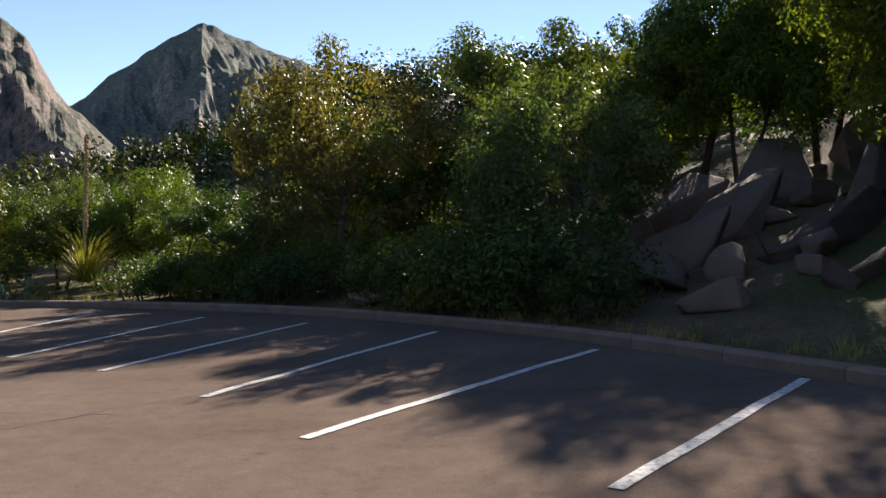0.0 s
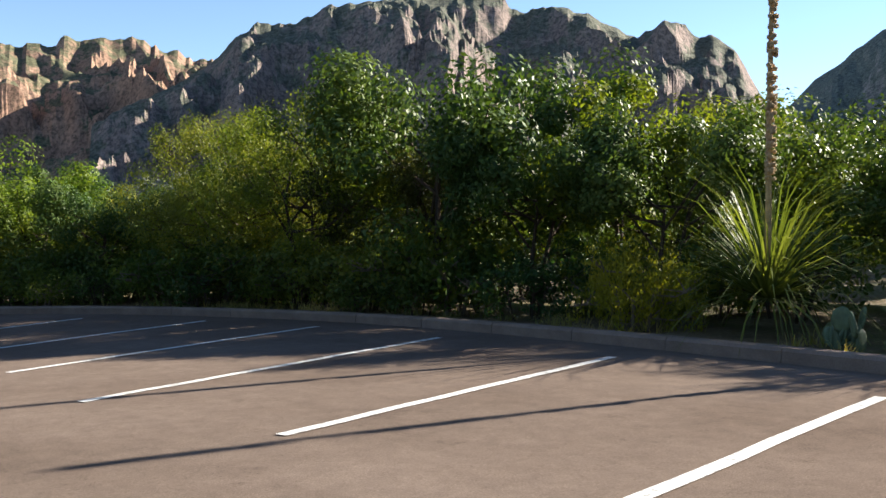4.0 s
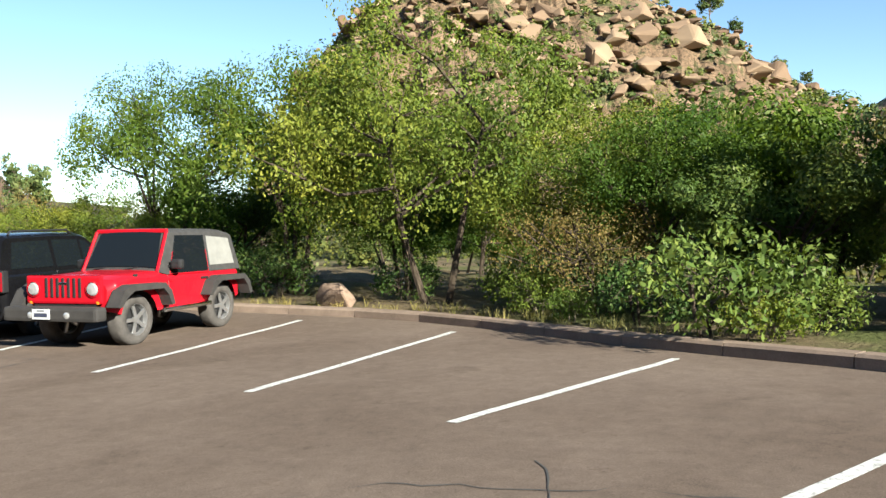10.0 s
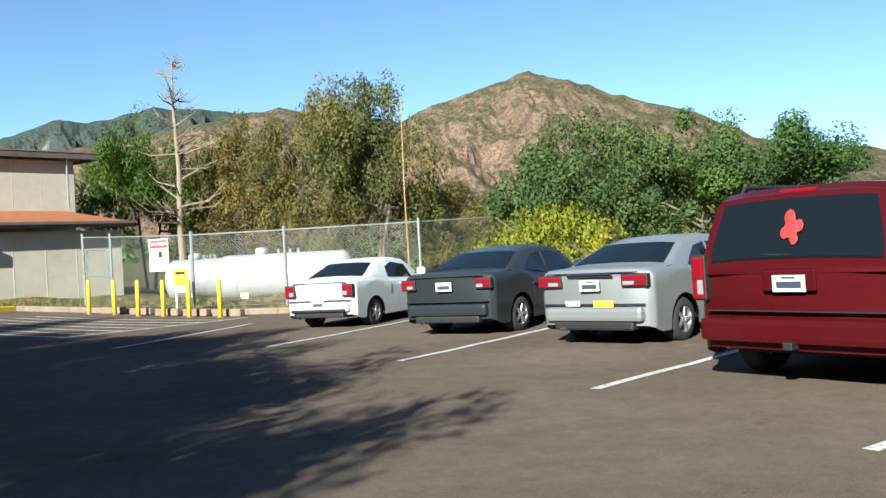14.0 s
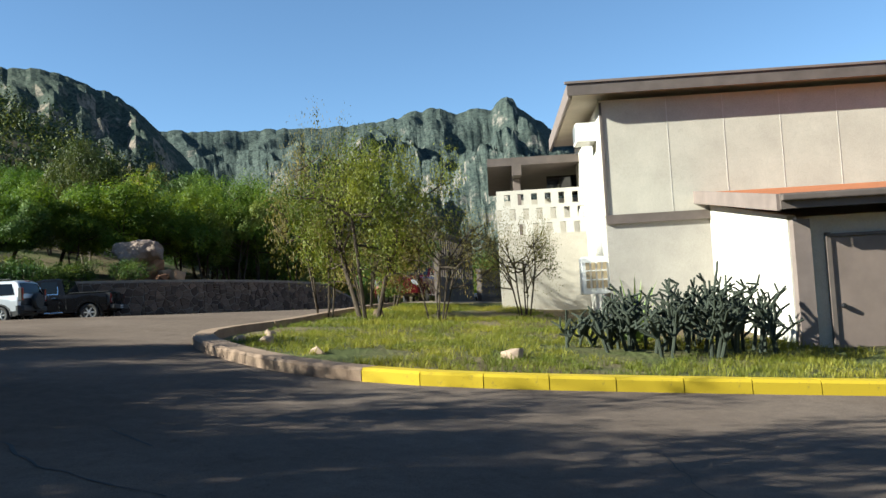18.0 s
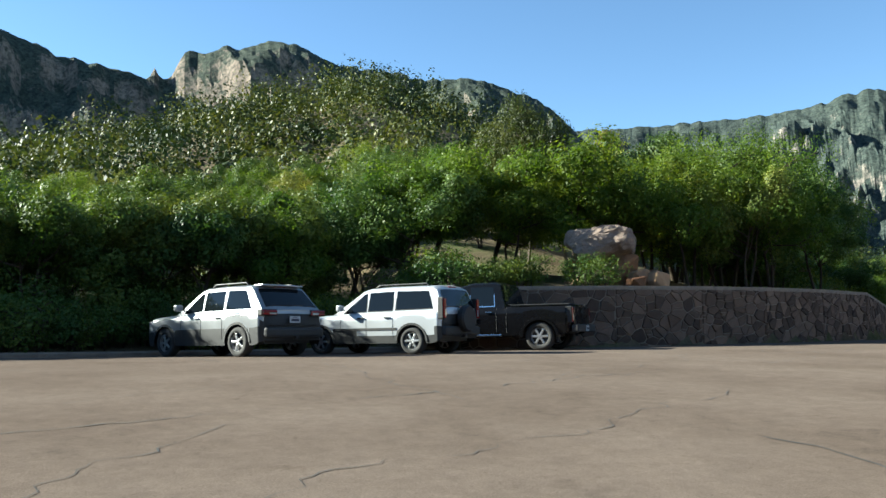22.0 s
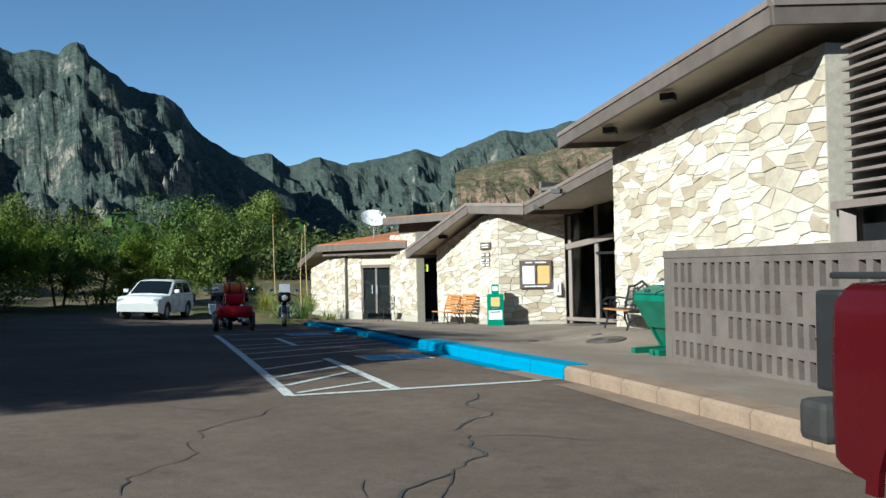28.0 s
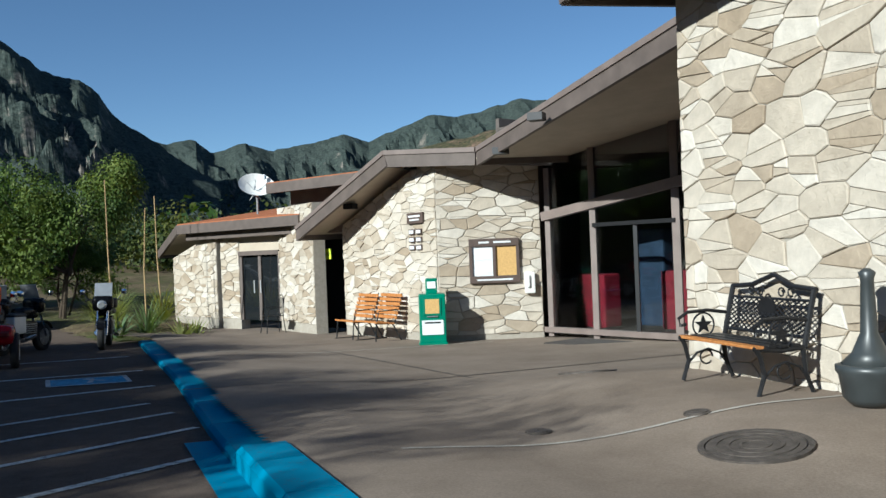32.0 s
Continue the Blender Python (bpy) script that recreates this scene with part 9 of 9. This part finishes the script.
def tank(ax, ay, bx, by, r):
    L = math.hypot(bx - ax, by - ay)
    z = min(H(ax, ay), H(bx, by)) - .1
    t = thing("propane_tank", "large white horizontal propane tank on saddles", "tank", rigid(ax, ay, z, bx - ax, by - ay), "propane tanks")
    prof = [(r * math.sin(a), -r * .55 * math.cos(a)) for a in (.05, .4, .75, 1.1, 1.4, 1.571)] + [(r * math.sin(a), L - r * .55 * math.cos(a)) for a in (1.571, 1.75, 2.05, 2.4, 2.75, 3.09)]
    b = lathe(prof, 32, None, (0, 0, r), "x")
    part("shell", b, TANK_WHITE, t, smooth_faces=True)
    part("dome", lathe([(.24, 0), (.24, .2), (.17, .28), (.02, .3)], 20, None, (L * .3, 0, 2 * r - .05)), TANK_WHITE, t, smooth_faces=True)
    for u in (.12, .3, .7, .88):
        part("weld_band", lathe([(r + .012, L * u - .03), (r + .012, L * u + .03)], 32, None, (0, 0, r), "x"), TANK_WHITE, t)
    for u in (.18, .82):
        part("saddle", box(.3, r * 1.5, r * .5 + .5, (L * u, 0, -.5)), STUCCO_WHITE_AND_LIT, t)
    for u in (.45, .55, .62):
        part("valve", lathe([(.05, 0), (.05, .14), (.08, .16), (.03, .2)], 10, None, (L * u, 0, 2 * r - .03)), GALV, t)
    part("pipe", tube([(L * .5, 0, 2 * r + .1), (L * .5, r + .1, 2 * r + .05), (L * .5, r + .1, -.3)], .03, 8), TANK_WHITE, t)


tank(-22.6, -34.6, -24.9, -35.4, .8)
tank(-25.0, -33.3, -29.4, -33.0, .85)

# the bare dead tree
_rd = random.Random(12)
bm = bmesh.new()
trunk = [Vector((0, 0, -.2)), Vector((.1, .05, 3)), Vector((.0, .1, 6)), Vector((.15, .0, 9)), Vector((.1, .05, 11.4))]
tube(trunk, .2, 9, bm, .03)
for i in range(46):
    u = _rd.uniform(.28, .98)
    k = min(3, int(u * 4))
    p = trunk[k].lerp(trunk[k + 1], u * 4 - k)
    a, L = _rd.uniform(0, 6.28), (1.02 - u) * 3.4 + .5
    q = p + Vector((math.cos(a) * L * .6, math.sin(a) * L * .6, L * _rd.uniform(-.05, .35)))
    e = q + Vector((math.cos(a) * L * .35, math.sin(a) * L * .35, L * _rd.uniform(.1, .35)))
    tube([p, q, e], .045, 5, bm, .012, False)
    for _ in range(5):
        s = p.lerp(q, _rd.uniform(.3, 1))
        tube([s, s + Vector((_rd.uniform(-.6, .6), _rd.uniform(-.6, .6), _rd.uniform(-.1, .6)))], .014, 4, bm, .006, False)
solid("dead_tree", bm, DEAD_WOOD, "tall bare dead tree with grey branches", "tree", Matrix.Translation((-20.3, -43, H(-20.3, -43))))

# the cactus thicket before the service building
def cactus(x, y, wide, high, n, seed):
    rnd = random.Random(seed)
    t = thing("cactus", "dark branching cane cactus clump on the grass", "cactus", Matrix.Translation((x, y, H(x, y))), "cactus clumps")
    b = bmesh.new()
    for i in range(n):
        a, r = rnd.uniform(0, 6.28), wide * .5 * math.sqrt(rnd.random())
        p = Vector((r * math.cos(a), r * math.sin(a), -.05))
        h = high * (1 - .45 * (r / wide * 2) ** 2)
        q = p + Vector((rnd.uniform(-.12, .12), rnd.uniform(-.12, .12), h * rnd.uniform(.4, .6)))
        tube([p, q], .03, 6, b, .026)
        for k in range(7):
            s = p.lerp(q, rnd.uniform(.4, 1))
            d = Vector((rnd.uniform(-1, 1), rnd.uniform(-1, 1), rnd.uniform(.4, 1.3))).normalized()
            e = s + d * h * rnd.uniform(.2, .42)
            tube([s, s.lerp(e, .5) + Vector((0, 0, -.02)), e], .021, 6, b, .02)
            for _ in range(2):
                f = e + Vector((rnd.uniform(-1, 1), rnd.uniform(-1, 1), rnd.uniform(.1, 1.1))).normalized() * .16
                tube([e - (f - e) * .2, f], .018, 5, b, .016)
    part("cane_thicket", b, CHOLLA_SKIN, t)["kind"] = "stuff"


cactus(-13.2, -24.5, 2.5, 1.5, 30, 1)
cactus(-12.4, -23.7, 1.8, 1.1, 16, 2)


def pear(x, y, n, seed):
    rnd = random.Random(seed)
    t = thing("prickly_pear", "grey-green prickly pear with flat round pads", "cactus", Matrix.Translation((x, y, H(x, y))), "prickly pears")
    spots = [Vector((rnd.uniform(-.5, .5), rnd.uniform(-.5, .5), .1)) for _ in range(n // 3)]
    for i in range(n):
        p = rnd.choice(spots)
        b = bmesh.new()
        bmesh.ops.create_icosphere(b, subdivisions=2, radius=.14, matrix=Matrix.Translation(p) @ Euler((rnd.uniform(-.5, .5), rnd.uniform(-.5, .5), rnd.uniform(0, 3))).to_matrix().to_4x4() @ Matrix.Diagonal((.85, .18, 1.1, 1)))
        part("pad", b, CACTUS_SKIN, t, smooth_faces=True)
        spots.append(p + Vector((rnd.uniform(-.15, .15), rnd.uniform(-.15, .15), .2)))


pear(-12.2, 26.0, 22, 3)
pear(-39.2, 17.2, 14, 4)
for i, (x, y, s) in enumerate(((-9.0, -19.4, .24), (-8.2, -19.3, .2), (-10.6, -19.5, .22), (-7.8, -20.0, .24), (-12.4, -21.6, .26), (-4.0, -24.4, .3))):
    solid("rock", boulder(400 + i, s * 1.3, s, s * .7), PINK_ROCK, "small weathered stone lying in the grass", "rock", Matrix.Translation((x, y, H(x, y) + s * .2)), "stones on the island")

# -- by the walk --
# green bin for food waste with a sloping front, on skids
bin_m = rigid(13.77, -45.04, W(13.77, -45.04), -.78, .62) @ Matrix.Diagonal((.8, .8, .8, 1))
dump = thing("dumpster", "green steel recycling bin with sloping front on skids", "dumpster", bin_m)
side = [(-.20, .16), (.62, .16), (.62, 1.32), (.42, 1.50), (-.72, 1.16), (-.74, 1.02), (-.42, .46)]
def section(outline, x0, x1):
    """An outline of (depth, height) pairs stretched along the bin's length; the front looks to -y."""
    bm = bmesh.new()
    a = [bm.verts.new((x0, y, z)) for y, z in outline]
    b = [bm.verts.new((x1, y, z)) for y, z in outline]
    bm.faces.new(a)
    bm.faces.new(b[::-1])
    for i in range(len(a)):
        j = (i + 1) % len(a)
        bm.faces.new((a[i], b[i], b[j], a[j]))
    bmesh.ops.recalc_face_normals(bm, faces=bm.faces)
    return bm
part("hopper", section([(-.40, .50), (.60, .50), (.60, 1.32), (.40, 1.49), (-.72, 1.15), (-.74, 1.04)], -.72, .72), DUMP_GREEN, dump)
part("lower_body", section([(-.12, .12), (.58, .12), (.58, .52), (-.36, .52)], -.62, .62), DUMP_GREEN, dump)
for x in (-.68, 0, .68):
    part("side_plate", section([(-.14, .12), (.62, .12), (.62, .52), (-.40, .52)], x - .03, x + .03), DUMP_GREEN, dump)
for s in (-1, 1):
    lid = part("lid", section([(.38, 1.50), (-.73, 1.165), (-.735, 1.195), (.38, 1.535)], s * .37 - .33, s * .37 + .33), DUMP_GREEN, dump)
    b = section([(.16, 1.474), (-.32, 1.329), (-.322, 1.335), (.16, 1.48)], s * .37 - .20, s * .37 + .20)
    bmesh.ops.translate(b, verts=b.verts, vec=(0, 0, .012))
    part("sticker", b, SIGN_WHITE, lid, "white sticker")
    if s < 0:
        for k in range(3):
            a = 2.09 * k
            b = box(.1, .05, .004, (-.37 + .06 * math.cos(a), -.10 + .06 * math.sin(a), 1.412 + .018 * math.sin(a)), 0, None, Matrix.Rotation(.30, 4, "X") @ Matrix.Rotation(a + 1.57, 4, "Z"))
            part("arrow_mark", b, NEWS_GREEN, lid)
    part("lid_handle", box(.14, .05, .05, (s * .37, -.66, 1.21), .015), SIGN_BLACK, lid)
for x in (-.62, -.05, .12, .62):
    part("skid", box(.12, 1.5, .13, (x, -.1, .0), .008), DUMP_GREEN, dump)
part("hinge_bar", tube([(-.72, .42, 1.53), (.72, .42, 1.53)], .025, 8), DUMP_GREEN, dump)

# black iron bench
bx0, by0, bx1, by1 = 16.18, -48.62, 15.38, -47.62
bench = thing("park_bench", "black cast iron bench with lattice back and star arms", "bench", rigid(bx0, by0, W(15.7, -48.4), bx1 - bx0, by1 - by0) @ Matrix.Diagonal((.9, .9, .9, 1)))
BL = 1.28
for x in (0.02, BL - .02):
    part("front_leg", tube([(x, -.05, 0), (x, .02, .2), (x, -.02, .36), (x, -.06, .43)], .024, 8), BLACK_METAL, bench)
    part("rear_leg", tube([(x, .52, 0), (x, .44, .2), (x, .42, .42)], .024, 8), BLACK_METAL, bench)
    part("seat_rail", tube([(x, -.08, .43), (x, .2, .40), (x, .44, .42)], .022, 8), BLACK_METAL, bench)
    part("stretcher", tube([(x, -.02, .14), (x, .12, .27), (x, .25, .30), (x, .38, .25), (x, .47, .12)], .012, 6), BLACK_METAL, bench)
    part("scroll", tube([(x, .22 + .07 * math.cos(a), .22 + .07 * math.sin(a)) for a in np.linspace(0, 5.6, 14)], .010, 6), BLACK_METAL, bench)
    part("arm", tube([(x, .46, .66), (x, .25, .69), (x, .02, .68), (x, -.08, .62), (x, -.06, .55), (x, .0, .56)], .018, 8), BLACK_METAL, bench)
    part("arm_ring", tube([(x, .2 + .12 * math.cos(a), .545 + .12 * math.sin(a)) for a in np.linspace(0, 6.283, 21)], .010, 6), BLACK_METAL, bench)
    o = []
    for k in range(10):
        a, r = math.pi / 2 + math.pi * k / 5, (.1 if k % 2 == 0 else .042)
        o.append((.2 + r * math.cos(a), .545 + r * math.sin(a)))
    star = prism(o, .016)
    star.transform(Matrix.Translation((x + .008, 0, 0)) @ Matrix.Rotation(math.pi / 2, 4, "Z"))
    part("star", star, BLACK_METAL, bench, "cast iron star")
    part("back_post", tube([(x, .44, .42), (x, .50, .68), (x, .56, .92)], .026, 8), BLACK_METAL, bench)
for k in range(4):
    part("seat_slat", box(BL, .085, .03, (BL / 2, -.03 + .125 * k, .425), .008), BENCH_WOOD if k == 0 else BLACK_METAL, bench)
back = lambda x, v: (x, .455 + .115 * v, .50 + .42 * v)
part("top_rail", tube([back(.0, 1.0), back(BL * .25, 1.05), back(BL * .5, 1.3), back(BL * .75, 1.05), back(BL, 1.0)], .026, 8), BLACK_METAL, bench)
part("mid_rail", tube([back(0, .76), back(BL, .76)], .015, 6), BLACK_METAL, bench)
part("low_rail", tube([back(0, .0), back(BL, .0)], .016, 6), BLACK_METAL, bench)
for k in range(-7, 17):
    for s in (-1, 1):
        x0 = k * .079 if s > 0 else BL - k * .079
        x1 = x0 + s * .55
        v0, v1 = 0.0, .76
        lo, hi = (0.0, 1.0)
        if x1 == x0:
            continue
        u0, u1 = sorted(((0 - x0) / (x1 - x0), (BL - x0) / (x1 - x0)))
        lo, hi = max(0, u0), min(1, u1)
        if hi - lo < .05:
            continue
        part("lattice_bar", tube([back(x0 + (x1 - x0) * lo, .76 * lo), back(x0 + (x1 - x0) * hi, .76 * hi)], .0075, 4), BLACK_METAL, bench)
part("medallion", lathe([(.13, -.012), (.13, .012), (.08, .02), (.02, .022)], 20, None, back(BL / 2, .5), "y"), BLACK_METAL, bench)
for s in (-1, 1):
    for q in (.16, .3):
        part("back_scroll", tube([Vector(back(BL / 2 + s * q, .9)) + Vector((.055 * math.cos(a) * (1 - a / 14), 0, .05 * math.sin(a) * (1 - a / 14))) for a in np.linspace(0, 7.5, 16)], .009, 5), BLACK_METAL, bench)
# ash urn
t = thing("ash_urn", "dark grey plastic ash urn with a tall neck", "ash urn", Matrix.Translation((14.72, -47.35, W(14.7, -47.3))))
part("bowl", lathe([(.13, 0), (.19, .06), (.215, .22), (.235, .25), (.235, .29), (.2, .30)], 24), URN_GREY, t, smooth_faces=True)
part("neck", lathe([(.21, .29), (.12, .38), (.06, .52), (.045, .9), (.06, .95), (.02, .98)], 20), URN_GREY, t, smooth_faces=True)
t = thing("wall_tap", "small brass tap on the stone wall", "tap", rigid(15.35, -48.7, W(15.3, -48.5) + .62, *U))
part("pipe", tube([(0, 0, 0), (0, -.12, 0), (0, -.14, -.06)], .014, 6), GALV, t)
part("tap_wheel", lathe([(.03, 0), (.03, .015)], 10, None, (0, -.1, .04)), GALV, t)


# slatted benches along the stone face
def slat_bench(x, y, dx, dy):
    t = thing("slatted_bench", "orange wooden slatted seat on a black iron frame", "bench", rigid(x, y, W(x, y), dx, dy), "slatted seats by the stone wall")
    L = .92
    for i in range(5):
        part("seat_slat", box(L, .075, .03, (L / 2, -.42 + .09 * i, .40 - .01 * i), .008), BENCH_WOOD, t)
    for i in range(6):
        part("back_slat", box(L, .025, .07, (L / 2, .02 + .03 * i, .46 + .088 * i), .008), BENCH_WOOD, t)
    for s in (.06, L - .06):
        part("leg_frame", tube([(s, -.45, 0), (s, -.42, .39), (s, 0, .37), (s, .2, .98)], .016, 6), BLACK_METAL, t)
        part("rear_leg", tube([(s, -.05, .37), (s, .16, 0)], .016, 6), BLACK_METAL, t)
        part("foot_bar", tube([(s, -.5, .012), (s, .24, .012)], .014, 6), BLACK_METAL, t)
    part("arm_rest", tube([(L - .02, .1, .66), (L - .02, -.38, .64), (L - .02, -.44, .4)], .013, 6), BLACK_METAL, t)


FD = ((K[0] - 25.4), (K[1] + 58.75))
FL = math.hypot(*FD)
FD = (FD[0] / FL, FD[1] / FL)
FN = (FD[1], -FD[0])
for u in (1.05, 2.1):
    slat_bench(25.4 + FD[0] * u + FN[0] * .34, -58.75 + FD[1] * u + FN[1] * .34, *FD)
# newspaper box
t = thing("newspaper_box", "green newspaper box with glass window and white card", "newspaper box", rigid(21.75, -56.0, W(21.7, -56), -.907, -.42))
t.matrix_basis = rigid(21.85, -55.75, W(21.7, -56), -(20.1 - K[0]), -(-57.2 - K[1])) @ Matrix.Rotation(math.pi, 4, "Z")
part("cabinet", box(.5, .44, .92, (0, 0, .04), .02), NEWS_GREEN, t)
part("plinth", box(.54, .48, .05, (0, 0, 0), .01), NEWS_GREEN, t)
part("coin_head", box(.22, .26, .30, (0, .04, .95), .02), NEWS_GREEN, t)
part("coin_card", box(.16, .01, .13, (0, -.095, 1.06)), PAPER, t)
part("window_frame", box(.34, .02, .34, (0, -.225, .56), .008), NEWS_GREEN, t)
part("window", box(.26, .02, .27, (0, -.229, .595)), CORK, t, "front page behind the window")
part("card", box(.40, .012, .27, (0, -.227, .2)), PAPER, t, "white card")
part("card_bar", box(.3, .004, .03, (0, -.235, .41)), SIGN_BLACK, t)
part("handle", tube([(-.1, -.24, .54), (.1, -.24, .54)], .012, 6), GALV, t)

# notice board on the wall beside the doors
NB = rigid(K[0], K[1], 0, 20.1 - K[0], -57.2 - K[1])
board = thing("notice_board", "brown framed notice board with two panels on the stone wall", "notice board", NB @ Matrix.Translation((1.1, -.06, .38)))
part("frame_top", box(.98, .09, .15, (0, 0, .72), .008), BOARD_BROWN, board)
part("frame_bottom", box(.98, .09, .14, (0, 0, 0), .008), BOARD_BROWN, board)
for x in (-.46, 0, .46):
    part("frame_post", box(.06, .085, .6, (x, 0, .13), .005), BOARD_BROWN, board)
part("paper_panel", box(.42, .03, .6, (-.23, .01, .13)), PAPER, board, "white notices")
part("cork_panel", box(.42, .03, .6, (.23, .01, .13)), CORK, board, "bare cork panel")
for x, z, w, h in ((-.3, .45, .17, .2), (-.13, .48, .14, .16), (-.28, .2, .2, .2), (-.1, .22, .13, .2)):
    part("notice", box(w, .004, h, (x, -.008, z)), SIGN_WHITE, board)
part("header_bar", box(.2, .004, .035, (-.2, -.048, .78)), PAPER, board)
part("header_bar", box(.34, .004, .035, (.16, -.048, .78)), PAPER, board)
part("footer_bar", box(.7, .004, .03, (0, -.048, .05)), PAPER, board)
t = thing("telephone_box", "small white wall telephone beside the notice board", "telephone", NB @ Matrix.Translation((1.78, -.08, .15)))
part("case", box(.2, .14, .42, (0, 0, 0), .03), WHITE_METAL, t)
part("handset", box(.06, .05, .24, (-.04, -.09, .12), .02), WHITE_METAL, t)
# carved sign and plaques on the other face
FM = rigid(25.4, -58.75, 0, *FD)
t = thing("wall_sign", "carved wooden sign on the stone wall", "sign", FM @ Matrix.Translation((FL - .72, -.06, 1.62)))
part("board", box(.62, .05, .22, (0, 0, 0), .012), BOARD_BROWN, t)
part("text_bar", box(.46, .006, .035, (0, -.028, .13)), PAPER, t)
part("text_bar", box(.38, .006, .03, (0, -.028, .06)), PAPER, t)
for k in range(6):
    p = thing("plaque", "small dark plaque on the stone wall", "plaque", FM @ Matrix.Translation((FL - .95 + .28 * (k % 2) + .06, -.05, 1.40 - .16 * (k // 2))), "plaques on the stone wall")
    part("frame", box(.22, .03, .11, (0, 0, 0), .008), BOARD_BROWN, p)
    part("face", box(.17, .006, .065, (0, -.017, .022)), PAPER, p)
t = thing("closed_sign", "yellow-green closed sign in the dark doorway", "sign", rigid(26.3, -59.35, .95, -.9, .2))
part("board", box(.5, .02, .26, (0, 0, 0), .004), SIGN_LIME, t)
words(t, "CLOSED", Matrix.Translation((0, -.013, .13)) @ UPRIGHT, .11, SIGN_BLACK)
solid("door_mat", box(1.7, .95, .015, (0, 0, 0), .004), MAT_DARK, "dark rubber door mat before the glass doors", "door mat", rigid((GA + gd * gl * .45).x + .35, (GA + gd * gl * .45).y + .68, W((GA + gd * gl * .45).x, (GA + gd * gl * .45).y), gd.x, gd.y))
# wire chair by the double doors
t = thing("wire_chair", "black wire garden chair beside the double doors", "chair", rigid(27.9, -59.4, W(27.9, -59.4), -.8, .6))
part("seat", box(.44, .44, .02, (0, 0, .43), .008), BLACK_METAL, t)
for sx in (-1, 1):
    for sy in (-1, 1):
        part("leg", tube([(sx * .2, sy * .2, .43), (sx * .24, sy * .25, 0)], .012, 6), BLACK_METAL, t)
    part("arm", tube([(sx * .22, -.2, .43), (sx * .25, -.18, .64), (sx * .25, .2, .66), (sx * .2, .22, .9)], .011, 6), BLACK_METAL, t)
for k in range(6):
    part("back_wire", tube([(-.2 + .08 * k, .21, .44), (-.2 + .08 * k, .24, .9)], .007, 5), BLACK_METAL, t)
part("back_hoop", tube([(-.2, .21, .44), (-.21, .24, .88), (0, .25, .97), (.21, .24, .88), (.2, .21, .44)], .011, 6), BLACK_METAL, t)
# satellite dish on the roof
t = thing("satellite_dish", "grey satellite dish on a mast above the roof", "satellite dish", Matrix.Translation((29.9, -61.8, 1.85)))
part("mast", tube([(0, 0, 0), (0, 0, 1.0)], .035, 8), GALV, t)
dish = lathe([(.02, .0), (.16, .02), (.30, .07), (.42, .14), (.50, .21), (.51, .215), (.42, .155), (.30, .085), (.16, .035), (.02, .015)], 24)
part("reflector", dish, WHITE_METAL, t, "pale tilted reflector", at=Matrix.Translation((0, .05, 1.15)) @ Matrix.Rotation(.75, 4, "Z") @ Matrix.Rotation(-.75, 4, "X"))
for k in range(6):
    a = 1.047 * k
    part("rib", tube([(0, .06, 1.12), (.36 * math.cos(a), .2 + .12 * math.sin(a), 1.15 + .32 * math.sin(a))], .01, 5), GALV, t)
part("feed_arm", tube([(0, .1, .95), (-.2, -.1, 1.5)], .015, 6), GALV, t)
part("feed_horn", box(.1, .1, .14, (-.2, -.1, 1.45), .02), GALV, t)
